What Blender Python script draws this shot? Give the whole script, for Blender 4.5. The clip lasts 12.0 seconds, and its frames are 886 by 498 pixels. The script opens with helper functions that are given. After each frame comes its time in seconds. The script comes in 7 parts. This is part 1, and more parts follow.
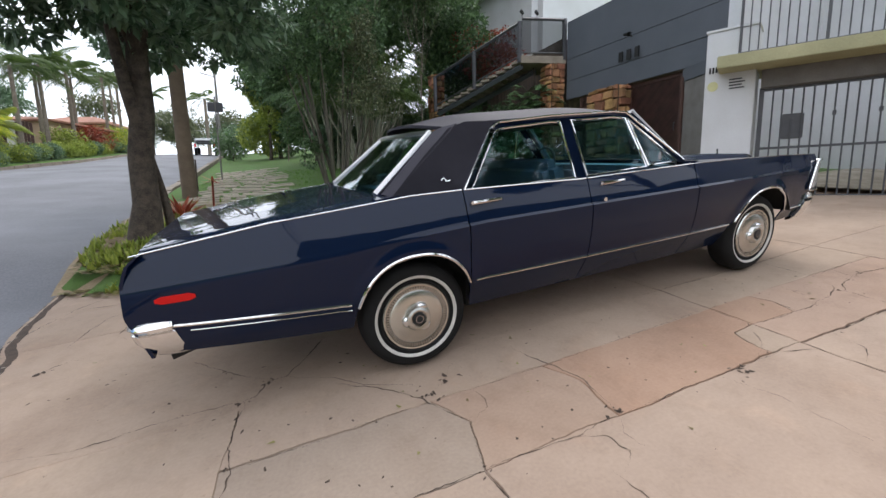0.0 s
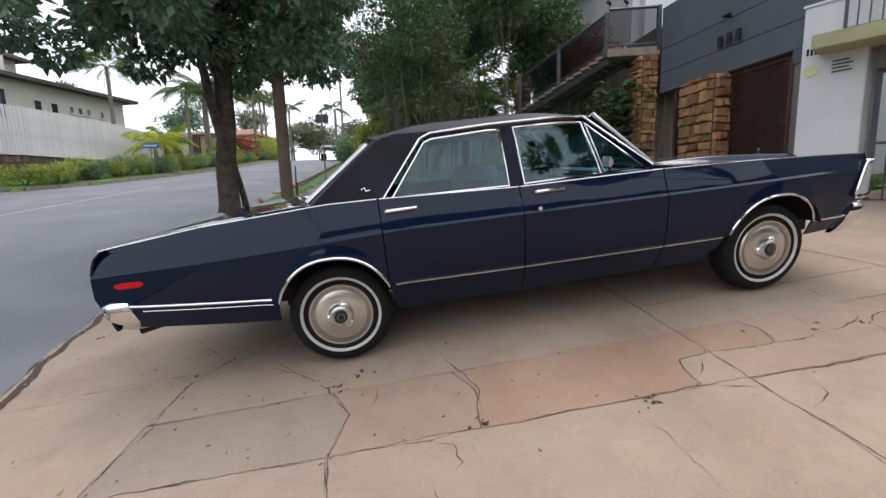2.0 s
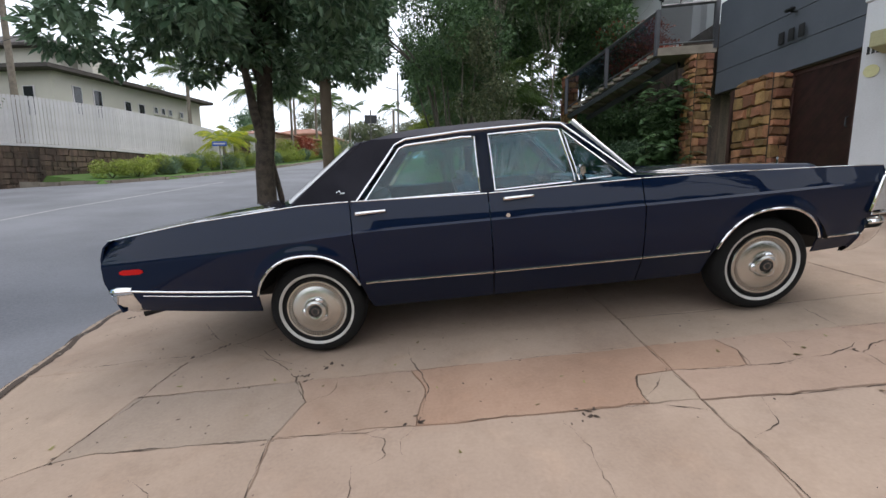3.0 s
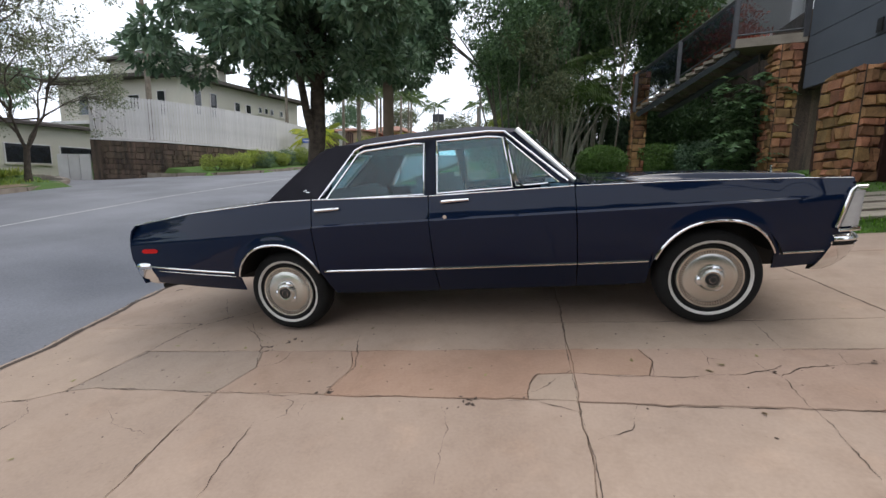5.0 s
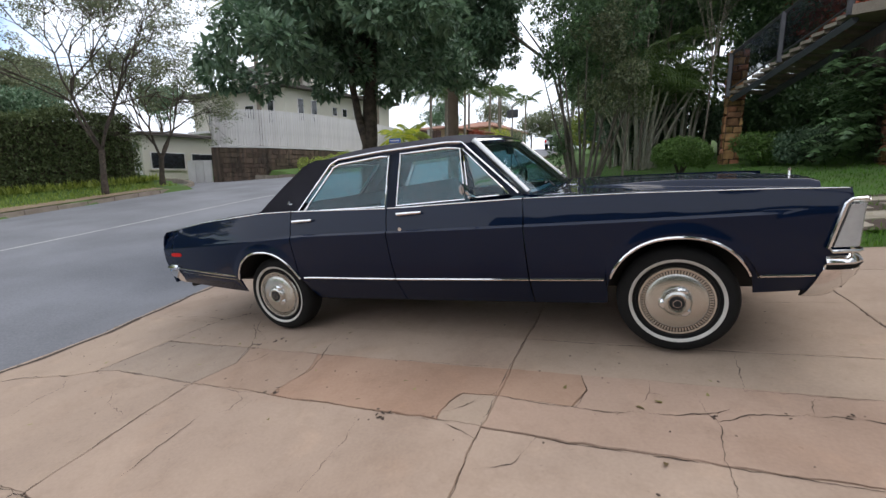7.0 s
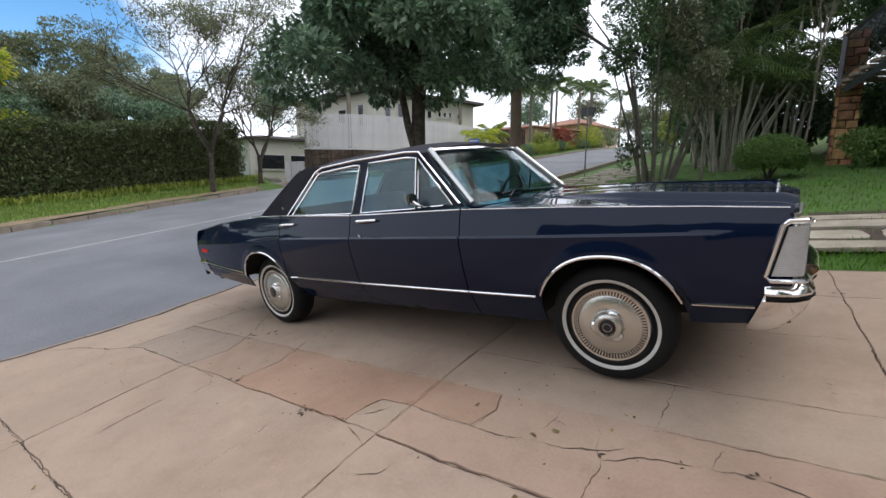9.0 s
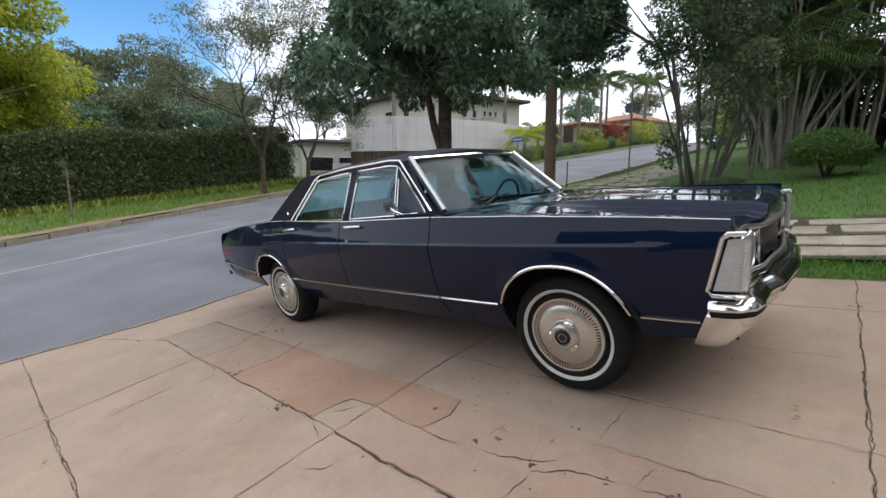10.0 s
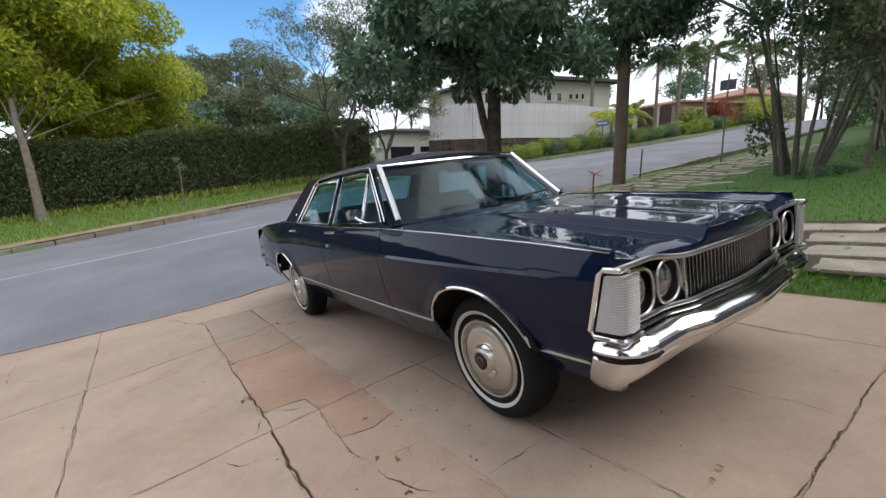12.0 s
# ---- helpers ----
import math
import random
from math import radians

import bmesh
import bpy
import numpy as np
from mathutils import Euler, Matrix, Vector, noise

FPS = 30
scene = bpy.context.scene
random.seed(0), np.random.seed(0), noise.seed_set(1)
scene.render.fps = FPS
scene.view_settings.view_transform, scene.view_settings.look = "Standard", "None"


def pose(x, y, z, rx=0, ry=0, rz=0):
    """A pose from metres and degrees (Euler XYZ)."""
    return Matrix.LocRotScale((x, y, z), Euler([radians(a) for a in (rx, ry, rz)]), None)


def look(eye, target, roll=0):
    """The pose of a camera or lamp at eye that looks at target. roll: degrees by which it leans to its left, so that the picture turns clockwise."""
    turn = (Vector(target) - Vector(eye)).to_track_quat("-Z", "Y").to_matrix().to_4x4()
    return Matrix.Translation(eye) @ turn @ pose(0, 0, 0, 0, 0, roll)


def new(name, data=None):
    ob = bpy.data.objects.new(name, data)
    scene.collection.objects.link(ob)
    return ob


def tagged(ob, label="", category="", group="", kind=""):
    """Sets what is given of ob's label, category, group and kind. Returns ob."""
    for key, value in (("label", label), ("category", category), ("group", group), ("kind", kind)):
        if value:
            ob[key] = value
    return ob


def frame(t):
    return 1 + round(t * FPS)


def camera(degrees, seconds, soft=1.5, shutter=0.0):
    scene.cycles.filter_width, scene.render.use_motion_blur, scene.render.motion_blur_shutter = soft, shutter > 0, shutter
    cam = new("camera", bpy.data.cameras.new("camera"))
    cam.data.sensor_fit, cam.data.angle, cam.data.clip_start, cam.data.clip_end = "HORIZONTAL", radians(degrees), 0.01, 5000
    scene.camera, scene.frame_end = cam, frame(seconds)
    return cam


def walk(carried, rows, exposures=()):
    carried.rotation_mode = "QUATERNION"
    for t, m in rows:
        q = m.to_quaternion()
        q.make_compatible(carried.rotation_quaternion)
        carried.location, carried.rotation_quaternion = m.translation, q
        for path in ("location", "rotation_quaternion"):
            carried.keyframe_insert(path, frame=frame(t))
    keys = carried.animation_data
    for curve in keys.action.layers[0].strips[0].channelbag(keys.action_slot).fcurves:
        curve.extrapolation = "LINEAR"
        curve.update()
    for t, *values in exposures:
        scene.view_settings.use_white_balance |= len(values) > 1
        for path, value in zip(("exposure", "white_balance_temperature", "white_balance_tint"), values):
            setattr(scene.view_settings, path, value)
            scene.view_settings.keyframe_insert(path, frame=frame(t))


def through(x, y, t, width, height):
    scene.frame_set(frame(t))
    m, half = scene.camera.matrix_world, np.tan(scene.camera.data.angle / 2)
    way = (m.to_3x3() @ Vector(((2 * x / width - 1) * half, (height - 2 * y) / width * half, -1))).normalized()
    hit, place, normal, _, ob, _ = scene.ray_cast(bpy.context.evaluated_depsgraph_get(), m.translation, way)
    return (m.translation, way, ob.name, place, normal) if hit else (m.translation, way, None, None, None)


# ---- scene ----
# The concrete apron, with the car on it, falls towards the street and along it; SLOPE turns its plane into the upright world.
UP = Vector((0.095, 0.100, 0.990)).normalized()
SLOPE = UP.rotation_difference(Vector((0, 0, 1))).to_matrix().to_4x4()

cam = camera(91.3, 12.0, soft=1.5)
PATH = [
    (0, (-0.815, -2.169, 1.44), (-0.076, -0.396, 0.884), -4.2),
    (0.5, (-0.56, -2.279, 1.444), (0.058, -0.458, 0.895), -5.3),
    (1, (-0.292, -2.414, 1.425), (0.148, -0.535, 0.902), -5.4),
    (1.5, (0.007, -2.545, 1.405), (0.342, -0.644, 0.884), -5.5),
    (2, (0.309, -2.617, 1.401), (0.544, -0.696, 0.895), -6.4),
    (2.5, (0.597, -2.684, 1.384), (0.71, -0.748, 0.896), -5.6),
    (3, (0.865, -2.74, 1.384), (0.85, -0.799, 0.904), -5.9),
    (3.2, (0.973, -2.735, 1.365), (0.931, -0.793, 0.889), -5.8),
    (4.8, (1.769, -2.944, 1.364), (1.424, -1.028, 0.907), -5.5),
    (5, (1.866, -2.922, 1.358), (1.467, -1.017, 0.901), -5.6),
    (5.5, (2.094, -2.878, 1.387), (1.545, -1.008, 0.937), -6.6),
    (6, (2.307, -2.816, 1.37), (1.672, -0.97, 0.932), -7.6),
    (6.5, (2.594, -2.742, 1.376), (1.833, -0.943, 0.949), -7.5),
    (7, (2.819, -2.625, 1.37), (2.0, -0.852, 0.939), -7.6),
    (7.2, (2.9, -2.588, 1.379), (2.073, -0.819, 0.945), -7.2),
    (8.8, (3.612, -2.233, 1.316), (2.474, -0.636, 0.922), -7.9),
    (9, (3.669, -2.175, 1.316), (2.494, -0.602, 0.935), -7.9),
    (9.5, (3.818, -2.048, 1.31), (2.572, -0.528, 0.939), -8.2),
    (10, (4.104, -1.904, 1.306), (2.751, -0.474, 0.953), -8.7),
    (10.5, (4.245, -1.732, 1.282), (2.83, -0.364, 0.932), -9.1),
    (11, (4.331, -1.541, 1.292), (2.877, -0.213, 0.938), -9.1),
    (11.5, (4.486, -1.367, 1.264), (2.947, -0.139, 0.915), -9.8),
    (12, (4.668, -1.197, 1.322), (3.046, -0.081, 0.97), -9.5),
]
walk(cam, [(t, SLOPE @ look(eye, target, roll)) for t, eye, target, roll in PATH], [(0, 0.38), (2.5, 0.18), (5, 0.05), (9, 0.06), (12, 0.08)])

# ---- world and light ----
world = bpy.data.worlds.new("sky")
scene.world = world
world.use_nodes = True
wn, wl = world.node_tree.nodes, world.node_tree.links
wn.clear()
SUN_EL, SUN_AZ = 56.0, 38.0
sky = wn.new("ShaderNodeTexSky")
sky.sky_type, sky.sun_disc = "NISHITA", False
sky.sun_elevation, sky.sun_rotation = radians(SUN_EL), radians(SUN_AZ)
sky.dust_density, sky.air_density = 0.4, 1.0
wc = wn.new("ShaderNodeTexCoord")
wm = wn.new("ShaderNodeMapping")
wm.inputs["Scale"].default_value = (1.0, 1.0, 2.2)
cloud = wn.new("ShaderNodeTexNoise")
cloud.inputs["Scale"].default_value, cloud.inputs["Detail"].default_value, cloud.inputs["Roughness"].default_value = 1.6, 7.0, 0.55
cr = wn.new("ShaderNodeValToRGB")
cr.color_ramp.elements[0].position, cr.color_ramp.elements[1].position = 0.27, 0.41
mixc = wn.new("ShaderNodeMixRGB")
mixc.inputs[2].default_value = (10.6, 11.2, 12.5, 1)
bg = wn.new("ShaderNodeBackground")
bg.inputs["Strength"].default_value = 0.125
wo = wn.new("ShaderNodeOutputWorld")
wl.new(wc.outputs["Generated"], wm.inputs["Vector"])
wl.new(wm.outputs["Vector"], cloud.inputs["Vector"])
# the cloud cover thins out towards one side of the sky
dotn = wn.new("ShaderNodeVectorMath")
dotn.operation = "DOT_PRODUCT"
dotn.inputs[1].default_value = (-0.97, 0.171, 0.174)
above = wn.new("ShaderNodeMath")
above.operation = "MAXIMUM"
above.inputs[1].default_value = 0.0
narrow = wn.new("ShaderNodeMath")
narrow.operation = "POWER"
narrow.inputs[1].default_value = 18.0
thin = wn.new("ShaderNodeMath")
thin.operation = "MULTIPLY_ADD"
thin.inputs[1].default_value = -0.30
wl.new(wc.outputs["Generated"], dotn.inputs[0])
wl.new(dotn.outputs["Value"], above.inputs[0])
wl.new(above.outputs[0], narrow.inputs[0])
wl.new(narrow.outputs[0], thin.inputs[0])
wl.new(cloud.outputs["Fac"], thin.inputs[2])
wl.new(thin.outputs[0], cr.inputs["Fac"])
wl.new(cr.outputs["Color"], mixc.inputs[0])
clear = wn.new("ShaderNodeHueSaturation")
clear.inputs["Saturation"].default_value, clear.inputs["Value"].default_value = 1.35, 1.6
wl.new(sky.outputs["Color"], clear.inputs["Color"])
wl.new(clear.outputs["Color"], mixc.inputs[1])
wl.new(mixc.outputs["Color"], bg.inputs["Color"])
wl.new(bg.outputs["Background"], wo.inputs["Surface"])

sun = new("sun", bpy.data.lights.new("sun", "SUN"))
sun.data.energy, sun.data.angle, sun.data.color = 1.5, radians(48), (1.0, 0.92, 0.84)
se, sa = radians(SUN_EL), radians(SUN_AZ)
sun.matrix_world = look((0, 0, 30), Vector((0, 0, 30)) - Vector((math.sin(sa) * math.cos(se), math.cos(sa) * math.cos(se), math.sin(se))))


# ---- materials ----
def mat(name, color, rough=0.6, metal=0.0, dark=None, scale=6.0, amount=0.5, fine=60.0, bump=0.15, spec=0.5, coat=0.0, vary=0.0, dist=0.01):
    """Principled surface with two scales of mottling and a fine bump; color fades to dark where it is worn or stained."""
    m = bpy.data.materials.new(name)
    m.use_nodes = True
    n, l = m.node_tree.nodes, m.node_tree.links
    b = n["Principled BSDF"]
    dark = dark or tuple(c * 0.7 for c in color)
    tc = n.new("ShaderNodeTexCoord")
    n1, n2 = n.new("ShaderNodeTexNoise"), n.new("ShaderNodeTexNoise")
    n1.inputs["Scale"].default_value, n1.inputs["Detail"].default_value = scale, 5
    n2.inputs["Scale"].default_value, n2.inputs["Detail"].default_value = fine, 3
    l.new(tc.outputs["Object"], n1.inputs["Vector"])
    l.new(tc.outputs["Object"], n2.inputs["Vector"])
    r = n.new("ShaderNodeValToRGB")
    r.color_ramp.elements[0].position, r.color_ramp.elements[1].position = 0.5 - 0.25 / max(amount, 0.1) * 0.5, 0.5 + 0.25 / max(amount, 0.1) * 0.5
    r.color_ramp.elements[0].color, r.color_ramp.elements[1].color = (*dark, 1), (*color, 1)
    mx = n.new("ShaderNodeMath")
    mx.operation = "MULTIPLY_ADD"
    mx.inputs[1].default_value = 0.35
    l.new(n2.outputs["Fac"], mx.inputs[0])
    sub = n.new("ShaderNodeMath")
    sub.operation = "MULTIPLY_ADD"
    sub.inputs[1].default_value, sub.inputs[2].default_value = 0.65, 0.0
    l.new(n1.outputs["Fac"], sub.inputs[0])
    l.new(sub.outputs[0], mx.inputs[2])
    l.new(mx.outputs[0], r.inputs["Fac"])
    out = r.outputs["Color"]
    if vary:
        oi = n.new("ShaderNodeObjectInfo")
        hs = n.new("ShaderNodeHueSaturation")
        mr = n.new("ShaderNodeMapRange")
        mr.inputs["To Min"].default_value, mr.inputs["To Max"].default_value = 1 - vary, 1 + vary
        hue = n.new("ShaderNodeMapRange")
        hue.inputs["To Min"].default_value, hue.inputs["To Max"].default_value = 0.5 - 0.06 * vary, 0.5 + 0.05 * vary
        wob = n.new("ShaderNodeMath")
        wob.operation, wob.inputs[1].default_value = "MULTIPLY", 7.31
        frc = n.new("ShaderNodeMath")
        frc.operation = "FRACT"
        l.new(oi.outputs["Random"], wob.inputs[0])
        l.new(wob.outputs[0], frc.inputs[0])
        l.new(frc.outputs[0], hue.inputs["Value"])
        l.new(hue.outputs["Result"], hs.inputs["Hue"])
        l.new(oi.outputs["Random"], mr.inputs["Value"])
        l.new(mr.outputs["Result"], hs.inputs["Value"])
        l.new(out, hs.inputs["Color"])
        out = hs.outputs["Color"]
    l.new(out, b.inputs["Base Color"])
    b.inputs["Roughness"].default_value, b.inputs["Metallic"].default_value = rough, metal
    b.inputs["Specular IOR Level"].default_value = spec
    b.inputs["Coat Weight"].default_value = coat
    b.inputs["Coat Roughness"].default_value = 0.025
    if bump:
        bp = n.new("ShaderNodeBump")
        bp.inputs["Strength"].default_value, bp.inputs["Distance"].default_value = bump, dist
        l.new(mx.outputs[0], bp.inputs["Height"])
        l.new(bp.outputs["Normal"], b.inputs["Normal"])
    return m


def concrete_mat(name, color, dark, vary):
    """Old floated concrete: broad stains, trowel mottling, fine grit, small dark pits and pale wear."""
    m = mat(name, color, 0.85, 0, dark, 1.3, 0.75, 55, 0.4, vary=vary, dist=0.008)
    n, l = m.node_tree.nodes, m.node_tree.links
    b = n["Principled BSDF"]
    col = b.inputs["Base Color"].links[0].from_socket
    tc = n.new("ShaderNodeTexCoord")
    warp = n.new("ShaderNodeTexNoise")
    warp.inputs["Scale"].default_value, warp.inputs["Detail"].default_value = 1.1, 6
    l.new(tc.outputs["Object"], warp.inputs["Vector"])
    for scale, lo, hi, tone, amt in ((7.0, 0.50, 0.72, (0.80, 0.78, 0.76), 0.5), (26.0, 0.64, 0.72, (0.60, 0.56, 0.52), 0.45), (90.0, 0.68, 0.74, (0.50, 0.47, 0.43), 0.5), (3.1, 0.56, 0.70, (1.16, 1.13, 1.10), 0.7), (0.8, 0.50, 0.66, (0.80, 0.76, 0.73), 0.7)):
        t = n.new("ShaderNodeTexNoise")
        t.inputs["Scale"].default_value, t.inputs["Detail"].default_value, t.inputs["Roughness"].default_value = scale, 6, 0.62
        r = n.new("ShaderNodeMapRange")
        r.inputs["From Min"].default_value, r.inputs["From Max"].default_value, r.inputs["To Max"].default_value = lo, hi, amt
        x = n.new("ShaderNodeMixRGB")
        x.blend_type = "MULTIPLY"
        x.inputs[2].default_value = (*tone, 1)
        l.new(tc.outputs["Object"], t.inputs["Vector"])
        l.new(t.outputs["Fac"], r.inputs["Value"])
        l.new(r.outputs["Result"], x.inputs[0])
        l.new(col, x.inputs[1])
        col = x.outputs["Color"]
    l.new(col, b.inputs["Base Color"])
    return m


def leaf_mat(name, a, b, sheen=0.35, through=0.3):
    """Leaves: colour varies leaf by leaf from a to b, some light passes through."""
    m = bpy.data.materials.new(name)
    m.use_nodes = True
    n, l = m.node_tree.nodes, m.node_tree.links
    p = n["Principled BSDF"]
    g = n.new("ShaderNodeNewGeometry")
    r = n.new("ShaderNodeValToRGB")
    r.color_ramp.elements[0].color, r.color_ramp.elements[1].color = (*a, 1), (*b, 1)
    l.new(g.outputs["Random Per Island"], r.inputs["Fac"])
    l.new(r.outputs["Color"], p.inputs["Base Color"])
    p.inputs["Roughness"].default_value = 0.75 - sheen
    p.inputs["Specular IOR Level"].default_value = 0.4
    t = n.new("ShaderNodeBsdfTranslucent")
    l.new(r.outputs["Color"], t.inputs["Color"])
    mx = n.new("ShaderNodeMixShader")
    mx.inputs[0].default_value = through
    l.new(p.outputs[0], mx.inputs[1])
    l.new(t.outputs[0], mx.inputs[2])
    l.new(mx.outputs[0], n["Material Output"].inputs["Surface"])
    return m


def glass_mat(name, tint, gloss=0.02, base=0.0, veil=0.0):
    """Thin sheet glass: tinted see-through, mirrored at a slant. veil: share of pale haze that brightens it."""
    m = bpy.data.materials.new(name)
    m.use_nodes = True
    n, l = m.node_tree.nodes, m.node_tree.links
    n.remove(n["Principled BSDF"])
    t, g, f, mx = n.new("ShaderNodeBsdfTransparent"), n.new("ShaderNodeBsdfGlossy"), n.new("ShaderNodeLayerWeight"), n.new("ShaderNodeMixShader")
    t.inputs["Color"].default_value = (*tint, 1)
    g.inputs["Roughness"].default_value = gloss
    f.inputs["Blend"].default_value = 0.5
    pw = n.new("ShaderNodeMath")
    pw.operation = "POWER"
    pw.inputs[1].default_value = 5.0
    l.new(f.outputs["Facing"], pw.inputs[0])
    ad = n.new("ShaderNodeMath")
    ad.operation, ad.use_clamp = "ADD", True
    ad.inputs[1].default_value = base
    l.new(pw.outputs[0], ad.inputs[0])
    l.new(ad.outputs[0], mx.inputs[0])
    l.new(t.outputs[0], mx.inputs[1])
    l.new(g.outputs[0], mx.inputs[2])
    out = mx.outputs[0]
    # pale diffuse haze mixed in to brighten the pane, in place of reflected light
    if veil:
        d, m2 = n.new("ShaderNodeBsdfDiffuse"), n.new("ShaderNodeMixShader")
        d.inputs["Color"].default_value = (0.62, 0.64, 0.66, 1)
        m2.inputs[0].default_value = veil
        l.new(out, m2.inputs[1])
        l.new(d.outputs[0], m2.inputs[2])
        out = m2.outputs[0]
    l.new(out, n["Material Output"].inputs["Surface"])
    return m


PAINT = mat("navy_paint", (0.0005, 0.0068, 0.028), 0.5, 0.0, (0.0004, 0.0056, 0.023), 2.0, 0.3, 400, 0.0, 0.05, coat=1.0, dist=0.001)
PAINT.node_tree.nodes["Principled BSDF"].inputs["Coat IOR"].default_value = 1.35
# slight waves left in the old panels
_n, _l = PAINT.node_tree.nodes, PAINT.node_tree.links
_co, _wave, _bump = _n.new("ShaderNodeTexCoord"), _n.new("ShaderNodeTexNoise"), _n.new("ShaderNodeBump")
_wave.inputs["Scale"].default_value, _wave.inputs["Detail"].default_value = 2.6, 1.5
_bump.inputs["Strength"].default_value, _bump.inputs["Distance"].default_value = 1.0, 0.005
_l.new(_co.outputs["Object"], _wave.inputs["Vector"])
_l.new(_wave.outputs["Fac"], _bump.inputs["Height"])
_l.new(_bump.outputs["Normal"], _n["Principled BSDF"].inputs["Coat Normal"])
VINYL = mat("black_vinyl", (0.040, 0.038, 0.050), 0.6, 0, (0.028, 0.027, 0.037), 8, 0.5, 260, 0.35, spec=0.18, dist=0.002)
CHROME = mat("chrome", (0.86, 0.86, 0.87), 0.10, 1.0, (0.76, 0.76, 0.76), 14, 0.4, 200, 0.02, dist=0.001)
STEEL = mat("polished_steel_cap", (0.68, 0.67, 0.63), 0.27, 1.0, (0.55, 0.54, 0.50), 9, 0.5, 160, 0.0)
turn = STEEL.node_tree.nodes.new("ShaderNodeTangent")
turn.direction_type, turn.axis = "RADIAL", "Y"
STEEL.node_tree.links.new(turn.outputs["Tangent"], STEEL.node_tree.nodes["Principled BSDF"].inputs["Tangent"])
STEEL.node_tree.nodes["Principled BSDF"].inputs["Anisotropic"].default_value = 0.75
SATIN = mat("satin_bright_trim", (0.60, 0.60, 0.60), 0.28, 1.0, (0.50, 0.50, 0.50), 14, 0.4, 200, 0.02, dist=0.001)
RUBBER = mat("tyre_rubber", (0.014, 0.014, 0.014), 0.8, 0, (0.009, 0.009, 0.009), 12, 0.5, 120, 0.2, spec=0.2)
WHITEWALL = mat("whitewall", (0.62, 0.60, 0.56), 0.6, 0, (0.45, 0.43, 0.39), 10, 0.5, 80, 0.1)
BLACK = mat("black_underside", (0.010, 0.010, 0.010), 0.7, 0, (0.006, 0.006, 0.006), 8, 0.5, 60, 0.2)
REDLENS = mat("red_lens", (0.62, 0.008, 0.006), 0.45, 0, (0.50, 0.008, 0.006), 30, 0.4, 150, 0.1, spec=0.25)
CLEARLENS = mat("ribbed_clear_lens", (0.50, 0.50, 0.49), 0.16, 0.1, (0.40, 0.40, 0.39), 30, 0.4, 150, 0.1, coat=0.7)
TRIMBLUE = mat("blue_upholstery", (0.085, 0.12, 0.17), 0.55, 0, (0.05, 0.072, 0.11), 9, 0.5, 150, 0.2)
HEADGLASS = mat("headlamp_glass", (0.30, 0.31, 0.31), 0.10, 0.7, (0.16, 0.17, 0.17), 30, 0.6, 150, 0.15, coat=1.0)
CARGLASS = glass_mat("car_glass", (0.64, 0.84, 0.87), base=0.075)
WINDSCREEN = glass_mat("windscreen_glass", (0.55, 0.74, 0.78), base=0.014, veil=0.004)
CONCRETE = concrete_mat("concrete_slab", (0.385, 0.288, 0.215), (0.300, 0.222, 0.168), 0.05)
CONCRETE_GREY = concrete_mat("greyish_concrete", (0.340, 0.264, 0.204), (0.262, 0.202, 0.155), 0.04)
CONCRETE_RED = concrete_mat("reddish_patch_concrete", (0.378, 0.247, 0.169), (0.298, 0.192, 0.131), 0.04)
CONCRETE_PINK = concrete_mat("pinkish_concrete", (0.378, 0.266, 0.196), (0.297, 0.208, 0.153), 0.04)
SOIL = mat("dark_joint_soil", (0.085, 0.058, 0.042), 0.95, 0, (0.036, 0.025, 0.018), 12, 0.5, 70, 0.6)
ASPHALT = mat("asphalt", (0.188, 0.193, 0.212), 0.85, 0, (0.125, 0.129, 0.143), 0.55, 1.0, 38, 0.9, dist=0.012)
KERBSTONE = mat("kerb_concrete", (0.30, 0.26, 0.21), 0.9, 0, (0.16, 0.13, 0.10), 3, 0.6, 50, 0.5, vary=0.12)
EARTH = mat("verge_earth", (0.33, 0.25, 0.16), 0.95, 0, (0.17, 0.13, 0.08), 2.5, 0.6, 40, 0.6)
GRASSBASE = mat("lawn_ground", (0.07, 0.17, 0.022), 0.95, 0, (0.07, 0.10, 0.028), 1.4, 0.6, 60, 0.7, dist=0.03)
LINE = mat("worn_road_paint", (0.40, 0.40, 0.38), 0.8, 0, (0.24, 0.24, 0.24), 3, 0.8, 50, 0.3)
DARKWALL = mat("charcoal_plaster", (0.095, 0.104, 0.122), 0.8, 0, (0.072, 0.080, 0.094), 1.5, 0.5, 40, 0.2)
WHITEWASH = mat("white_plaster", (0.66, 0.67, 0.69), 0.85, 0, (0.50, 0.50, 0.50), 1.2, 0.5, 50, 0.25)
CREAMWALL = mat("cream_plaster", (0.60, 0.57, 0.49), 0.85, 0, (0.46, 0.43, 0.37), 0.5, 0.5, 30, 0.2)
WHITESLAT = mat("white_painted_metal", (0.64, 0.62, 0.61), 0.5, 0, (0.50, 0.48, 0.47), 2, 0.5, 60, 0.1, vary=0.05)
OCHRESLAB = mat("mossy_cream_plaster", (0.44, 0.41, 0.24), 0.85, 0, (0.26, 0.25, 0.14), 1.6, 0.6, 40, 0.3)
DARKWOOD = mat("dark_red_wood", (0.10, 0.046, 0.036), 0.6, 0, (0.04, 0.02, 0.016), 5, 0.6, 70, 0.3, vary=0.15)
STONE = mat("golden_stone", (0.43, 0.225, 0.10), 0.85, 0, (0.15, 0.075, 0.035), 4, 0.7, 40, 0.7, vary=0.42, dist=0.03)
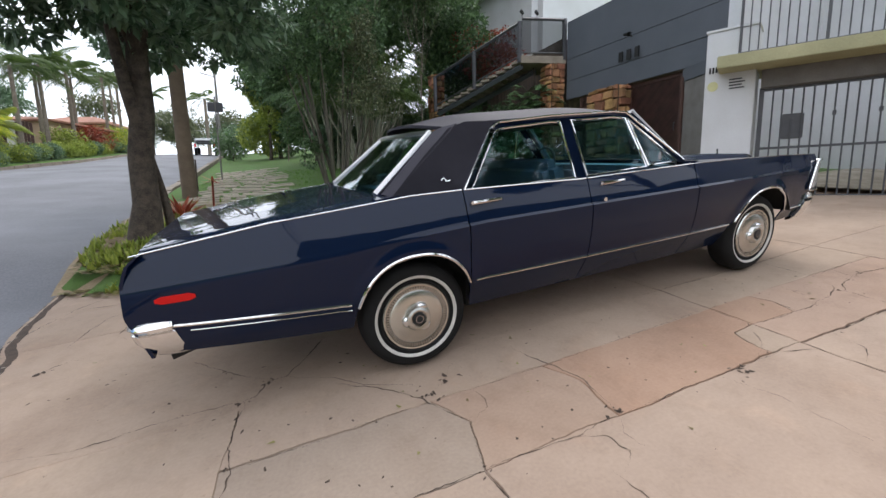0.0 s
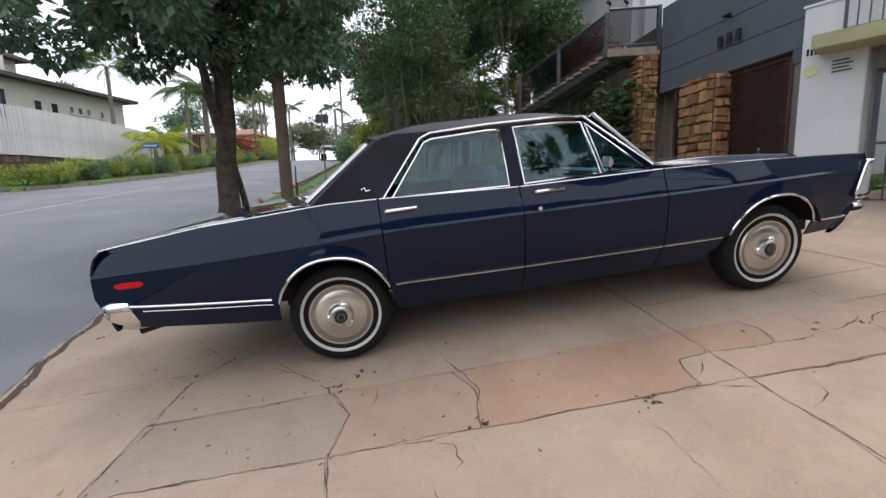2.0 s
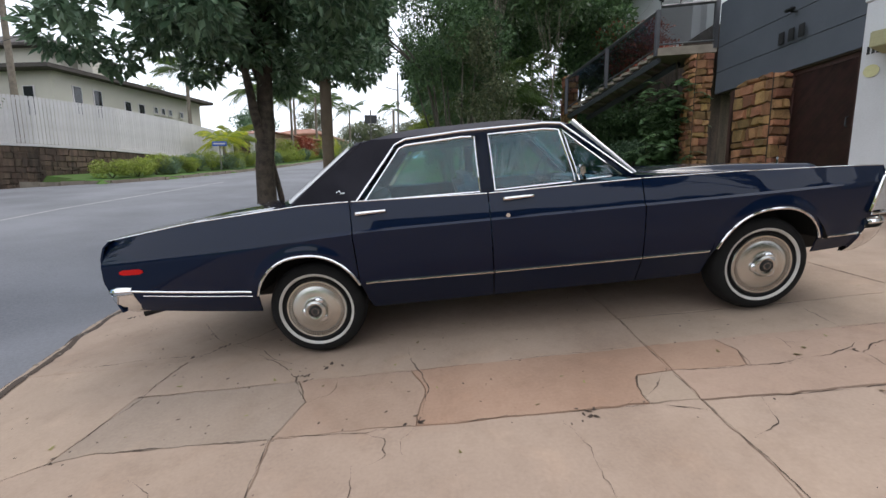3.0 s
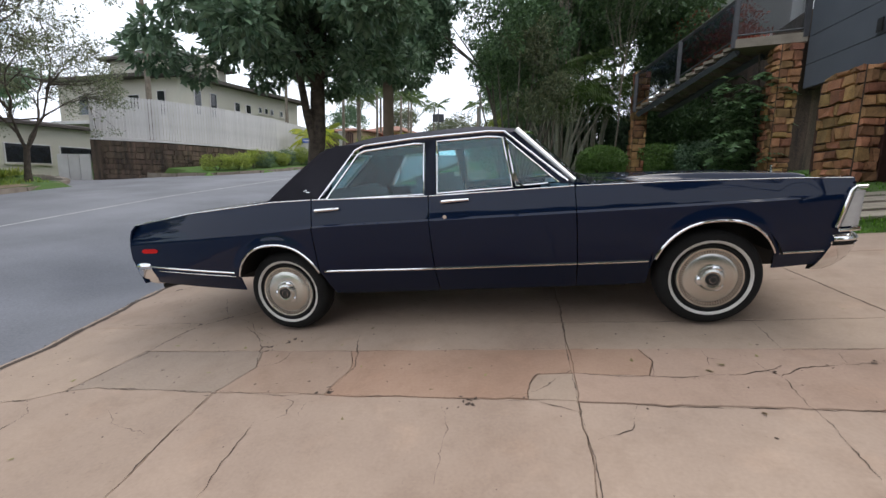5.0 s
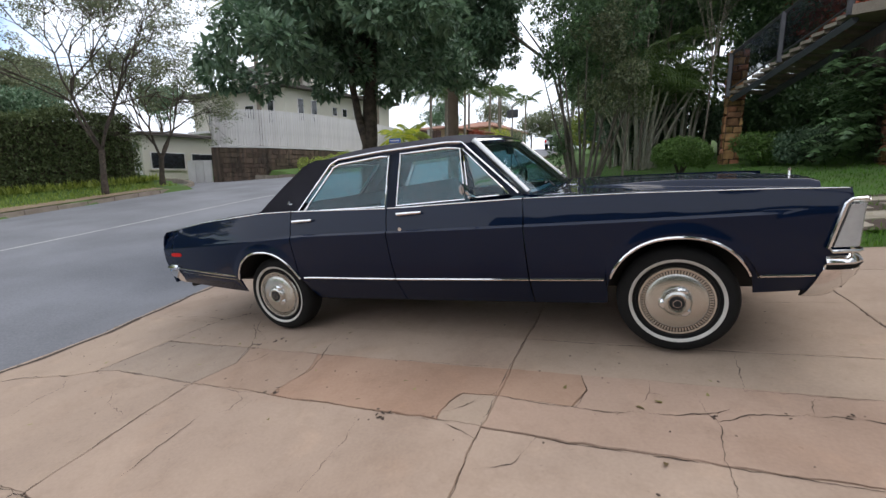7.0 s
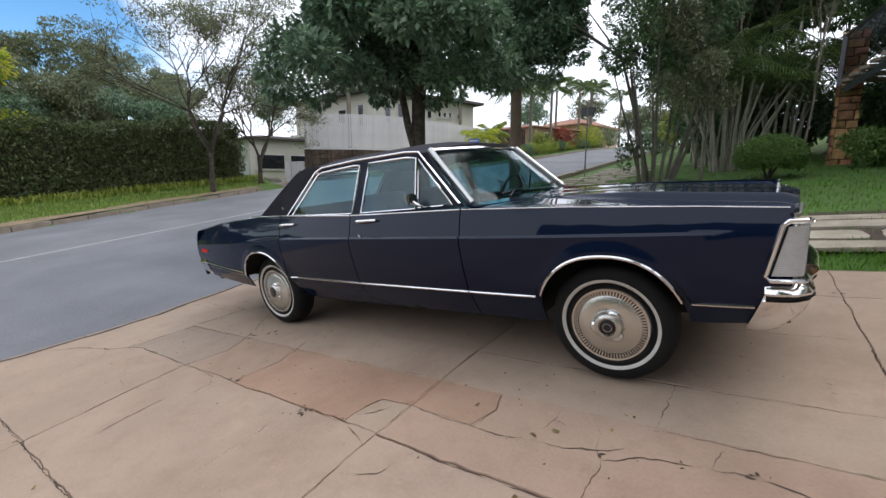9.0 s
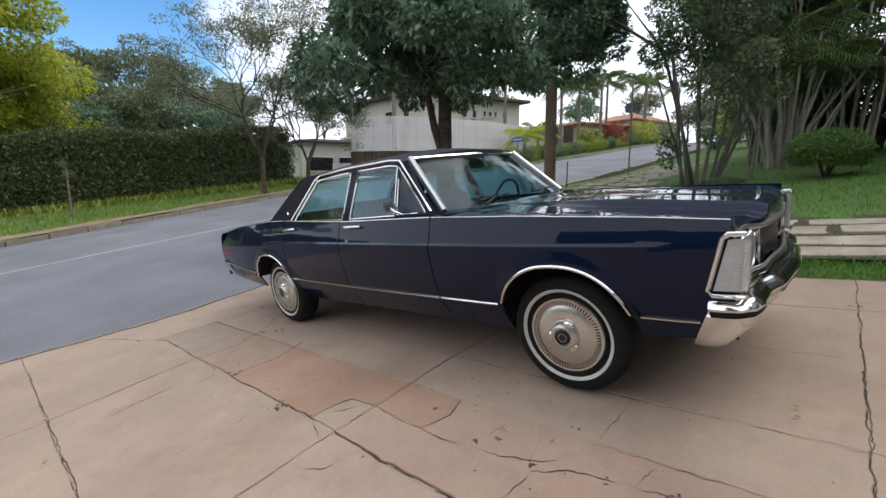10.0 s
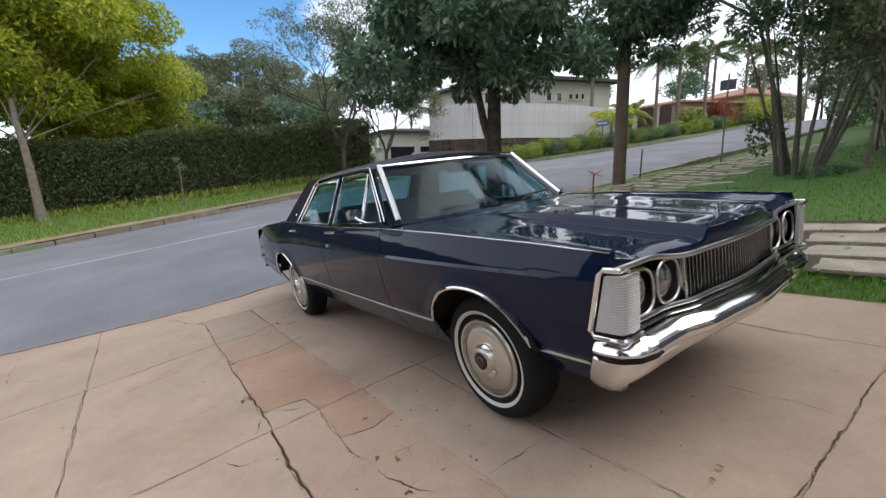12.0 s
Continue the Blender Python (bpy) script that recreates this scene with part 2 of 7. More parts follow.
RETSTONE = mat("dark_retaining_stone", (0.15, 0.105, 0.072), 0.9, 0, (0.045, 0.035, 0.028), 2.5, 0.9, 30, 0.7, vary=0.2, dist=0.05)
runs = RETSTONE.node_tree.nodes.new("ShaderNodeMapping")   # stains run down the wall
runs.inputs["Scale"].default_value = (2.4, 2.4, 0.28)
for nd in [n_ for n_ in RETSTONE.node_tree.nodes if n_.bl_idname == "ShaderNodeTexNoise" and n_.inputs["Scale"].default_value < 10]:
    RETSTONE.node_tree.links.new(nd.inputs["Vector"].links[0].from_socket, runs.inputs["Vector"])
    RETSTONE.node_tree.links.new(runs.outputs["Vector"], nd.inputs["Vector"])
IRON = mat("grey_painted_iron", (0.10, 0.10, 0.11), 0.5, 0.3, (0.06, 0.06, 0.065), 6, 0.5, 80, 0.2)
GREYBOARD = mat("grey_weathered_board", (0.20, 0.19, 0.18), 0.8, 0, (0.12, 0.11, 0.10), 4, 0.6, 50, 0.3)
ROOFTILE = mat("roof_tile_dark", (0.09, 0.075, 0.068), 0.85, 0, (0.05, 0.042, 0.038), 3, 0.6, 20, 0.5)
REDTILE = mat("roof_tile_red", (0.42, 0.21, 0.14), 0.85, 0, (0.20, 0.09, 0.06), 3, 0.6, 20, 0.5)
BARK = mat("bark", (0.105, 0.082, 0.062), 0.95, 0, (0.035, 0.027, 0.022), 9, 0.9, 50, 1.0, dist=0.05)
GREYBARK = mat("grey_stem_bark", (0.17, 0.15, 0.12), 0.9, 0, (0.08, 0.07, 0.055), 7, 0.7, 45, 0.6, dist=0.01)
PALEBARK = mat("pale_bark", (0.24, 0.20, 0.155), 0.95, 0, (0.12, 0.10, 0.08), 7, 0.7, 45, 0.8, dist=0.02)
POLEWOOD = mat("weathered_pole_wood", (0.17, 0.125, 0.085), 0.9, 0, (0.09, 0.065, 0.045), 4, 0.6, 50, 0.6, dist=0.01)
CANE = mat("palm_cane", (0.46, 0.44, 0.36), 0.6, 0, (0.24, 0.23, 0.17), 8, 0.6, 40, 0.3)
FLAG = mat("flagstone", (0.40, 0.35, 0.28), 0.9, 0, (0.20, 0.18, 0.13), 4, 0.75, 50, 0.5, vary=0.12)
DARKGLASS = mat("dark_window_glass", (0.02, 0.024, 0.03), 0.08, 0, (0.015, 0.018, 0.022), 3, 0.5, 50, 0.0, coat=0.5)
LEAF = leaf_mat("tree_leaf", (0.046, 0.096, 0.052), (0.21, 0.31, 0.19), 0.45)
LEAF_FERN = leaf_mat("split_leaf", (0.07, 0.14, 0.03), (0.20, 0.32, 0.09), 0.45)
# darker green, also used to put shade into the leaf colour
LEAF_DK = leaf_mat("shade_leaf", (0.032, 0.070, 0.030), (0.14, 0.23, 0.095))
LEAF_YL = leaf_mat("yellow_green_leaf", (0.15, 0.25, 0.035), (0.60, 0.58, 0.06), 0.3, 0.55)
LEAF_HEDGE = leaf_mat("hedge_leaf", (0.050, 0.074, 0.030), (0.170, 0.210, 0.085), 0.15)
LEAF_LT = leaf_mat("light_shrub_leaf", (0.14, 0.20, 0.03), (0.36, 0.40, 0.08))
LEAF_OLIVE = leaf_mat("olive_far_leaf", (0.085, 0.11, 0.06), (0.22, 0.24, 0.13))
LEAF_RED = leaf_mat("red_leaf", (0.20, 0.03, 0.02), (0.40, 0.10, 0.05))
LEAF_PALM = leaf_mat("palm_leaf", (0.045, 0.085, 0.022), (0.12, 0.18, 0.05), 0.4)
GRASS = leaf_mat("grass_blade", (0.14, 0.22, 0.028), (0.33, 0.40, 0.09), 0.2, 0.4)
LAWNGRASS = leaf_mat("lawn_blade", (0.05, 0.145, 0.012), (0.15, 0.31, 0.03), 0.2, 0.35)
BOXLEAF = leaf_mat("box_hedge_leaf", (0.15, 0.22, 0.03), (0.40, 0.46, 0.09))
LITTER = leaf_mat("fallen_leaf", (0.10, 0.06, 0.025), (0.24, 0.22, 0.07), 0.2, 0.1)


# ---- building blocks ----
def part(name, bm, material, parent=None, label="", smooth=0.0):
    """Links a bmesh as one mesh object under a thing or a part. smooth: degrees up to which edges are rounded in shading."""
    me = bpy.data.meshes.new(name)
    bm.to_mesh(me)
    bm.free()
    me.materials.append(material)
    if smooth:
        me.shade_smooth()
        me.set_sharp_from_angle(angle=radians(smooth))
    ob = new(name, me)
    if parent:
        ob.parent = parent
    if label:
        ob["label"] = label
    return ob


def raw(name, verts, faces, material, parent=None, label="", smooth=0.0):
    me = bpy.data.meshes.new(name)
    me.from_pydata([tuple(v) for v in verts], [], [tuple(int(i) for i in f) for f in faces])
    me.materials.append(material)
    if smooth:
        me.shade_smooth()
        me.set_sharp_from_angle(angle=radians(smooth))
    ob = new(name, me)
    if parent:
        ob.parent = parent
    if label:
        ob["label"] = label
    return ob


def thing(name, m=None, label="", category="", group="", kind=""):
    ob = new(name)
    ob.empty_display_size = 0.2
    if m is not None:
        ob.matrix_world = m
    return tagged(ob, label, category, group, kind)


def box(x0, y0, z0, x1, y1, z1, bevel=0.0, bm=None):
    own = bm is None
    b = bmesh.new()
    bmesh.ops.create_cube(b, size=1, matrix=Matrix.Translation(((x0 + x1) / 2, (y0 + y1) / 2, (z0 + z1) / 2)) @ Matrix.Diagonal((abs(x1 - x0), abs(y1 - y0), abs(z1 - z0), 1)))
    if bevel:
        bmesh.ops.bevel(b, geom=b.edges[:], offset=bevel, segments=2, affect="EDGES")
    if own:
        return b
    join(bm, b)
    return bm


def join(bm, other, m=None):
    """Adds another bmesh, moved by m, and frees it."""
    me = bpy.data.meshes.new("t")
    other.to_mesh(me)
    other.free()
    if m is not None:
        me.transform(m)
    bm.from_mesh(me)
    bpy.data.meshes.remove(me)
    return bm


def tube(points, radius, sides=6, bm=None, flat=1.0, cap=True):
    """A rod swept along points; radius may be a list. flat squeezes it in its second direction."""
    bm = bm or bmesh.new()
    pts = [Vector(p) for p in points]
    rad = radius if isinstance(radius, (list, tuple)) else [radius] * len(pts)
    rings = []
    ref = Vector((0, 0, 1))
    for i, p in enumerate(pts):
        d = (pts[min(i + 1, len(pts) - 1)] - pts[max(i - 1, 0)]).normalized()
        if abs(d.dot(ref)) > 0.95:
            ref = Vector((0, 1, 0)) if abs(d.y) < 0.9 else Vector((1, 0, 0))
        u = d.cross(ref).normalized()
        v = u.cross(d).normalized()
        rings.append([bm.verts.new(p + u * math.cos(a) * rad[i] * flat + v * math.sin(a) * rad[i]) for a in [2 * math.pi * k / sides for k in range(sides)]])
    for a, b in zip(rings, rings[1:]):
        for k in range(sides):
            bm.faces.new((a[k], a[(k + 1) % sides], b[(k + 1) % sides], b[k]))
    if cap:
        bm.faces.new(rings[0][::-1])
        bm.faces.new(rings[-1])
    bmesh.ops.recalc_face_normals(bm, faces=bm.faces[:])
    return bm


def sheet(rows, bm=None, thick=0.0):
    """A surface through rows of points (all rows as long); thick gives it a back and edges."""
    bm = bm or bmesh.new()
    g = [[bm.verts.new(Vector(p)) for p in r] for r in rows]
    fs = []
    for a, b in zip(g, g[1:]):
        for k in range(len(a) - 1):
            q = [a[k], a[k + 1], b[k + 1], b[k]]
            q = [v for i, v in enumerate(q) if all((v.co - w.co).length > 1e-6 for w in q[:i])]
            if len(q) > 2:
                fs.append(bm.faces.new(q))
    if thick:
        bmesh.ops.recalc_face_normals(bm, faces=fs)
        bmesh.ops.solidify(bm, geom=fs, thickness=thick)
    bmesh.ops.recalc_face_normals(bm, faces=bm.faces[:])
    return bm


def shell(rows, inward):
    """A surface through rows of points with a second skin shifted by inward, closed at the rims."""
    bm = bmesh.new()
    w = Vector(inward)
    a = [[bm.verts.new(Vector(p)) for p in r] for r in rows]
    b = [[bm.verts.new(Vector(p) + w) for p in r] for r in rows]
    n, m = len(rows), len(rows[0])
    for g in (a, b):
        for i in range(n - 1):
            for k in range(m - 1):
                bm.faces.new((g[i][k], g[i][k + 1], g[i + 1][k + 1], g[i + 1][k]))
    for i in range(n - 1):
        for k in (0, m - 1):
            bm.faces.new((a[i][k], a[i + 1][k], b[i + 1][k], b[i][k]))
    for k in range(m - 1):
        for i in (0, n - 1):
            bm.faces.new((a[i][k], a[i][k + 1], b[i][k + 1], b[i][k]))
    bmesh.ops.recalc_face_normals(bm, faces=bm.faces[:])
    return bm


def lathe(profile, sides=40, axis="y", closed=False):
    """A turned body: profile of (radius, distance along the axis)."""
    bm = bmesh.new()
    rings = []
    for r, h in profile:
        ring = []
        for k in range(sides):
            a = 2 * math.pi * k / sides
            c, s = r * math.cos(a), r * math.sin(a)
            ring.append(bm.verts.new((c, h, s) if axis == "y" else (c, s, h)))
        rings.append(ring)
    pairs = list(zip(rings, rings[1:])) + ([(rings[-1], rings[0])] if closed else [])
    for a, b in pairs:
        for k in range(sides):
            bm.faces.new((a[k], a[(k + 1) % sides], b[(k + 1) % sides], b[k]))
    bmesh.ops.remove_doubles(bm, verts=bm.verts[:], dist=1e-5)
    bmesh.ops.recalc_face_normals(bm, faces=bm.faces[:])
    return bm


def lerp(x, table):
    """Reads a table of (x, value) pairs, straight between them."""
    if x <= table[0][0]:
        return table[0][1]
    for (a, u), (b, v) in zip(table, table[1:]):
        if x <= b:
            return u + (v - u) * (x - a) / (b - a)
    return table[-1][1]


def ease(x, a, b):
    t = min(1.0, max(0.0, (x - a) / (b - a)))
    return t * t * (3 - 2 * t)


# ---- ground, road, apron ----
EDGE = [(-130, -4.5), (-40, -3.0), (-14, -3.0), (-2.9, -2.8), (-1.8, -2.52), (-0.8, -2.34), (-0.2, -2.32), (0.3, -2.44), (0.8, -2.6), (1.4, -2.78), (1.9, -2.86), (2.6, -3.05), (4, -3.16), (5, -3.1), (7, -3.1), (12, -3.3), (20, -3.3), (30, -3.2), (45, -3.2), (140, -3.4)]
FAR = [(-130, -13.0), (-40, -12.6), (-5, -13.2), (0, -14.0), (5, -15.1), (10.5, -15.9), (16.5, -13.9), (19, -12.4), (23.5, -11.3), (30, -10.3), (45, -10.0), (140, -10.0)]


def along(y):
    """Height gained along the street."""
    if y > 40:
        return 4.04 + 0.101 * 14 * (1 - math.exp(-(y - 40) / 14))
    if y < -25:
        return -2.525 - 0.101 * 30 * (1 - math.exp((y + 25) / 30))
    return 0.101 * y


def road_z(x, y):
    e, f = lerp(y, EDGE), lerp(y, FAR)
    u = (x - f) / (e - f)
    return along(y) - 0.25 + 0.10 * max(0.0, 4 * u * (1 - u)) - 0.02


def verge_foot(x):
    """Where the concrete ends and the verge begins."""
    return 2.94 + 0.8 * (1 - ease(x, -1.7, -0.9)) + 0.35 * (1 - ease(x, -3.1, -2.3))


def ground(x, y):
    """Height of the land, without kerbs."""
    e, f = lerp(y, EDGE), lerp(y, FAR)
    if x > e:
        s = along(y) + 0.096 * min(x, 9.5) + 0.02 * max(0, x - 9.5)
        foot = verge_foot(x)
        bump = 0.16 * ease(y, foot, foot + 1.3) * (1 - ease(x, -2.0, -0.3)) * (1 - ease(y, 12, 17))
        return s + bump
    if x > f:
        return road_z(x, y)
    d = f - x
    return along(y) - 0.25 + 0.14 + 0.34 * ease(d, 0.3, 5.5) - 0.5 * ease(d, 25, 60)


BEND = 0.045


def dip(y):
    """The apron falls a little more beyond the near side of the car."""
    return -BEND * max(0.0, y - 0.15)


def on_apron(x, y):
    s = SLOPE.inverted() @ Vector((x, y, 0.096 * x + 0.101 * y))
    return lerp(s.y, EDGE) - 0.05 < s.x < 8.5 and -14 < s.y < verge_foot(s.x) + 0.06


def axis(parts):
    out = []
    for a, b, n in parts:
        out += [a + (b - a) * i / n for i in range(n)]
    return out + [parts[-1][1]]


gx = axis([(-700, -120, 6), (-120, -30, 18), (-30, -16, 28), (-16, -2, 28), (-2, 12, 40), (12, 40, 14), (40, 120, 8), (120, 700, 6)])
gy = axis([(-700, -150, 5), (-150, -20, 16), (-20, -2, 18), (-2, 26, 80), (26, 60, 26), (60, 150, 9), (150, 700, 6)])
gv, gf = [], []
for y in gy:
    for x in gx:
        z = ground(x, y)
        e, f = lerp(y, EDGE), lerp(y, FAR)
        if on_apron(x, y):
            z = 0.096 * x + 0.101 * y - 0.09 + dip(y)
        elif f - 0.1 < x < e + 0.1 or (x < f and 10.9 < y - 0.28 * max(0, -15 - x) < 16.3 and x > -60):
            z -= 0.75 if x < f - 0.1 else 0.55 if x > e - 3 and y < 7 else 0.2
        gv.append((x, y, z))
nx = len(gx)
for j in range(len(gy) - 1):
    for i in range(nx - 1):
        gf.append((j * nx + i, j * nx + i + 1, (j + 1) * nx + i + 1, (j + 1) * nx + i))
tagged(raw("ground", gv, gf, GRASSBASE, smooth=40), "green lawn and grassy verges sloping up beside the street", "ground", kind="structure")

ys = axis([(-130, -20, 22), (-20, 45, 130), (45, 130, 20)])
rows = []
for y in ys:
    e, f = lerp(y, EDGE), lerp(y, FAR)
    e2 = e + (0.03 * noise.noise((0, y * 2.3, 0)) + 0.02 * noise.noise((3, y * 9, 0)) if y < 4 else 0)
    e2 += 0.06 if y < 3.9 else 0.0
    row = []
    for k in range(17):
        x = f + (e2 - f) * (k / 14 if k < 13 else (13 + (k - 13) / 3) / 14)
        w = ease(x, e2 - 2.4, e2) * (1 - ease(y, 3.9, 5.4)) * ease(y, -16, -13)
        row.append((x, y, road_z(x, y) * (1 - w) + w * (0.096 * x + 0.101 * y + dip(y) - 0.012)))
    rows.append(row)
tagged(part("road", sheet(rows), ASPHALT, smooth=40), "worn grey asphalt street rising past the houses", "road", kind="structure")
rows = []
for k in range(31):
    x = -13.4 - 45 * (k / 30)
    yc = 13.2 + 0.28 * max(0, -15 - x)
    w = 2.3 + 2.2 * (1 - ease(-x, 13.4, 18))
    rows.append([(x, yc + w * s, along(13.2) - 0.262 + 0.008 * (k > 2) + 0.101 * (w * s) * (1 - ease(-x, 15, 22)) - 0.03 * max(0, -x - 20)) for s in (-1, -0.5, 0, 0.5, 1)])
tagged(part("side_road", sheet(rows), ASPHALT, smooth=40), "asphalt side street turning off beside the white house", "road", kind="structure")

# centre line, worn away in stretches
rows = []
CL = [(-40, -7.4), (-3.7, -8.04), (2.8, -8.55), (8.4, -9.0), (17, -8.4), (30, -7.2)]
for y in axis([(-30, 16, 92)]):
    x = lerp(y, CL)
    w = 0.05 + 0.012 * noise.noise((y, 0, 5))
    rows.append([(x - w, y, road_z(x - w, y) + 0.004), (x + w, y, road_z(x + w, y) + 0.004)])
tagged(part("centre_line", sheet(rows), LINE), "worn pale centre line on the asphalt", "road marking", kind="structure")


def kerb_run(name, pts, label):
    """Kerbstones about a metre long along pts of (x, y), each its own piece; the bare earth edge lies behind them."""
    holder = thing(name, None, label, "kerb", kind="structure")
    rng = random.Random(name)
    for (x0, y0), (x1, y1) in zip(pts, pts[1:]):
        d = Vector((x1 - x0, y1 - y0, 0))
        n = max(1, round(d.length / 1.0))
        for k in range(n):
            a, b = Vector((x0, y0, 0)) + d * (k + 0.02) / n, Vector((x0, y0, 0)) + d * (k + 0.98) / n
            za, zb = along(a.y) - 0.25, along(b.y) - 0.25
            side = Vector((-d.y, d.x, 0)).normalized() * 0.13
            j = rng.uniform(-0.02, 0.02)
            bm = bmesh.new()
            lo = [bm.verts.new(p) for p in (a - side + Vector((0, 0, za - 0.2)), a + side + Vector((0, 0, za - 0.2)), b + side + Vector((0, 0, zb - 0.2)), b - side + Vector((0, 0, zb - 0.2)))]
            hi = [bm.verts.new(p) for p in (a - side * 0.9 + Vector((0, 0, za + 0.13 + j)), a + side * 0.8 + Vector((0, 0, za + 0.12 + j)), b + side * 0.8 + Vector((0, 0, zb + 0.12 + j)), b - side * 0.9 + Vector((0, 0, zb + 0.13 + j)))]
            for i in range(4):
                bm.faces.new((lo[i], lo[(i + 1) % 4], hi[(i + 1) % 4], hi[i]))
            bm.faces.new(hi)
            bmesh.ops.recalc_face_normals(bm, faces=bm.faces[:])
            part("kerbstone", bm, KERBSTONE, holder)
    return holder


def far_line(a, b, n):
    return [(lerp(a + (b - a) * k / n, FAR) - 0.1, a + (b - a) * k / n) for k in range(n + 1)]


kerb_run("kerb_far", far_line(-22, 9.5, 16) + [(-16.4, 11.0), (-17.6, 12.4), (-19.6, 13.6), (-24, 15.0)], "weathered low concrete kerb below the hedge verge")
kerb_run("kerb_house", [(-17.0, 16.0), (-15.4, 16.1)] + far_line(16.8, 48, 16), "low concrete kerb before the white house's shrubs")
kerb_run("kerb_near", [(lerp(y, EDGE) + 0.1, y) for y in (6.5, 8, 10, 13, 16, 20, 25, 30, 36, 44)], "broken concrete kerb under the street tree")

# bare earth behind the far kerb
rows = [[(lerp(y, FAR) - d, y, ground(lerp(y, FAR) - d, y) + 0.015) for d in (0.22, 0.6, 1.1 + 0.35 * noise.noise((y * 0.5, 1, 0)))] for y in axis([(-22, 10.0, 60)])]
tagged(part("verge_earth", sheet(rows), EARTH, smooth=60), "strip of bare brown earth behind the kerb", "earth", kind="structure")

rows = []
for y in axis([(4.75, 9.0, 30)]):
    e = lerp(y, EDGE)
    rows.append([(e + d, y, ground(e + max(d, 0.02), y) + 0.02 - (0.24 if d < 0 else 0.0)) for d in (-0.15, 0.03, 0.3, 0.7, 1.2 + 0.5 * noise.noise((y * 0.7, 4, 0)))])
tagged(part("tree_earth", sheet(rows), EARTH, smooth=60), "bare brown earth round the street tree", "earth", kind="structure")
# bank of earth from the concrete up to the verge
rows = []
for x in axis([(-3.22, 0.2, 34)]):
    foot_y = verge_foot(x)
    foot = SLOPE @ Vector((x, foot_y - 0.10, dip(foot_y) - 0.004))
    rise = 0.62 + 0.45 * (1 - ease(x, -1.7, -0.9))
    row = []
    for k in range(6):
        q = foot.lerp(Vector((x, foot_y + rise, ground(x, foot_y + rise) + 0.02)), k / 5)
        q.z += (0.03 * math.sin(math.pi * k / 5) + 0.035 * noise.noise((x * 2.3, k * 0.9, 4))) * (0 < k < 5)
        q.y += 0.07 * noise.noise((x * 3.1, 2, 9)) * (k < 2)
        row.append(tuple(q))
    rows.append(row)
tagged(part("verge_bank", sheet(rows), EARTH, smooth=60), "low bank of brown earth between concrete and verge", "earth", kind="structure")
# apron of concrete slabs
apron = thing("driveway", SLOPE, "cracked beige concrete driveway of large slabs", "driveway", kind="structure")
part("joint_bed", sheet([[(x, y, -0.013 + dip(y)) for x in (lerp(y, EDGE), -1.2 if y > 3.06 else 8.6)] for y in axis([(-14, -3, 4), (-3, 0.15, 12), (0.15, 3.03, 12), (3.03, 3.09, 1), (3.09, 4.0, 6)])]), SOIL, apron)


def slab(pts, material, gap=0.0010, lift=0.0, name="slab"):
    """One slab: a polygon shrunk by the joint, with slightly broken edges and a worn arris."""
    cx, cy = sum(p[0] for p in pts) / len(pts), sum(p[1] for p in pts) / len(pts)
    ring = []
    n = len(pts)
    for i in range(n):
        a, b = Vector(pts[i]), Vector(pts[(i + 1) % n])
        m = max(1, int((b - a).length / 0.035))
        t = (b - a).normalized()
        nrm = Vector((t.y, -t.x))
        if nrm.dot(Vector((cx, cy)) - a) < 0:
            nrm = -nrm
        for k in range(m):
            p = a + (b - a) * k / m
            w = gap * max(0.25, 1.0 + 2.2 * noise.noise((p.x * 1.7, p.y * 1.7, 1))) + 0.002 * max(0.0, noise.noise((p.x * 14, p.y * 14, 4)))
            wander = Vector((noise.noise((p.x * 3.1, p.y * 3.1, 8)), noise.noise((p.x * 3.1, p.y * 3.1, 9)))) * 0.014 + Vector((noise.noise((p.x * 15, p.y * 15, 5)), noise.noise((p.x * 15, p.y * 15, 6)))) * 0.010
            q = p + wander + nrm * w
            if p.x < -2.38:   # the street edge, worn to a curve
                q.x = lerp(p.y, EDGE) + wander.x
            ring.append(q)
    bm = bmesh.new()
    c = Vector((cx, cy))
    top = [bm.verts.new((*(p + (c - p).normalized() * 0.004), lift + dip(p.y))) for p in ring]
    mid = [bm.verts.new((*p, lift - 0.006 + dip(p.y))) for p in ring]
    low = [bm.verts.new((*p, -0.06 + dip(p.y))) for p in ring]
    for a, b in ((top, mid), (mid, low)):
        for k in range(len(a)):
            bm.faces.new((a[k], a[(k + 1) % len(a)], b[(k + 1) % len(a)], b[k]))
    bm.faces.new(top)
    bmesh.ops.recalc_face_normals(bm, faces=bm.faces[:])
    return part(name, bm, material, apron)


XJ = [-2.5, 0.0, 2.07, 4.20, 6.28, 8.5]
YJ = [-14.0, -12.0, -10.9, -9.9, -8.9, -7.88, -6.87, -5.86, -4.85, -3.84, -2.83, -1.84]
for xa, xb in zip(XJ, XJ[1:]):
    for ya, yb in zip(YJ, YJ[1:]):
        slab([(xa, ya), (xb, ya), (xb, yb), (xa, yb)], CONCRETE)
for xa, xb in zip(XJ[2:], XJ[3:]):
    slab([(xa, -1.84), (xb, -1.84), (xb, -0.86), (xa, -0.84)], CONCRETE)
for ya, yb in ((0.20, 2.10), (2.10, 3.0)):
    for xa, xb in ((-2.42, 2.07), (2.07, 4.20), (4.20, 6.28), (6.28, 8.5)):
        slab([(xa, ya), (xb, ya), (xb, yb), (xa, yb)], CONCRETE)
slab([(-2.42, 3.0), (-1.15, 3.0), (-1.35, 3.35), (-1.75, 3.85), (-2.42, 3.95)], CONCRETE)
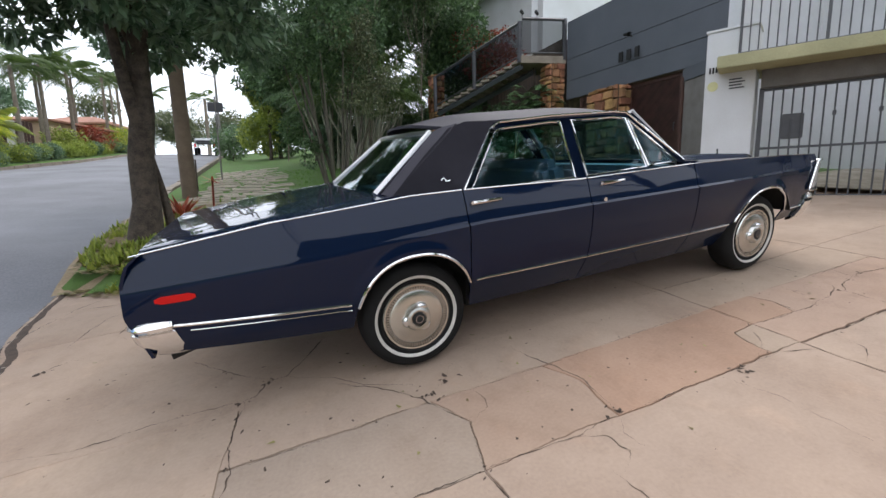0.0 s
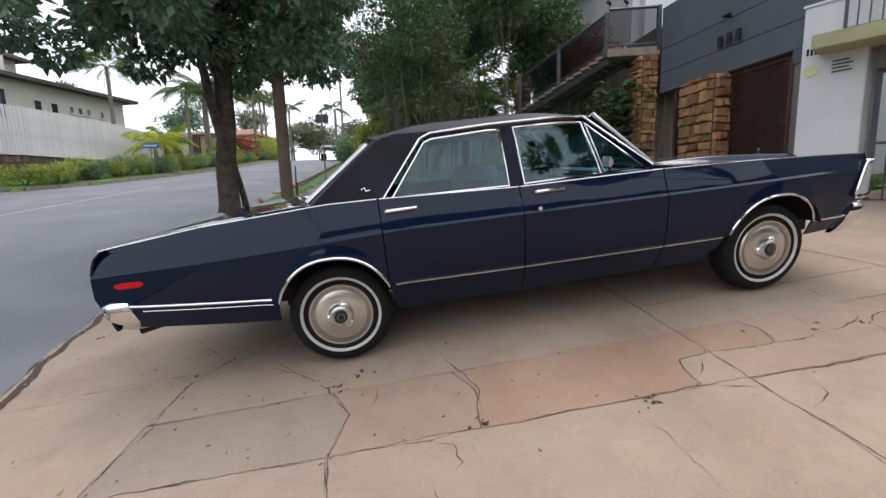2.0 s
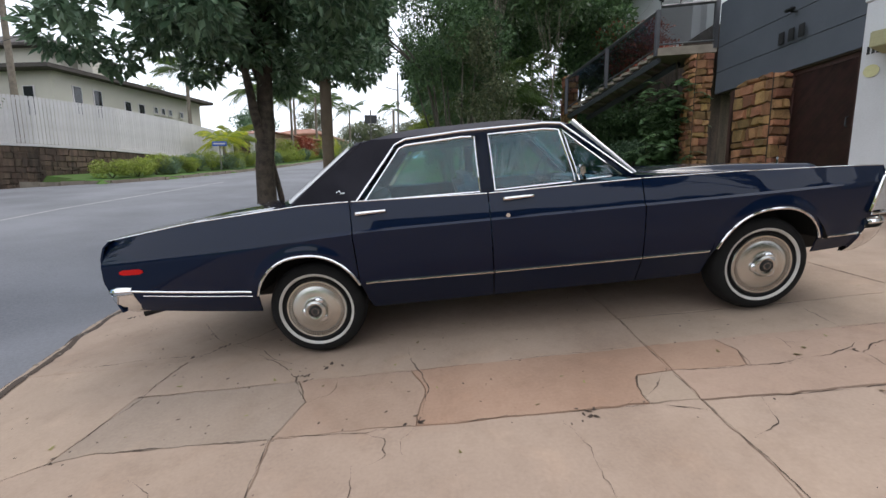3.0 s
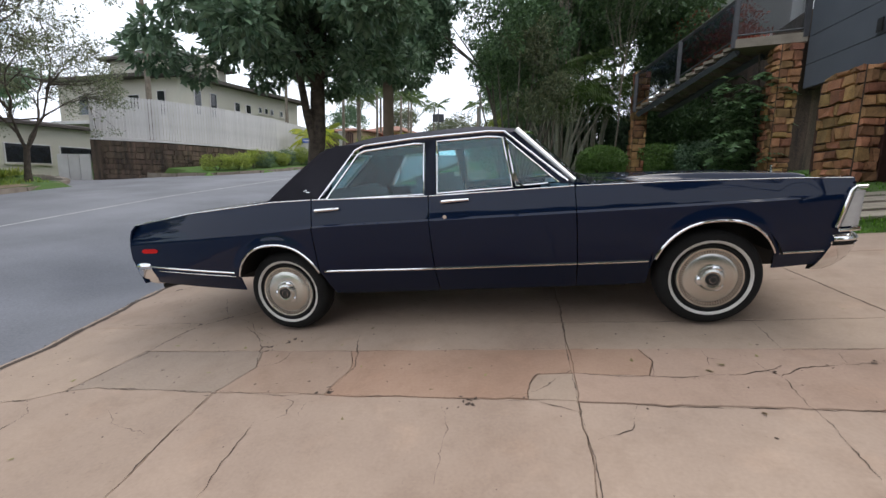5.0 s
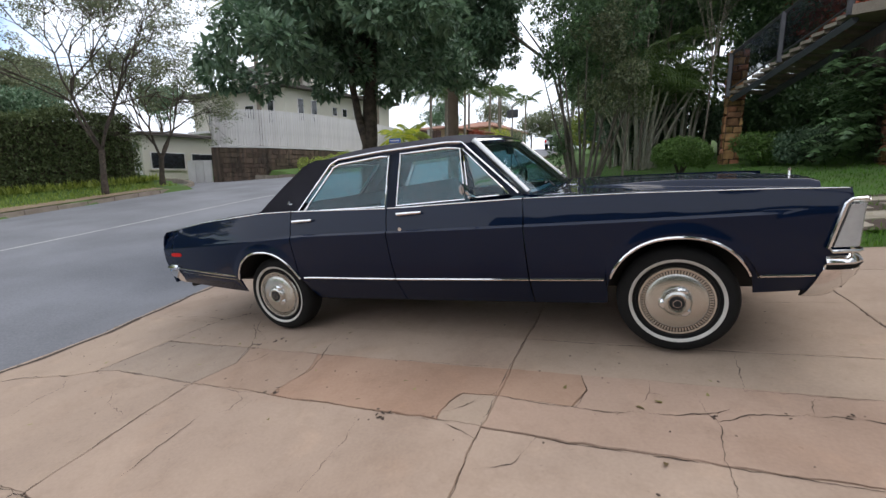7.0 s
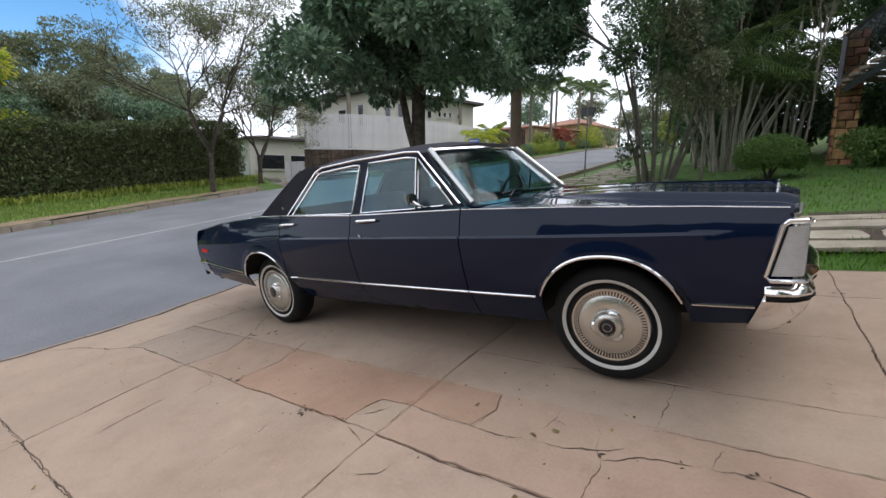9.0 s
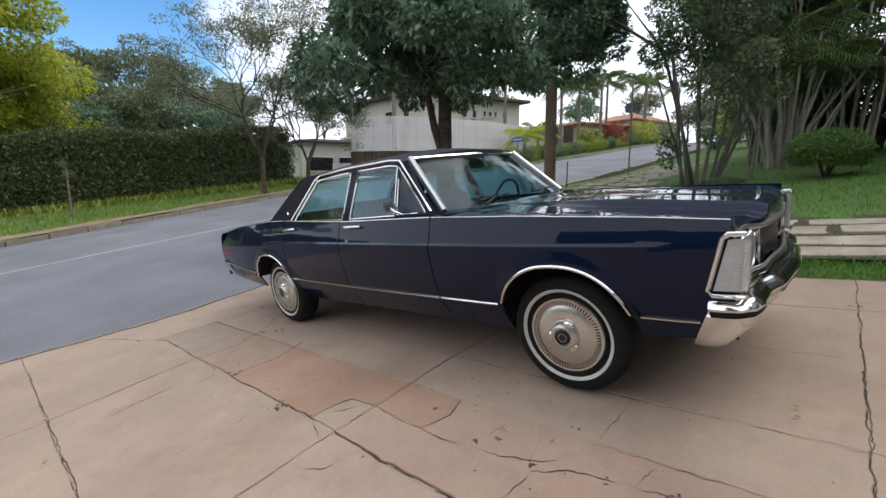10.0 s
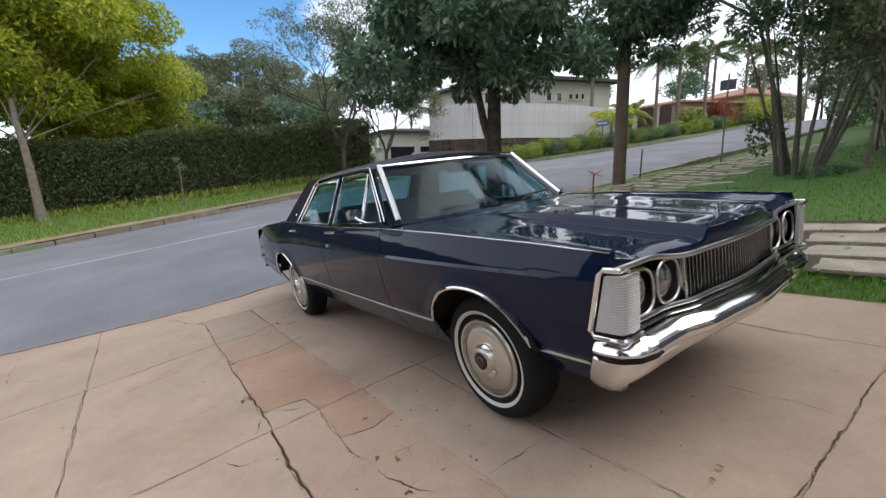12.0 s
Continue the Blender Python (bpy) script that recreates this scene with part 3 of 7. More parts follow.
for xa, xb in ((4.20, 6.28), (6.28, 8.5)):
    slab([(xa, -0.86), (xb, -0.86), (xb, 0.20), (xa, 0.20)], CONCRETE)
# two slabs that a crooked crack parts at the street end
slab([(-2.5, -1.20), (-2.16, -1.20), (-1.88, -1.05), (-1.43, -0.94), (-1.26, -0.83), (-1.22, -0.55), (-1.20, -0.26), (-1.13, 0.06), (-1.10, 0.29), (-2.5, 0.34)], CONCRETE)
slab([(-2.5, -1.84), (0.0, -1.84), (-0.05, -1.5), (-0.10, -1.2), (-0.13, -0.81), (-0.60, -0.80), (-1.06, -0.79), (-1.26, -0.83), (-1.43, -0.94), (-1.88, -1.05), (-2.16, -1.20), (-2.5, -1.20)], CONCRETE)
slab([(0.0, -1.84), (2.07, -1.84), (2.07, -0.83), (1.37, -0.82), (0.61, -0.81), (-0.13, -0.81), (-0.10, -1.2), (-0.05, -1.5)], CONCRETE)
slab([(-1.20, -0.25), (2.07, -0.25), (2.07, 0.2), (-1.10, 0.27), (-1.13, 0.06)], CONCRETE)
slab([(2.07, -0.24), (4.2, -0.24), (4.2, 0.2), (2.07, 0.2)], CONCRETE)
slab([(-1.26, -0.83), (-1.06, -0.79), (-0.13, -0.81), (-0.09, -0.66), (-0.04, -0.49), (-0.16, -0.25), (-1.20, -0.26), (-1.22, -0.55)], CONCRETE_GREY)
slab([(-0.13, -0.81), (0.62, -0.81), (0.66, -0.49), (0.57, -0.25), (-0.16, -0.25), (-0.04, -0.49), (-0.09, -0.66)], CONCRETE_PINK)
slab([(0.62, -0.81), (1.81, -0.82), (1.81, -0.74), (1.84, -0.60), (1.87, -0.55), (2.07, -0.54), (2.07, -0.24), (0.57, -0.25), (0.66, -0.49)], CONCRETE_RED, 0.001, 0.001)
slab([(1.81, -0.82), (2.07, -0.83), (2.07, -0.54), (1.87, -0.55), (1.84, -0.60), (1.81, -0.74)], CONCRETE)
slab([(2.07, -0.54), (2.49, -0.56), (2.54, -0.39), (2.50, -0.23), (2.07, -0.24)], CONCRETE_RED, 0.001, 0.001)
slab([(2.07, -0.83), (4.2, -0.86), (4.2, -0.24), (2.50, -0.23), (2.54, -0.39), (2.49, -0.56), (2.07, -0.54)], CONCRETE_PINK)


def crack(pts, w=0.008, jag=1.0):
    """An open crack: a jagged sliver of dark soil through pts."""
    fine = []
    for a, b in zip(pts, pts[1:]):
        a, b = Vector((*a, 0)), Vector((*b, 0))
        n = max(2, int((b - a).length / 0.02))
        t = (b - a).normalized()
        s = Vector((-t.y, t.x, 0))
        for k in range(n):
            p = a + (b - a) * k / n
            fine.append((p + s * jag * 0.024 * noise.noise((p.x * 5.5, p.y * 5.5, 7)) + s * jag * 0.016 * noise.noise((p.x * 17, p.y * 17, 3)) + s * 0.009 * noise.noise((p.x * 43, p.y * 43, 5)), s))
    fine.append((Vector((*pts[-1], 0)), s))
    rows = []
    for i, (p, s) in enumerate(fine):
        ww = 0.46 * w * max(0.12, 0.45 + 1.5 * noise.noise((p.x * 7, p.y * 7, 11)) + 0.8 * noise.noise((p.x * 37, p.y * 37, 13))) * min(1.0, 0.25 + 0.10 * min(i, len(fine) - 1 - i))
        rows.append([(p.x + s.x * ww, p.y + s.y * ww, 0.0022 + dip(p.y)), (p.x - s.x * ww, p.y - s.y * ww, 0.0022 + dip(p.y))])
    part("crack", sheet(rows), SOIL, apron)



crumb_rng = np.random.default_rng(12)
CRUMBS = bmesh.new()


def crumb(x, y, r, turn=0.0, slim=0.5):
    """A small ragged hole or clod of dark soil."""
    n = 9
    ring = []
    for k in range(n):
        a = 2 * math.pi * k / n
        q = r * crumb_rng.uniform(0.45, 1.15)
        u, v = q * math.cos(a), q * slim * math.sin(a)
        ring.append(CRUMBS.verts.new((x + u * math.cos(turn) - v * math.sin(turn), y + u * math.sin(turn) + v * math.cos(turn), 0.0028 + dip(y))))
    CRUMBS.faces.new(ring)


# open joints between the slabs, dark only in stretches
crack([(-1.06, -0.79), (-0.60, -0.80), (-0.13, -0.81)], 0.007, 0.4)
crack([(-0.13, -0.81), (0.35, -0.83), (0.62, -0.81)], 0.007, 0.6)
crack([(0.62, -0.81), (1.37, -0.82), (1.84, -0.83)], 0.0065, 0.35)
crack([(2.30, -0.85), (2.60, -0.86), (3.12, -0.86), (4.2, -0.87)], 0.0065, 0.3)
crack([(2.07, 0.27), (2.06, -0.05), (2.06, -0.53)], 0.010, 0.3)
crack([(2.06, -0.53), (2.07, -0.92), (2.09, -1.30), (2.07, -1.84)], 0.007, 0.3)
crack([(-0.13, -0.81), (-0.10, -1.20), (-0.05, -1.50), (0.0, -1.84)], 0.009, 0.4)
crack([(0.0, -1.84), (0.0, -2.83)], 0.007, 0.4)
crack([(-1.64, -1.83), (0.0, -1.85), (1.05, -1.85), (2.07, -1.84)], 0.008, 0.4)
crack([(2.07, 0.20), (2.61, 0.18), (3.31, 0.18), (4.2, 0.19)], 0.0055, 0.4)
crack([(4.2, 2.1), (4.2, 1.14), (4.2, 0.19)], 0.009, 0.4)
crack([(4.2, 0.19), (4.2, -0.86), (4.2, -1.84)], 0.007, 0.4)
crack([(-2.20, 0.36), (-1.88, 0.27), (-1.47, 0.31), (-1.10, 0.29)], 0.006, 0.6)
crack([(-1.16, -0.27), (-0.87, -0.27), (-0.29, -0.25)], 0.004, 0.5)
crack([(0.0, -0.26), (0.67, -0.26), (1.21, -0.25), (2.05, -0.23)], 0.0035, 0.3)
# across the rear of the car
crack([(-0.51, 0.98), (-0.73, 0.61), (-0.84, 0.46), (-0.95, 0.46), (-1.02, 0.32), (-1.10, 0.29), (-1.09, 0.22), (-1.13, 0.06), (-1.16, -0.09), (-1.14, -0.30), (-1.21, -0.55), (-1.26, -0.83)], 0.010, 0.6)
crack([(-1.42, 1.05), (-1.21, 0.74), (-0.97, 0.47)], 0.007, 0.8)
crack([(-0.87, 0.46), (-0.56, 0.25), (-0.42, 0.08), (-0.13, -0.08)], 0.005, 0.8)
crack([(-0.59, 0.20), (-0.30, -0.05), (-0.18, -0.23), (-0.04, -0.49), (-0.13, -0.81)], 0.009, 0.8)
crack([(0.12, 0.05), (-0.02, -0.12), (-0.13, -0.18)], 0.005)
crack([(0.10, -0.27), (0.09, -0.43), (-0.02, -0.49)], 0.006)
crack([(-2.46, 1.47), (-2.40, 1.57), (-2.22, 1.62)], 0.012)
crack([(-2.42, 1.98), (-2.38, 2.31), (-2.30, 2.60), (-2.10, 2.70)], 0.009)
crack([(-3.0, 2.35), (-2.85, 2.75), (-2.72, 3.15), (-2.45, 3.5)], 0.012, 0.8)
crack([(-2.72, 3.15), (-2.3, 3.02), (-1.95, 3.1), (-1.5, 3.3)], 0.010, 0.8)
crack([(-2.02, 2.44), (-2.06, 2.2), (-2.09, 1.98), (-2.00, 1.86)], 0.010)
crack([(-2.16, -1.21), (-1.88, -1.05), (-1.43, -0.94), (-1.26, -0.83)], 0.012, 0.7)
crack([(-1.43, -0.94), (-1.24, -1.08), (-1.22, -1.26), (-1.14, -1.44)], 0.007, 0.7)
crack([(-0.72, -1.01), (-0.53, -1.14), (-0.22, -1.22)], 0.004, 0.8)
# round the reddish patches
crack([(0.52, 0.08), (0.56, -0.12), (0.62, -0.26), (0.67, -0.48), (0.63, -0.80)], 0.008, 0.7)
crack([(0.35, -0.83), (0.45, -0.90), (0.49, -1.01), (0.38, -1.09)], 0.005, 0.8)
crack([(0.62, -0.83), (0.55, -0.92), (0.57, -1.02)], 0.005, 0.8)
crack([(0.34, -1.06), (0.35, -1.15), (0.38, -1.44), (0.41, -1.63)], 0.006, 0.6)
crack([(1.33, -0.83), (1.36, -0.95), (1.42, -1.09), (1.42, -1.23), (1.42, -1.45)], 0.006, 0.8)
crack([(1.81, -0.84), (1.81, -0.74), (1.84, -0.60), (1.87, -0.55), (2.06, -0.54)], 0.008, 0.5)
crack([(1.68, -0.81), (1.81, -0.76), (1.92, -0.68), (2.00, -0.56)], 0.005, 0.6)
crack([(1.86, -0.83), (1.98, -0.88), (2.07, -0.93)], 0.007, 0.5)
crack([(2.06, -0.54), (2.23, -0.56), (2.49, -0.57), (2.66, -0.57), (2.90, -0.55), (3.10, -0.50), (3.20, -0.44)], 0.008, 0.7)
crack([(2.50, -0.22), (2.54, -0.38), (2.50, -0.56)], 0.006, 0.6)
crack([(3.10, -0.50), (3.14, -0.55), (3.29, -0.47), (3.40, -0.44), (3.66, -0.40), (3.92, -0.46), (4.20, -0.44)], 0.008, 0.8)
crack([(3.14, -0.55), (3.15, -0.62), (3.12, -0.82), (3.14, -0.97), (3.12, -1.07), (3.10, -1.30)], 0.008, 0.7)
crack([(3.31, 0.18), (3.31, -0.03), (3.29, -0.26), (3.66, -0.25), (3.96, -0.24), (4.2, -0.23)], 0.005, 0.8)
crack([(2.34, -0.85), (2.33, -0.93), (2.28, -1.05), (2.12, -1.13)], 0.006, 0.7)
crack([(2.85, -0.24), (2.85, -0.36), (2.77, -0.55)], 0.0045, 0.7)
crack([(2.85, -0.36), (2.93, -0.39), (3.06, -0.32), (3.10, -0.50)], 0.0045, 0.7)
crack([(3.57, -0.27), (3.53, -0.42), (3.59, -0.45)], 0.006, 0.7)
crack([(3.46, 2.10), (3.81, 2.06), (4.09, 2.09)], 0.006, 0.6)
crack([(3.40, 1.12), (3.82, 1.14), (4.02, 1.16), (4.21, 1.15)], 0.0045, 0.6)
# further out
crack([(-2.42, -2.62), (-1.15, -2.54), (-0.78, -2.16)], 0.006)

# heavier breaks where cracks meet, and crumbs strewn over the slabs
for x, y, r, n in ((-0.98, 0.44, 0.03, 5), (-1.10, 0.27, 0.03, 5), (-1.20, 0.74, 0.02, 3), (0.63, -0.78, 0.030, 6), (1.46, -0.86, 0.032, 8), (2.05, -0.54, 0.018, 4), (1.81, -0.80, 0.02, 3), (-0.13, -0.81, 0.022, 4), (-1.26, -0.83, 0.03, 4), (-2.45, 1.5, 0.05, 4), (-0.12, -0.20, 0.035, 7), (0.0, -0.10, 0.04, 5), (3.12, -0.53, 0.022, 4), (3.44, -0.46, 0.018, 3), (3.65, -0.40, 0.026, 4), (-0.02, -1.84, 0.022, 4), (4.21, 2.2, 0.03, 6), (2.72, -0.58, 0.012, 3)):
    for _ in range(n):
        crumb(x + crumb_rng.normal(0, r), y + crumb_rng.normal(0, r * 0.8), r * crumb_rng.uniform(0.25, 0.75), crumb_rng.uniform(0, 3))
for _ in range(220):
    x, y = crumb_rng.uniform(-2.4, 4.2), crumb_rng.normal(-0.2, 0.75)
    if x > 0.2 and crumb_rng.uniform() < 0.45:
        continue
    crumb(x, y, crumb_rng.uniform(0.003, 0.011), crumb_rng.uniform(0, 3), 0.7)
for _ in range(26):
    crumb(crumb_rng.uniform(-2.4, -0.4), crumb_rng.uniform(-0.8, 1.2), crumb_rng.uniform(0.010, 0.022), crumb_rng.uniform(0, 3), 0.45)
tagged(part("soil_crumb", CRUMBS, SOIL, apron), kind="stuff")

# crumbled rim where the apron meets the asphalt
rows = []
for y in axis([(-14, 4.1, 280)]):
    q = dip(y)
    w = 0.05 + 0.05 * abs(noise.noise((y * 2.1, 3, 1))) + 0.03 * abs(noise.noise((y * 9, 5, 1)))
    o = 0.035 * noise.noise((y * 3.3, 1, 2))
    r0 = lerp(y, EDGE)
    rows.append([(r0 + o - w, y, -0.075 + q), (r0 + o - 0.3 * w, y, -0.012 + q), (r0 + 0.02 + o + 0.5 * w, y, q + 0.0035 - 0.004 * abs(noise.noise((y * 12, 2, 2)))), (r0 + 0.04 + o + 1.1 * w, y, 0.002 + q)])
part("broken_rim", sheet(rows), SOIL, apron, "dark crumbled rim between concrete and asphalt", smooth=30)
RUBBLE = bmesh.new()
for _ in range(420):
    y = crumb_rng.uniform(-3.5, 4.0)
    x = lerp(y, EDGE) - 0.02 + crumb_rng.normal(0, 0.06)
    b = bmesh.new()
    bmesh.ops.create_icosphere(b, subdivisions=1, radius=crumb_rng.uniform(0.008, 0.030), matrix=Matrix.Translation((x, y, dip(y) + (-0.005 if x > lerp(y, EDGE) else -0.03))) @ Matrix.Rotation(crumb_rng.uniform(0, 3), 4, "Z") @ Matrix.Diagonal((1.0, 0.7, 0.45, 1)))
    join(RUBBLE, b)
rub = part("rubble", RUBBLE, KERBSTONE, apron, "crumbled bits of concrete along the asphalt")
rub["kind"] = "stuff"


# ---- the car ----
W2 = 2.0   # across the flanks; the near flank is at y = 0, the middle at y = 1
TOPZ = [(-1.45, 0.955), (-1.38, 0.968), (-0.8, 1.035), (-0.06, 1.075), (0.26, 1.07), (1.15, 1.035), (2.18, 1.03), (2.81, 1.01), (3.51, 0.972), (3.80, 0.95)]
LOWZ = [(-1.45, 0.48), (-1.3, 0.46), (-0.46, 0.37), (0.3, 0.30), (2.7, 0.30), (3.4, 0.38), (3.8, 0.42)]
ARCHES = [(-0.075, 0.37, 0.75), (3.02, 0.385, 0.745)]   # middle, half width, top


def low_edge(x):
    z = lerp(x, LOWZ)
    for c, h, top in ARCHES:
        u = abs(x - c) / h
        if u < 1:
            z = max(z, 0.34 + (top - 0.34) * (1 - u ** 2.3) ** (1 / 2.0))
    return z


def crease(x):
    return lerp(x, [(-1.45, 0.80), (0.4, 0.865), (3.8, 0.84)])


def flank(x, z):
    """How far the side stands in from the widest line."""
    y = 0.0
    if x < -0.2:
        y += 0.10 * ((-0.2 - x) / 1.25) ** 2
    if x > 2.2:
        y += 0.085 * ((x - 2.2) / 1.6) ** 2
    cz = crease(x)
    sharp = (0.15 + 0.85 * ease(x, -0.3, 0.4)) * (1 - ease(x, 3.38, 3.62))
    if z >= cz:
        u = (z - cz) / 0.19
        y += 0.060 * u * (0.7 + 0.3 * u) + 0.014 * sharp * min(1, (z - cz) / 0.014)
    else:
        u = (cz - z) / 0.35
        y += 0.012 * sharp * math.exp(-u * 9) * 0 + 0.045 * u * u * (1 - 0.25 * (1 - sharp))
        if z < 0.5:
            y += 0.28 * (0.5 - z)
    for c, h, top in ARCHES:   # flared lip over the wheel
        d = math.hypot((x - c) / (h + 0.10), (z - 0.34) / (top - 0.34 + 0.09))
        if d < 1.0 and z > 0.5:
            y -= 0.012 * ease(1.0 - d, 0.0, 0.16)
    return y


def tail_x(x, z):
    """Rounds the rear end off in side view."""
    if x > -1.2:
        return x
    return -1.2 + (x + 1.2) / 0.24 * (1.2 + lerp(z, [(0.46, -1.41), (0.68, -1.475), (0.85, -1.455), (0.93, -1.415), (0.97, -1.36)])) * -1


def columns(x0, x1, step=0.04):
    xs = {x0, x1}
    n = max(2, round((x1 - x0) / step))
    xs.update(x0 + (x1 - x0) * k / n for k in range(n + 1))
    for c, h, top in ARCHES:
        for k in range(33):
            x = c - h * math.cos(math.pi * k / 32)
            for d in (0, 1e-4 if k in (0, 32) else 0):
                if x0 < x < x1:
                    xs.add(x)
    out = []
    for x in sorted(xs):
        if not out or x - out[-1] > 0.004:
            out.append(x)
    return out


def mirror_y(bm):
    for v in bm.verts:
        v.co.y = W2 - v.co.y
    bmesh.ops.reverse_faces(bm, faces=bm.faces[:])
    return bm


def side_panel(x0, x1, far):
    rows = []
    for x in columns(x0, x1):
        lo, hi = low_edge(x), lerp(x, TOPZ)
        cz = crease(x)
        zs = [lo + (cz - lo) * (k / 15) for k in range(16)] + [cz + 0.014 + (hi - cz - 0.014) * (k / 11) for k in range(12)]
        r = [(tail_x(x, z), flank(x, z), z) for z in zs]
        rows.append(r)
    bm = shell(rows, (0, 0.012, 0))
    return mirror_y(bm) if far else bm


car = thing("sedan_car", SLOPE, "dark navy four-door sedan with black vinyl roof, parked on concrete", "car")
GAP = 0.004
for far in (False, True):
    q = part("rear_quarter_panel", side_panel(-1.44, 0.27 - GAP, far), PAINT, car, smooth=35)
    part("rear_door", side_panel(0.27 + GAP, 1.17 - GAP, far), PAINT, car, smooth=35)
    part("front_door", side_panel(1.17 + GAP, 2.17 - GAP, far), PAINT, car, smooth=35)
    part("front_fender", side_panel(2.17 + GAP, 3.79, far), PAINT, car, smooth=35)


def both(name, bm_maker, material, label="", smooth=30.0, parent=None):
    for far in (False, True):
        bm = bm_maker()
        part(name, mirror_y(bm) if far else bm, material, parent or car, label, smooth)


# hood and deck
def hood_z(x, y):
    d = abs(y - 1.0)
    edge = lerp(x, TOPZ)
    dome = 0.048 * ease(0.345 - d, 0.0, 0.045) * ease(x, 2.25, 3.3)
    valley = -0.043 * ease(x, 2.3, 3.75) * ease(0.93 - d, 0.0, 0.22)
    spine = 0.005 * ease(0.06 - d, 0.0, 0.05) * ease(x, 2.3, 2.8)
    return edge + 0.002 + dome + valley + spine - 0.008 * ease(d, 0.80, 0.93) + 0.02 * (1 - ease(x, 2.15, 2.5)) * (1 - d)


def front_x(y):
    d = abs(y - 1.0)
    return 3.79 + 0.045 * (1 - ease(d, 0.40, 0.62)) + 0.025 * (1 - ease(d, 0.0, 0.42))


def hood():
    rows = []
    ys = sorted(set([0.062 + 1.876 * k / 60 for k in range(61)] + [0.655, 0.66, 0.68, 0.70, 1.30, 1.32, 1.34, 1.345, 0.95, 1.0, 1.05]))
    for k in range(31):
        u = k / 30
        row = []
        for y in ys:
            x = 2.20 + (front_x(y) - 2.20) * u
            y2 = max(y, flank(min(x, 3.79), lerp(x, TOPZ)) + 0.004)
            y2 = min(y2, W2 - flank(min(x, 3.79), lerp(x, TOPZ)) - 0.004)
            drop = 0.020 * ease(u, 0.965, 1.0)
            row.append((x, y2, hood_z(min(x, 3.8), y) - drop))
        rows.append(row)
    return shell(rows, (0, 0, -0.015))


part("hood", hood(), PAINT, car, smooth=28)


def deck():
    rows = []
    ys = [0.08 + 1.84 * k / 40 for k in range(41)]
    for k in range(21):
        x = -1.365 + 1.165 * k / 20
        row = []
        for y in ys:
            d = abs(y - 1)
            lim = flank(max(x, -1.44), lerp(x, TOPZ)) + 0.004
            row.append((x, min(max(y, lim), W2 - lim), lerp(x, TOPZ) + 0.004 + 0.016 * (1 - (d / 0.92) ** 2) - 0.012 * ease(d, 0.78, 0.9)))
        rows.append(row)
    return shell(rows, (0, 0, -0.015))


part("trunk_lid", deck(), PAINT, car, smooth=28)
# tail and inner shell
rows = []
for z in [0.46 + 0.505 * k / 12 for k in range(13)]:
    rows.append([(tail_x(-1.44, z) - 0.010 * (1 - (abs(y - 1) / 0.9) ** 6), y, z) for y in [0.104 + 1.792 * k / 20 for k in range(21)]])
part("tail_panel", shell(rows, (0.015, 0, 0)), PAINT, car, smooth=40)
inner = bmesh.new()
box(0.33, 0.24, 0.27, 2.52, 1.76, 0.55, bm=inner)
box(-1.36, 0.42, 0.40, 0.33, 1.58, 0.55, bm=inner)
box(2.58, 0.42, 0.34, 3.70, 1.58, 0.90, bm=inner)
box(0.30, 0.15, 0.50, 0.34, 1.85, 1.0, bm=inner)
box(2.44, 0.17, 0.35, 2.50, 1.83, 1.0, bm=inner)
part("underbody", inner, BLACK, car)


def arch_well(c, h):
    bm = bmesh.new()
    rows = []
    for k in range(13):
        a = math.pi * (0.10 + 0.80 * k / 12)
        x, z = c - (h + 0.03) * math.cos(a), 0.36 + 0.43 * math.sin(a)
        rows.append([(x, 0.045, z), (x, 0.44, z)])
    sheet(rows, bm)
    bm.faces.new([bm.verts.new((c - (h + 0.03) * math.cos(math.pi * k / 12), 0.43, 0.36 + 0.43 * math.sin(math.pi * k / 12))) for k in range(13)])
    return bm


for c, h, top in ARCHES:
    both("wheel_well", lambda c=c, h=h: arch_well(c, h), BLACK)

# chrome along the sides
def strip(x0, x1, zfun, r, flat=0.5, off=0.004, step=0.06):
    n = max(2, int((x1 - x0) / step))
    pts = [(x0 + (x1 - x0) * k / n, flank(x0 + (x1 - x0) * k / n, zfun(x0 + (x1 - x0) * k / n)) - off, zfun(x0 + (x1 - x0) * k / n)) for k in range(n + 1)]
    return tube(pts, r, 6, flat=flat)


STRIPZ = [(-1.31, 0.612), (-1.25, 0.605), (-0.45, 0.535), (0.30, 0.515), (1.15, 0.50), (2.60, 0.49), (3.65, 0.50)]
sz = lambda x: lerp(x, STRIPZ)
for a, b in ((-1.31, -0.455), (0.31, 1.165), (1.175, 2.165), (2.175, 2.625), (3.41, 3.66)):
    both("side_moulding", lambda a=a, b=b: strip(a, b, sz, 0.0078), CHROME, "bright chrome lower body strip")
both("side_moulding", lambda: strip(-1.22, -0.455, lambda x: sz(x) - 0.032, 0.003), CHROME)
for c, h, top in ARCHES:
    def arch_trim(c=c, h=h, top=top):
        pts = []
        for k in range(41):
            a = math.pi * k / 40
            x = c - h * math.cos(a)
            z = max(low_edge(x), 0.0)
            if z > 0.50:
                pts.append((x, flank(x, z) - 0.004, z))
        return tube(pts, 0.0095, 6, flat=0.8)
    both("wheel_arch_trim", arch_trim, CHROME, "chrome wheel-arch lip")
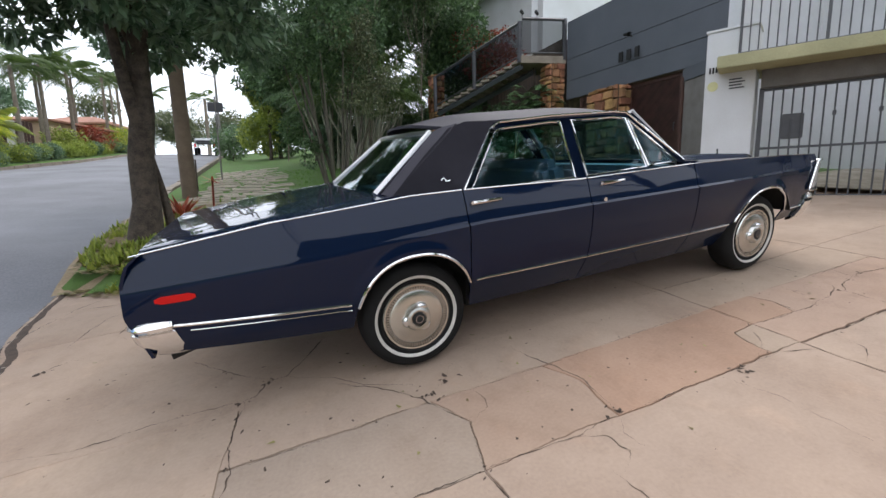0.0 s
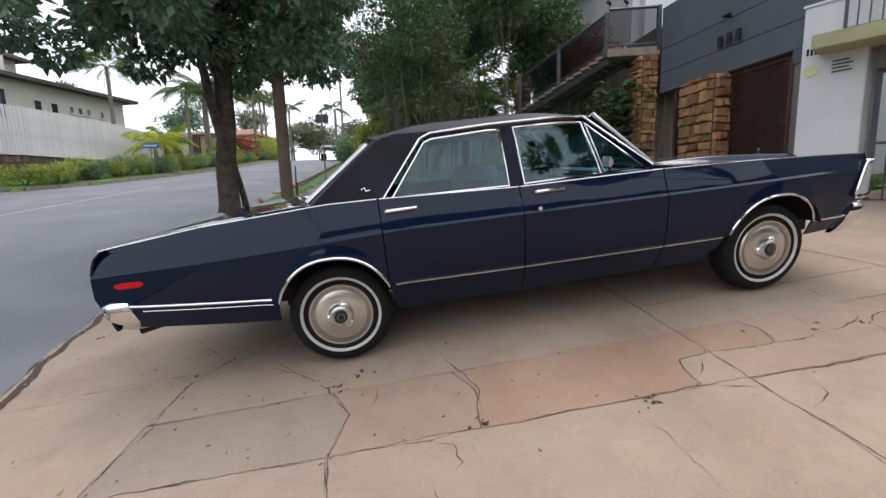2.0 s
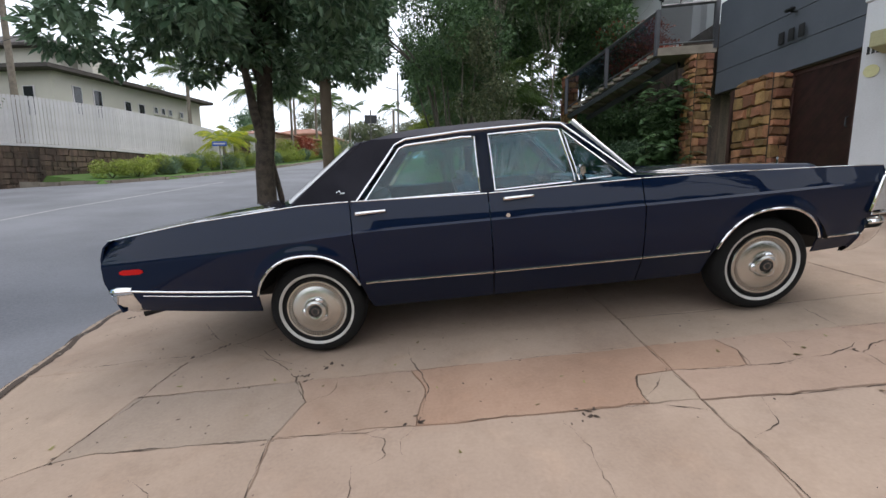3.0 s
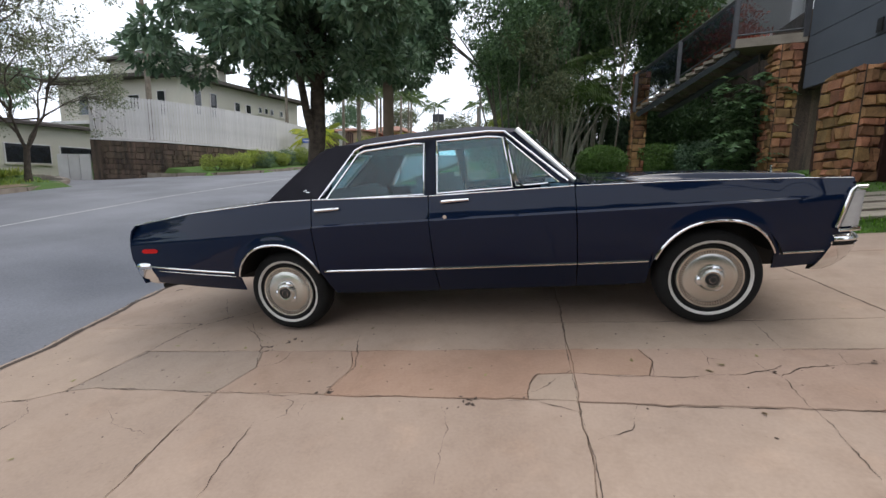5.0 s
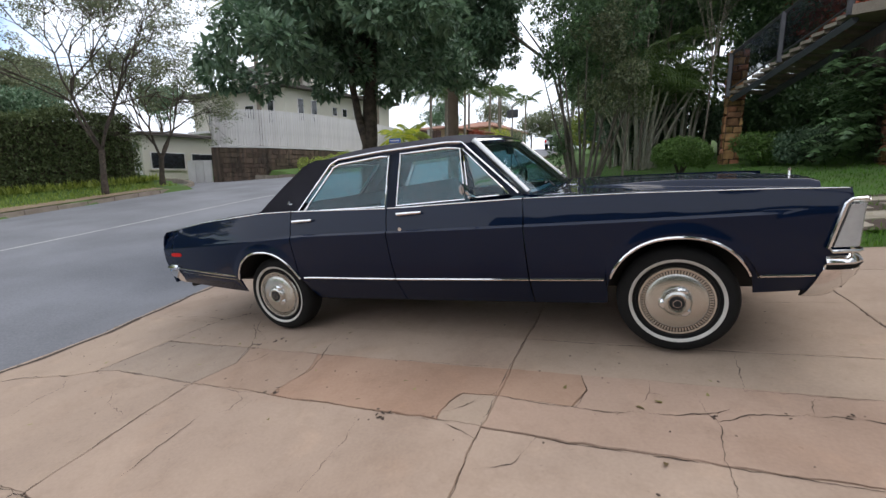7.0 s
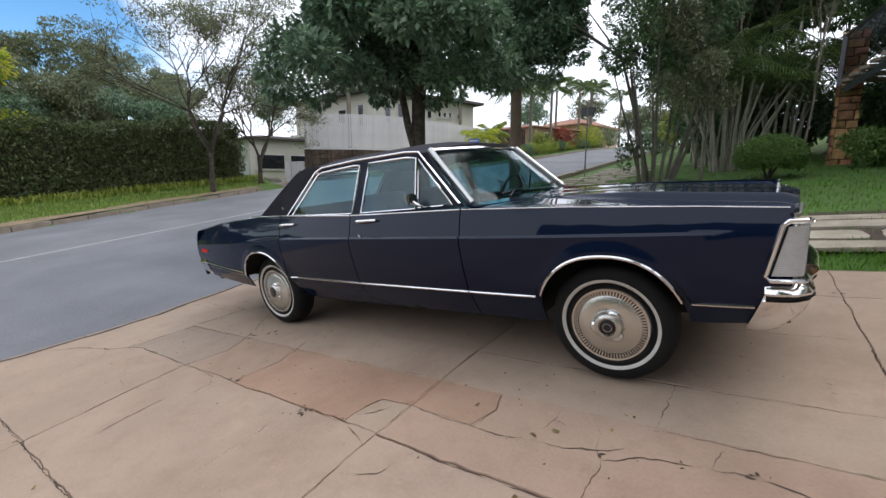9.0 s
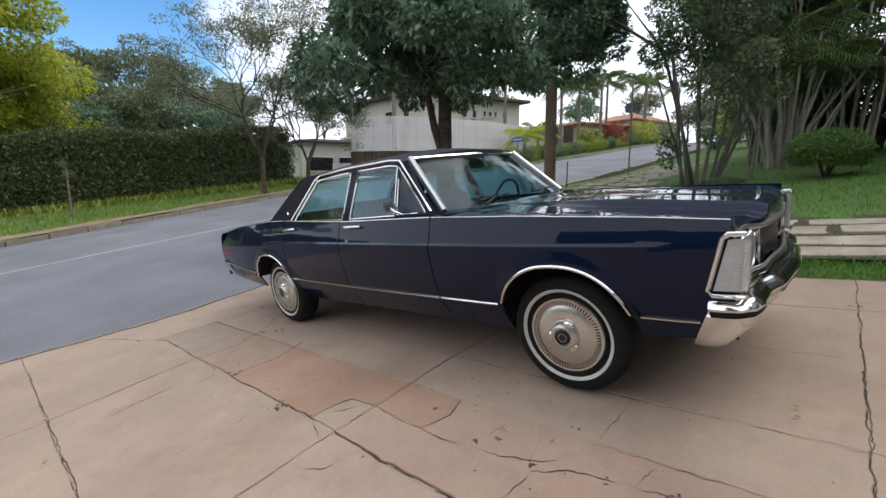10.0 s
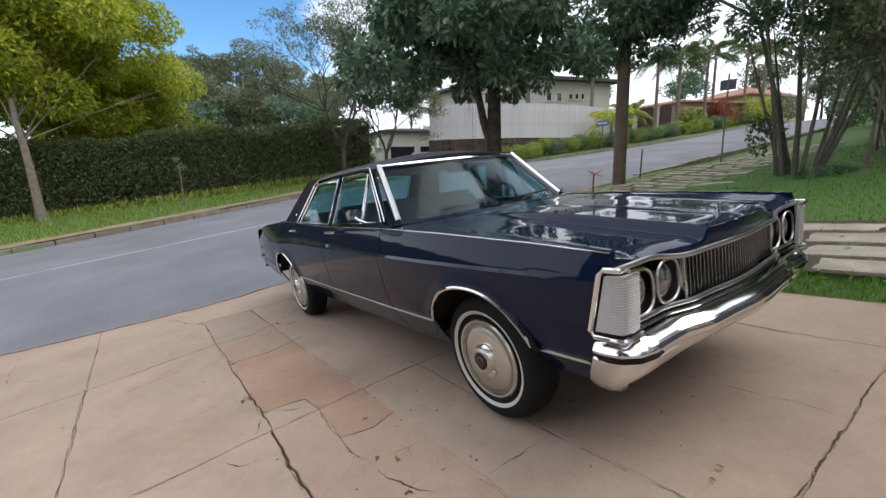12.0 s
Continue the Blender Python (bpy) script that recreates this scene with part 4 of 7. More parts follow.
for a, b in ((-1.40, 0.262), (0.278, 1.163), (1.177, 2.163), (2.177, 3.78)):
    both("belt_moulding", lambda a=a, b=b: strip(a, b, lambda x: lerp(x, TOPZ) - 0.003, 0.0038 if a < 2 else 0.0024), CHROME, "thin chrome strip along the beltline")

# greenhouse
def side_y(z):
    """Side glass leans in towards the roof."""
    return 0.135 + (z - 1.05) * 0.46


def pane(pts, off=0.0):
    """A flat pane in the side-glass surface; pts are (x, z)."""
    bm = bmesh.new()
    f = bm.faces.new([bm.verts.new((x, side_y(z) + off, z)) for x, z in pts])
    bmesh.ops.solidify(bm, geom=[f], thickness=0.005)
    return bm


def frame_rod(pts, r=0.0075, off=-0.006, close=True, flat=0.8):
    p = [(x, side_y(z) + off, z) for x, z in pts]
    if close:
        p.append(p[0])
    fine = []
    for a, b in zip(p, p[1:]):
        fine += [tuple(a[i] + (b[i] - a[i]) * k / 4 for i in range(3)) for k in range(4)]
    fine.append(p[-1])
    return tube(fine, r, 6, flat=flat)


REARWIN = [(0.36, 1.055), (1.125, 1.04), (1.125, 1.405), (1.05, 1.412), (0.66, 1.395), (0.61, 1.375)]
FRONTWIN = [(1.225, 1.04), (1.76, 1.045), (1.70, 1.395), (1.60, 1.410), (1.225, 1.412)]
VENTWIN = [(1.785, 1.05), (2.07, 1.055), (1.725, 1.385)]
both("rear_door_glass", lambda: pane(REARWIN), CARGLASS, "tinted side window")
both("front_door_glass", lambda: pane(FRONTWIN), CARGLASS, "tinted side window")
both("vent_glass", lambda: pane(VENTWIN), CARGLASS)
both("window_frame", lambda: frame_rod(REARWIN), CHROME, "chrome window surround")
both("window_frame", lambda: frame_rod(FRONTWIN), CHROME, "chrome window surround")
both("window_frame", lambda: frame_rod(VENTWIN, 0.007), CHROME, "chrome vent window surround")


def pillar(pts, thick=0.03, off=-0.002):
    bm = bmesh.new()
    f = bm.faces.new([bm.verts.new((x, side_y(z) + off, z)) for x, z in pts])
    bmesh.ops.solidify(bm, geom=[f], thickness=thick)
    bmesh.ops.recalc_face_normals(bm, faces=bm.faces[:])
    return bm


both("centre_pillar", lambda: pillar([(1.135, 1.02), (1.215, 1.02), (1.215, 1.425), (1.135, 1.425)]), PAINT)
both("window_header", lambda: pillar([(0.62, 1.385), (0.66, 1.40), (1.05, 1.417), (1.60, 1.417), (1.70, 1.40), (1.74, 1.405), (1.70, 1.445), (1.05, 1.455), (0.60, 1.44)]), PAINT)
both("roof_rail", lambda: frame_rod([(0.30, 1.055), (0.585, 1.405), (0.66, 1.436), (1.05, 1.452), (1.60, 1.450), (1.72, 1.436), (2.13, 1.06)], 0.008, -0.016, False), CHROME, "chrome drip rail over the doors")
both("front_pillar", lambda: pillar([(2.08, 1.045), (2.17, 1.035), (1.79, 1.43), (1.72, 1.41)], 0.035, -0.004), PAINT)
both("sail_panel", lambda: pillar([(-0.14, 1.07), (0.31, 1.055), (0.60, 1.41), (0.64, 1.45), (0.42, 1.455), (0.30, 1.42), (0.10, 1.27)], 0.03, -0.010), VINYL, "black grained vinyl rear pillar")


def roof_z(x, y):
    d = abs(y - 1) / 0.69
    return 1.452 + 0.032 * min(1.0, max(0.0, (y - 0.305) / 0.7)) + 0.062 * (1 - d ** 2.6) * (0.55 + 0.45 * ease(x, 0.2, 0.8) * (1 - ease(x, 1.35, 1.85))) - 0.030 * (1 - ease(x, 0.26, 0.62)) - 0.028 * ease(x, 1.5, 1.85)


def roof():
    rows = []
    for k in range(31):
        u = k / 30
        row = []
        for j in range(29):
            y = 0.305 + 1.39 * j / 28
            d = abs(y - 1) / 0.695
            x = (0.24 + 0.10 * d ** 3) + (1.80 - 0.03 * d ** 2 + 0.0 - (0.24 + 0.10 * d ** 3)) * u
            row.append((x, y, roof_z(x, y)))
        rows.append(row)
    return shell(rows, (0, 0, -0.02))


part("roof", roof(), VINYL, car, "black grained vinyl roof cover", smooth=50)
# rear window with its surround
def between(a, b, n):
    return [tuple(a[i] + (b[i] - a[i]) * k / n for i in range(3)) for k in range(n + 1)]


def glass_grid(bl, tl, tr, br, bow, n=12):
    rows = []
    for p, q in zip(between(bl, tl, 6), between(br, tr, 6)):
        rows.append([(a[0] + bow * (1 - (2 * k / n - 1) ** 2), a[1], a[2] + 0.006 * (1 - (2 * k / n - 1) ** 2)) for k, a in enumerate(between(p, q, n))])
    return sheet(rows, thick=0.005)


part("rear_window", glass_grid((-0.185, 0.30, 1.075), (0.235, 0.44, 1.405), (0.235, 1.56, 1.405), (-0.185, 1.70, 1.075), -0.06), CARGLASS, car, "sloping rear window reflecting the trees", smooth=40)
for a, b in (((-0.19, 0.30, 1.08), (0.24, 0.44, 1.41)), ((-0.19, 1.70, 1.08), (0.24, 1.56, 1.41))):
    part("rear_window_frame", tube(between(a, b, 4), 0.020, 8), SATIN, car, smooth=40)
part("rear_window_frame", tube([(0.235 - 0.06 * (1 - (2 * k / 12 - 1) ** 2), 0.44 + 1.12 * k / 12, 1.412) for k in range(13)], 0.016), SATIN, car, smooth=40)
for s in (1, -1):
    rows = []
    for u in (0, 0.25, 0.5, 0.75, 1):
        a = Vector((-0.16 + 0.40 * u, 1 - s * (0.69 - 0.13 * u), 1.078 + 0.33 * u))
        b = Vector((0.02 - 0.16 + 0.50 * u, 1 - s * (0.865 - 0.165 * u), 1.072 + 0.375 * u))
        rows.append([tuple(a), tuple((a + b) / 2 + Vector((-0.01, 0, 0.006))), tuple(b)])
    part("rear_window_surround", sheet(rows, thick=0.02), VINYL, car, smooth=50)
part("windshield", glass_grid((2.16, 0.21, 1.045), (1.795, 0.345, 1.425), (1.795, 1.655, 1.425), (2.16, 1.79, 1.045), 0.13, 16), WINDSCREEN, car, "windscreen reflecting sky and trees", smooth=40)
for s in (1, -1):
    part("windshield_pillar_trim", tube(between((2.17, 1 - s * 0.795, 1.045), (1.795, 1 - s * 0.665, 1.435), 5), 0.032, 8, flat=0.75), SATIN, car, "bright metal windscreen pillar", smooth=40)
part("windshield_header_trim", tube([(1.80 + 0.13 * (1 - (2 * k / 12 - 1) ** 2) * 0.95, 0.345 + 1.31 * k / 12, 1.437) for k in range(13)], 0.014), CHROME, car, smooth=40)
part("cowl_panel", sheet([[(2.14 + 0.14 * (1 - (2 * k / 12 - 1) ** 2), 0.18 + 1.64 * k / 12, 1.045) for k in range(13)], [(2.26 + 0.10 * (1 - (2 * k / 12 - 1) ** 2), 0.10 + 1.80 * k / 12, 1.036) for k in range(13)]], thick=0.01), PAINT, car)
part("rear_shelf_panel", sheet([[(-0.24, 0.1 + 1.8 * k / 10, 1.073) for k in range(11)], [(-0.10, 0.1 + 1.8 * k / 10, 1.078) for k in range(11)]], thick=0.01), PAINT, car)

# wheels
def ring_profile():
    return [(0.215, -0.075), (0.235, -0.092), (0.262, -0.104), (0.292, -0.100), (0.318, -0.085), (0.330, -0.060), (0.333, -0.02), (0.333, 0.02), (0.330, 0.060), (0.318, 0.085), (0.29, 0.10), (0.24, 0.095), (0.215, 0.075)]


def wheel(x, y, side):
    """A wheel with whitewall tyre and a turned metal cap; side is 1 for the near flank, -1 for the far."""
    m = Matrix.Translation((x, y, 0.333)) @ Matrix.Rotation(0 if side > 0 else math.pi, 4, "Z")
    w = new("wheel")
    w.parent = car
    w.matrix_local = m
    part("tyre", lathe(ring_profile(), 56), RUBBER, w, "black tyre", smooth=40)
    part("whitewall", lathe([(0.2405, -0.0965), (0.243, -0.1005), (0.2570, -0.1065), (0.2595, -0.1050)], 56), WHITEWALL, w, "white sidewall stripe", smooth=40)
    part("rim", lathe([(0.0, -0.035), (0.10, -0.04), (0.19, -0.055), (0.21, -0.085), (0.222, -0.092), (0.224, -0.08), (0.22, 0.07)], 48), BLACK, w, "dark painted steel rim", smooth=40)
    part("hub_cap", lathe([(0.206, -0.082), (0.211, -0.095), (0.205, -0.103), (0.194, -0.101), (0.190, -0.086), (0.170, -0.086), (0.167, -0.096), (0.160, -0.099), (0.135, -0.105), (0.105, -0.108), (0.090, -0.109), (0.083, -0.112), (0.078, -0.122), (0.070, -0.136), (0.056, -0.142), (0.047, -0.140), (0.044, -0.133), (0.0, -0.133)], 64), STEEL, w, "polished turned metal wheel cover", smooth=32)
    part("slot_ring", lathe([(0.171, -0.0875), (0.189, -0.0875), (0.189, -0.085), (0.171, -0.085)], 48, closed=True), BLACK, w, "dark slotted ring")
    badge = part("hub_badge", lathe([(0.042, -0.134), (0.040, -0.141), (0.030, -0.144), (0.0, -0.1445)], 24), BLACK, w, "dark round cap badge", smooth=40)
    part("badge_ring", lathe([(0.024, -0.1445), (0.0235, -0.147), (0.0215, -0.147), (0.021, -0.1445)], 24, closed=True), CHROME, badge)
    fins = bmesh.new()
    for k in range(72):
        b = bmesh.new()
        bmesh.ops.create_cube(b, size=1, matrix=Matrix.Rotation(2 * math.pi * k / 72, 4, "Y") @ Matrix.Translation((0.180, -0.093, 0)) @ Matrix.Diagonal((0.022, 0.013, 0.0085, 1)))
        join(fins, b)
    part("fin_ring", fins, STEEL, w)
    for k in range(3):
        b = bmesh.new()
        bmesh.ops.create_uvsphere(b, u_segments=14, v_segments=8, radius=1, matrix=Matrix.Rotation(2 * math.pi * k / 3 + 0.4, 4, "Y") @ Matrix.Translation((0, -0.112, 0.074)) @ Matrix.Diagonal((0.036, 0.024, 0.026, 1)))
        part("cap_ear", b, CHROME, w, smooth=60)


for wx in (-0.07, 3.02):
    wheel(wx, 0.195, 1)
    wheel(wx, W2 - 0.195, -1)

# front end
HEAD = lambda y: 0.858 + 0.028 * ease(abs(y - 1), 0.46, 0.70)
YS = [0.10 + 1.8 * k / 60 for k in range(61)]
part("grille_header", tube([(front_x(y) + 0.006, y, HEAD(y)) for y in YS], 0.011, 8), SATIN, car, "chrome strip along the hood's front edge", smooth=40)
part("grille_back", sheet([[(front_x(y) - 0.075, y, z) for y in YS] for z in (0.60, 0.70, 0.80, 0.862)], thick=0.01), BLACK, car)
rows = []
for v in (0, 0.25, 0.5, 0.75, 1):
    rows.append([(front_x(y) + 0.004 * math.sin(3.14 * v), y, (hood_z(3.79, y) - 0.018) * (1 - v) + (HEAD(y) - 0.004) * v) for y in YS])
part("hood_lip", shell(rows, (-0.012, 0, 0)), PAINT, car, smooth=30)
for k in range(31):
    y = 0.57 + 0.86 * k / 30
    part("grille_bar", box(front_x(y) - 0.036, y - 0.0018, 0.665, front_x(y) - 0.024, y + 0.0018, 0.852, 0.0008), CHROME, car)
for s in (1, -1):
    for d in (0.755, 0.555):
        hy = 1 - s * d
        fx = front_x(hy) + (0.0 if d < 0.7 else 0.012)
        pts = []
        for k in range(33):
            a = 2 * math.pi * k / 32
            pts.append((fx, hy + 0.084 * math.copysign(abs(math.cos(a)) ** 0.8, math.cos(a)), 0.768 + 0.088 * math.copysign(abs(math.sin(a)) ** 0.75, math.sin(a))))
        part("headlight_bezel", tube(pts, 0.006, 6), SATIN, car, "chrome oval headlight surround", smooth=50)
        lamp = lathe([(0.070, 0.0), (0.068, 0.012), (0.045, 0.024), (0.0, 0.030)], 28)
        bmesh.ops.rotate(lamp, verts=lamp.verts[:], cent=(0, 0, 0), matrix=Matrix.Rotation(radians(-90), 3, "Z"))
        bmesh.ops.translate(lamp, verts=lamp.verts[:], vec=(fx - 0.035, hy, 0.768))
        part("headlight", lamp, HEADGLASS, car, "round clear headlight", smooth=50)
    # corner lamp, wrapped round the fender
    rows = []
    for z in [0.655 + 0.215 * k / 6 for k in range(7)]:
        u = (z - 0.655) / 0.215
        xb, xf = 3.718 + 0.058 * u, 3.828 + 0.016 * u
        y_in = 0.175
        rows.append([(xb, 0.068, z), ((xb + xf) / 2, 0.072, z), (xf - 0.012, 0.080, z), (xf, 0.098, z), (xf + 0.004, y_in - 0.03, z), (xf, y_in, z)])
    bm = sheet(rows, thick=0.02)
    part("corner_lamp", mirror_y(bm) if s < 0 else bm, CLEARLENS, car, "ribbed clear corner lamp", smooth=50)
    ribs = bmesh.new()
    for k in range(21):
        z = 0.665 + 0.20 * k / 20
        u = (z - 0.655) / 0.215
        tube([(3.724 + 0.058 * u, 0.0675, z), (3.814 + 0.016 * u, 0.078, z), (3.830 + 0.016 * u, 0.098, z), (3.834 + 0.016 * u, 0.17, z)], 0.0012, 4, ribs)
    part("lamp_ribs", mirror_y(ribs) if s < 0 else ribs, CLEARLENS, car)
    bez = tube([(3.838, 0.180, 0.638), (3.838, 0.100, 0.634), (3.82, 0.074, 0.634), (3.715, 0.066, 0.634), (3.697, 0.066, 0.652), (3.757, 0.066, 0.876), (3.777, 0.068, 0.894), (3.835, 0.076, 0.894), (3.85, 0.100, 0.890), (3.85, 0.180, 0.884)], 0.0105, 6)
    part("corner_lamp_bezel", mirror_y(bez) if s < 0 else bez, CHROME, car, "chrome corner lamp surround", smooth=50)

part("lower_grille_trim", tube([(front_x(y) + 0.004, y, 0.665) for y in YS[2:-2]], 0.010, 8), SATIN, car, "chrome strip under the grille", smooth=40)
part("lower_grille_trim", tube([(front_x(y) + 0.012, y, 0.640) for y in YS[2:-2]], 0.009, 6), CHROME, car, "chrome strip under the grille", smooth=40)
for y in (0.545, 1.455):
    part("grille_side_trim", box(front_x(y) - 0.05, y - 0.012, 0.66, front_x(y) - 0.006, y + 0.004, 0.855, 0.003), CHROME, car)

# bumpers: chrome section swept round the end of the car
def bumper(side=0.065, slant=0.40, rise=0.0):
    sec = [(-0.07, 0.622), (-0.01, 0.625), (0.010, 0.620), (0.046, 0.590), (0.056, 0.574), (0.054, 0.564), (0.034, 0.558), (0.034, 0.545), (0.046, 0.535), (0.032, 0.46), (0.004, 0.40), (-0.03, 0.368), (-0.06, 0.362)]
    rows = []
    n = 60
    for k in range(n + 1):
        u = 2 * k / n - 1
        d = min(1.0, abs(u))
        if d < 0.80:      # across the front
            y = 1 + math.copysign(0.80 * d / 0.80, u)
            x = front_x(y) + 0.03
            nx_, ny_, a = 1.0, 0.0, 0.0
        else:             # round the corner and back along the flank
            a = (d - 0.80) / 0.20
            ang = min(1.0, a * 2.2) * math.pi / 2
            x = 3.82 - 0.06 * (1 - math.cos(ang)) - side * max(0, a - 0.45) / 0.55
            y = 1 + math.copysign(0.80 + 0.080 * math.sin(ang), u)
            nx_, ny_ = math.cos(ang), math.copysign(math.sin(ang), u)
        lift = (0.05 + rise) * (1 - ease(a, 0.05, 0.75)) + (0.035 + 0.4 * rise) * ease(0.62 - abs(y - 1), 0, 0.2)
        rake = ease(a, 0.4, 1.0) * slant
        end = 0.004 if k in (0, n) else 0.0
        rows.append([(x + o * nx_ - rake * max(0.0, 0.56 - z), y + (o - end) * ny_, z + lift * max(0.0, (0.54 - z) / 0.18)) for o, z in sec])
    bm = sheet(rows)
    bm.verts.ensure_lookup_table()
    n2 = len(sec)
    for s in (0, n):
        bm.faces.new([bm.verts[s * n2 + i] for i in range(n2)])
    bmesh.ops.recalc_face_normals(bm, faces=bm.faces[:])
    return bm


part("front_bumper", bumper(rise=0.028), CHROME, car, "heavy chrome wraparound front bumper", smooth=40)
for s in (1, -1):
    pts = [(3.70, 0.085, 0.553), (3.77, 0.085, 0.553), (3.83, 0.119, 0.553), (3.858, 0.170, 0.553), (3.862, 0.240, 0.553)]
    bm = tube(pts, 0.016, 4, flat=1.0)
    part("bumper_pad", mirror_y(bm) if s < 0 else bm, RUBBER, car, "black rubber bumper strip")
rb = bumper(0.13, 0.26)
for v in rb.verts:
    v.co.x = -1.475 + (3.85 - v.co.x) * 0.85
    v.co.z = 0.655 + (v.co.z - 0.62) * 0.85
bmesh.ops.reverse_faces(rb, faces=rb.faces[:])
part("rear_bumper", rb, CHROME, car, "chrome wraparound rear bumper", smooth=40)

# small fittings
def on_side(x, z):
    return flank(x, z)


for hx in (0.30, 1.26):
    def handle(hx=hx):
        y = on_side(hx, 0.985)
        bm = box(hx, y - 0.020, 0.977, hx + 0.045, y + 0.004, 0.997, 0.005)
        tube([(hx + 0.01, y - 0.022, 0.988), (hx + 0.10, y - 0.026, 0.990), (hx + 0.20, y - 0.016, 0.990)], [0.012, 0.011, 0.009], 6, bm)
        return bm
    both("door_handle", handle, CHROME, "chrome door handle")
both("door_lock", lambda: tube([(1.285, on_side(1.285, 0.88) + 0.004, 0.88), (1.285, on_side(1.285, 0.88) - 0.008, 0.88)], 0.014, 12), CHROME, "round chrome key lock")
both("side_marker", lambda: sheet([[(-1.335 + 0.172 * k / 6, flank(-1.335 + 0.172 * k / 6, 0.735 + 0.018 * j) - 0.006, 0.727 + 0.018 * j - 0.010 * (1 if j == 2 else -1 if j == 0 else 0) * (k in (0, 6))) for k in range(7)] for j in range(3)], thick=0.012), REDLENS, "red oblong side marker lamp")
part("door_mirror", join(tube([(1.83, 0.135, 1.050), (1.80, 0.095, 1.08), (1.785, 0.075, 1.105)], 0.010, 6), box(1.762, 0.020, 1.085, 1.795, 0.125, 1.155, 0.012)), CHROME, car, "chrome door mirror", 40)
for s in (0, 1):
    y0 = 0.50 + 0.72 * s
    part("wiper", join(tube([(2.30, y0, 1.06), (2.20, y0 + 0.28, 1.10)], 0.006, 5), tube([(2.225, y0 + 0.02, 1.085), (2.19, y0 + 0.45, 1.095)], 0.007, 4)), BLACK, car, "black wiper")
orn = tube([(3.765, 1.0, 0.955), (3.765, 1.0, 0.998)], [0.012, 0.006], 8)
box(3.758, 0.988, 0.993, 3.772, 1.012, 1.013, 0.004, orn)
part("hood_ornament", orn, CHROME, car, "small upright chrome hood ornament")
both("pillar_emblem", lambda: join(tube([(0.175, side_y(1.13) - 0.013, 1.128), (0.195, side_y(1.14) - 0.013, 1.140), (0.205, side_y(1.12) - 0.013, 1.118)], 0.004, 5), tube([(0.200, side_y(1.12) - 0.013, 1.118), (0.232, side_y(1.12) - 0.013, 1.122)], 0.0035, 5)), CHROME, "small chrome script emblem as plain bars")
part("tow_bracket", join(tube([(-1.30, 0.42, 0.50), (-1.40, 0.42, 0.44), (-1.45, 0.42, 0.43)], 0.02, 6), tube([(-1.20, 0.30, 0.42), (-1.36, 0.24, 0.40)], 0.025, 8)), BLACK, car, "dark exhaust tip and bracket", 40)

# cabin
def seat(x0, x1, zs, zb):
    bm = box(x0, 0.24, 0.62, x1, 1.76, zs, 0.05)
    b = box(-0.09, 0.24, 0.0, 0.09, 1.76, zb - zs + 0.08, 0.06)
    bmesh.ops.rotate(b, verts=b.verts[:], cent=(0, 0, 0), matrix=Matrix.Rotation(radians(-12), 3, "Y"))
    bmesh.ops.translate(b, verts=b.verts[:], vec=(x0 + 0.05, 0, zs - 0.08))
    return join(bm, b)


part("front_seat", seat(1.10, 1.62, 0.80, 1.17), TRIMBLUE, car, "dark blue bench seat", 40)
part("rear_seat", seat(0.25, 0.78, 0.82, 1.12), TRIMBLUE, car, "dark blue bench seat", 40)
part("cabin_floor", box(0.34, 0.14, 0.552, 2.40, 1.86, 0.60), BLACK, car)
part("headliner", sheet([[(0.30 + 1.45 * k / 6, y, 1.395 + 0.03 * (1 - abs(y - 1) / 0.6)) for y in (0.36, 0.7, 1.0, 1.3, 1.64)] for k in range(7)], thick=0.006), VINYL, car)
part("dashboard", box(1.98, 0.20, 0.80, 2.24, 1.80, 1.02, 0.05), TRIMBLUE, car, "dark blue padded dashboard", 40)
part("parcel_shelf", box(-0.16, 0.30, 0.98, 0.28, 1.70, 1.03, 0.02), TRIMBLUE, car)
sw = bmesh.new()
tube([(1.82 + 0.05 * math.sin(a), 1.45 + 0.19 * math.cos(a), 1.02 + 0.18 * math.sin(a)) for a in [2 * math.pi * k / 24 for k in range(25)]], 0.012, 6, sw)
tube([(1.82, 1.26, 1.02), (1.82, 1.64, 1.02)], 0.014, 6, sw)
tube([(1.82, 1.45, 1.02), (2.05, 1.45, 0.95)], 0.025, 6, sw)
part("steering_wheel", sw, BLACK, car, "thin black steering wheel", 40)
part("inner_mirror", box(1.86, 0.90, 1.33, 1.875, 1.10, 1.385, 0.006), BLACK, car)

# the car leans with the ground it stands on
LEANING = Matrix(((1, 0, 0, 0), (0, 1, 0, 0), (0, -BEND, 1, 0.15 * BEND), (0, 0, 0, 1)))
for ob in car.children_recursive:
    if ob.type == "MESH":
        m = ob.matrix_local.copy()
        if ob.parent != car:
            m = ob.parent.matrix_local @ m
        ob.data.transform(m.inverted() @ LEANING @ m)

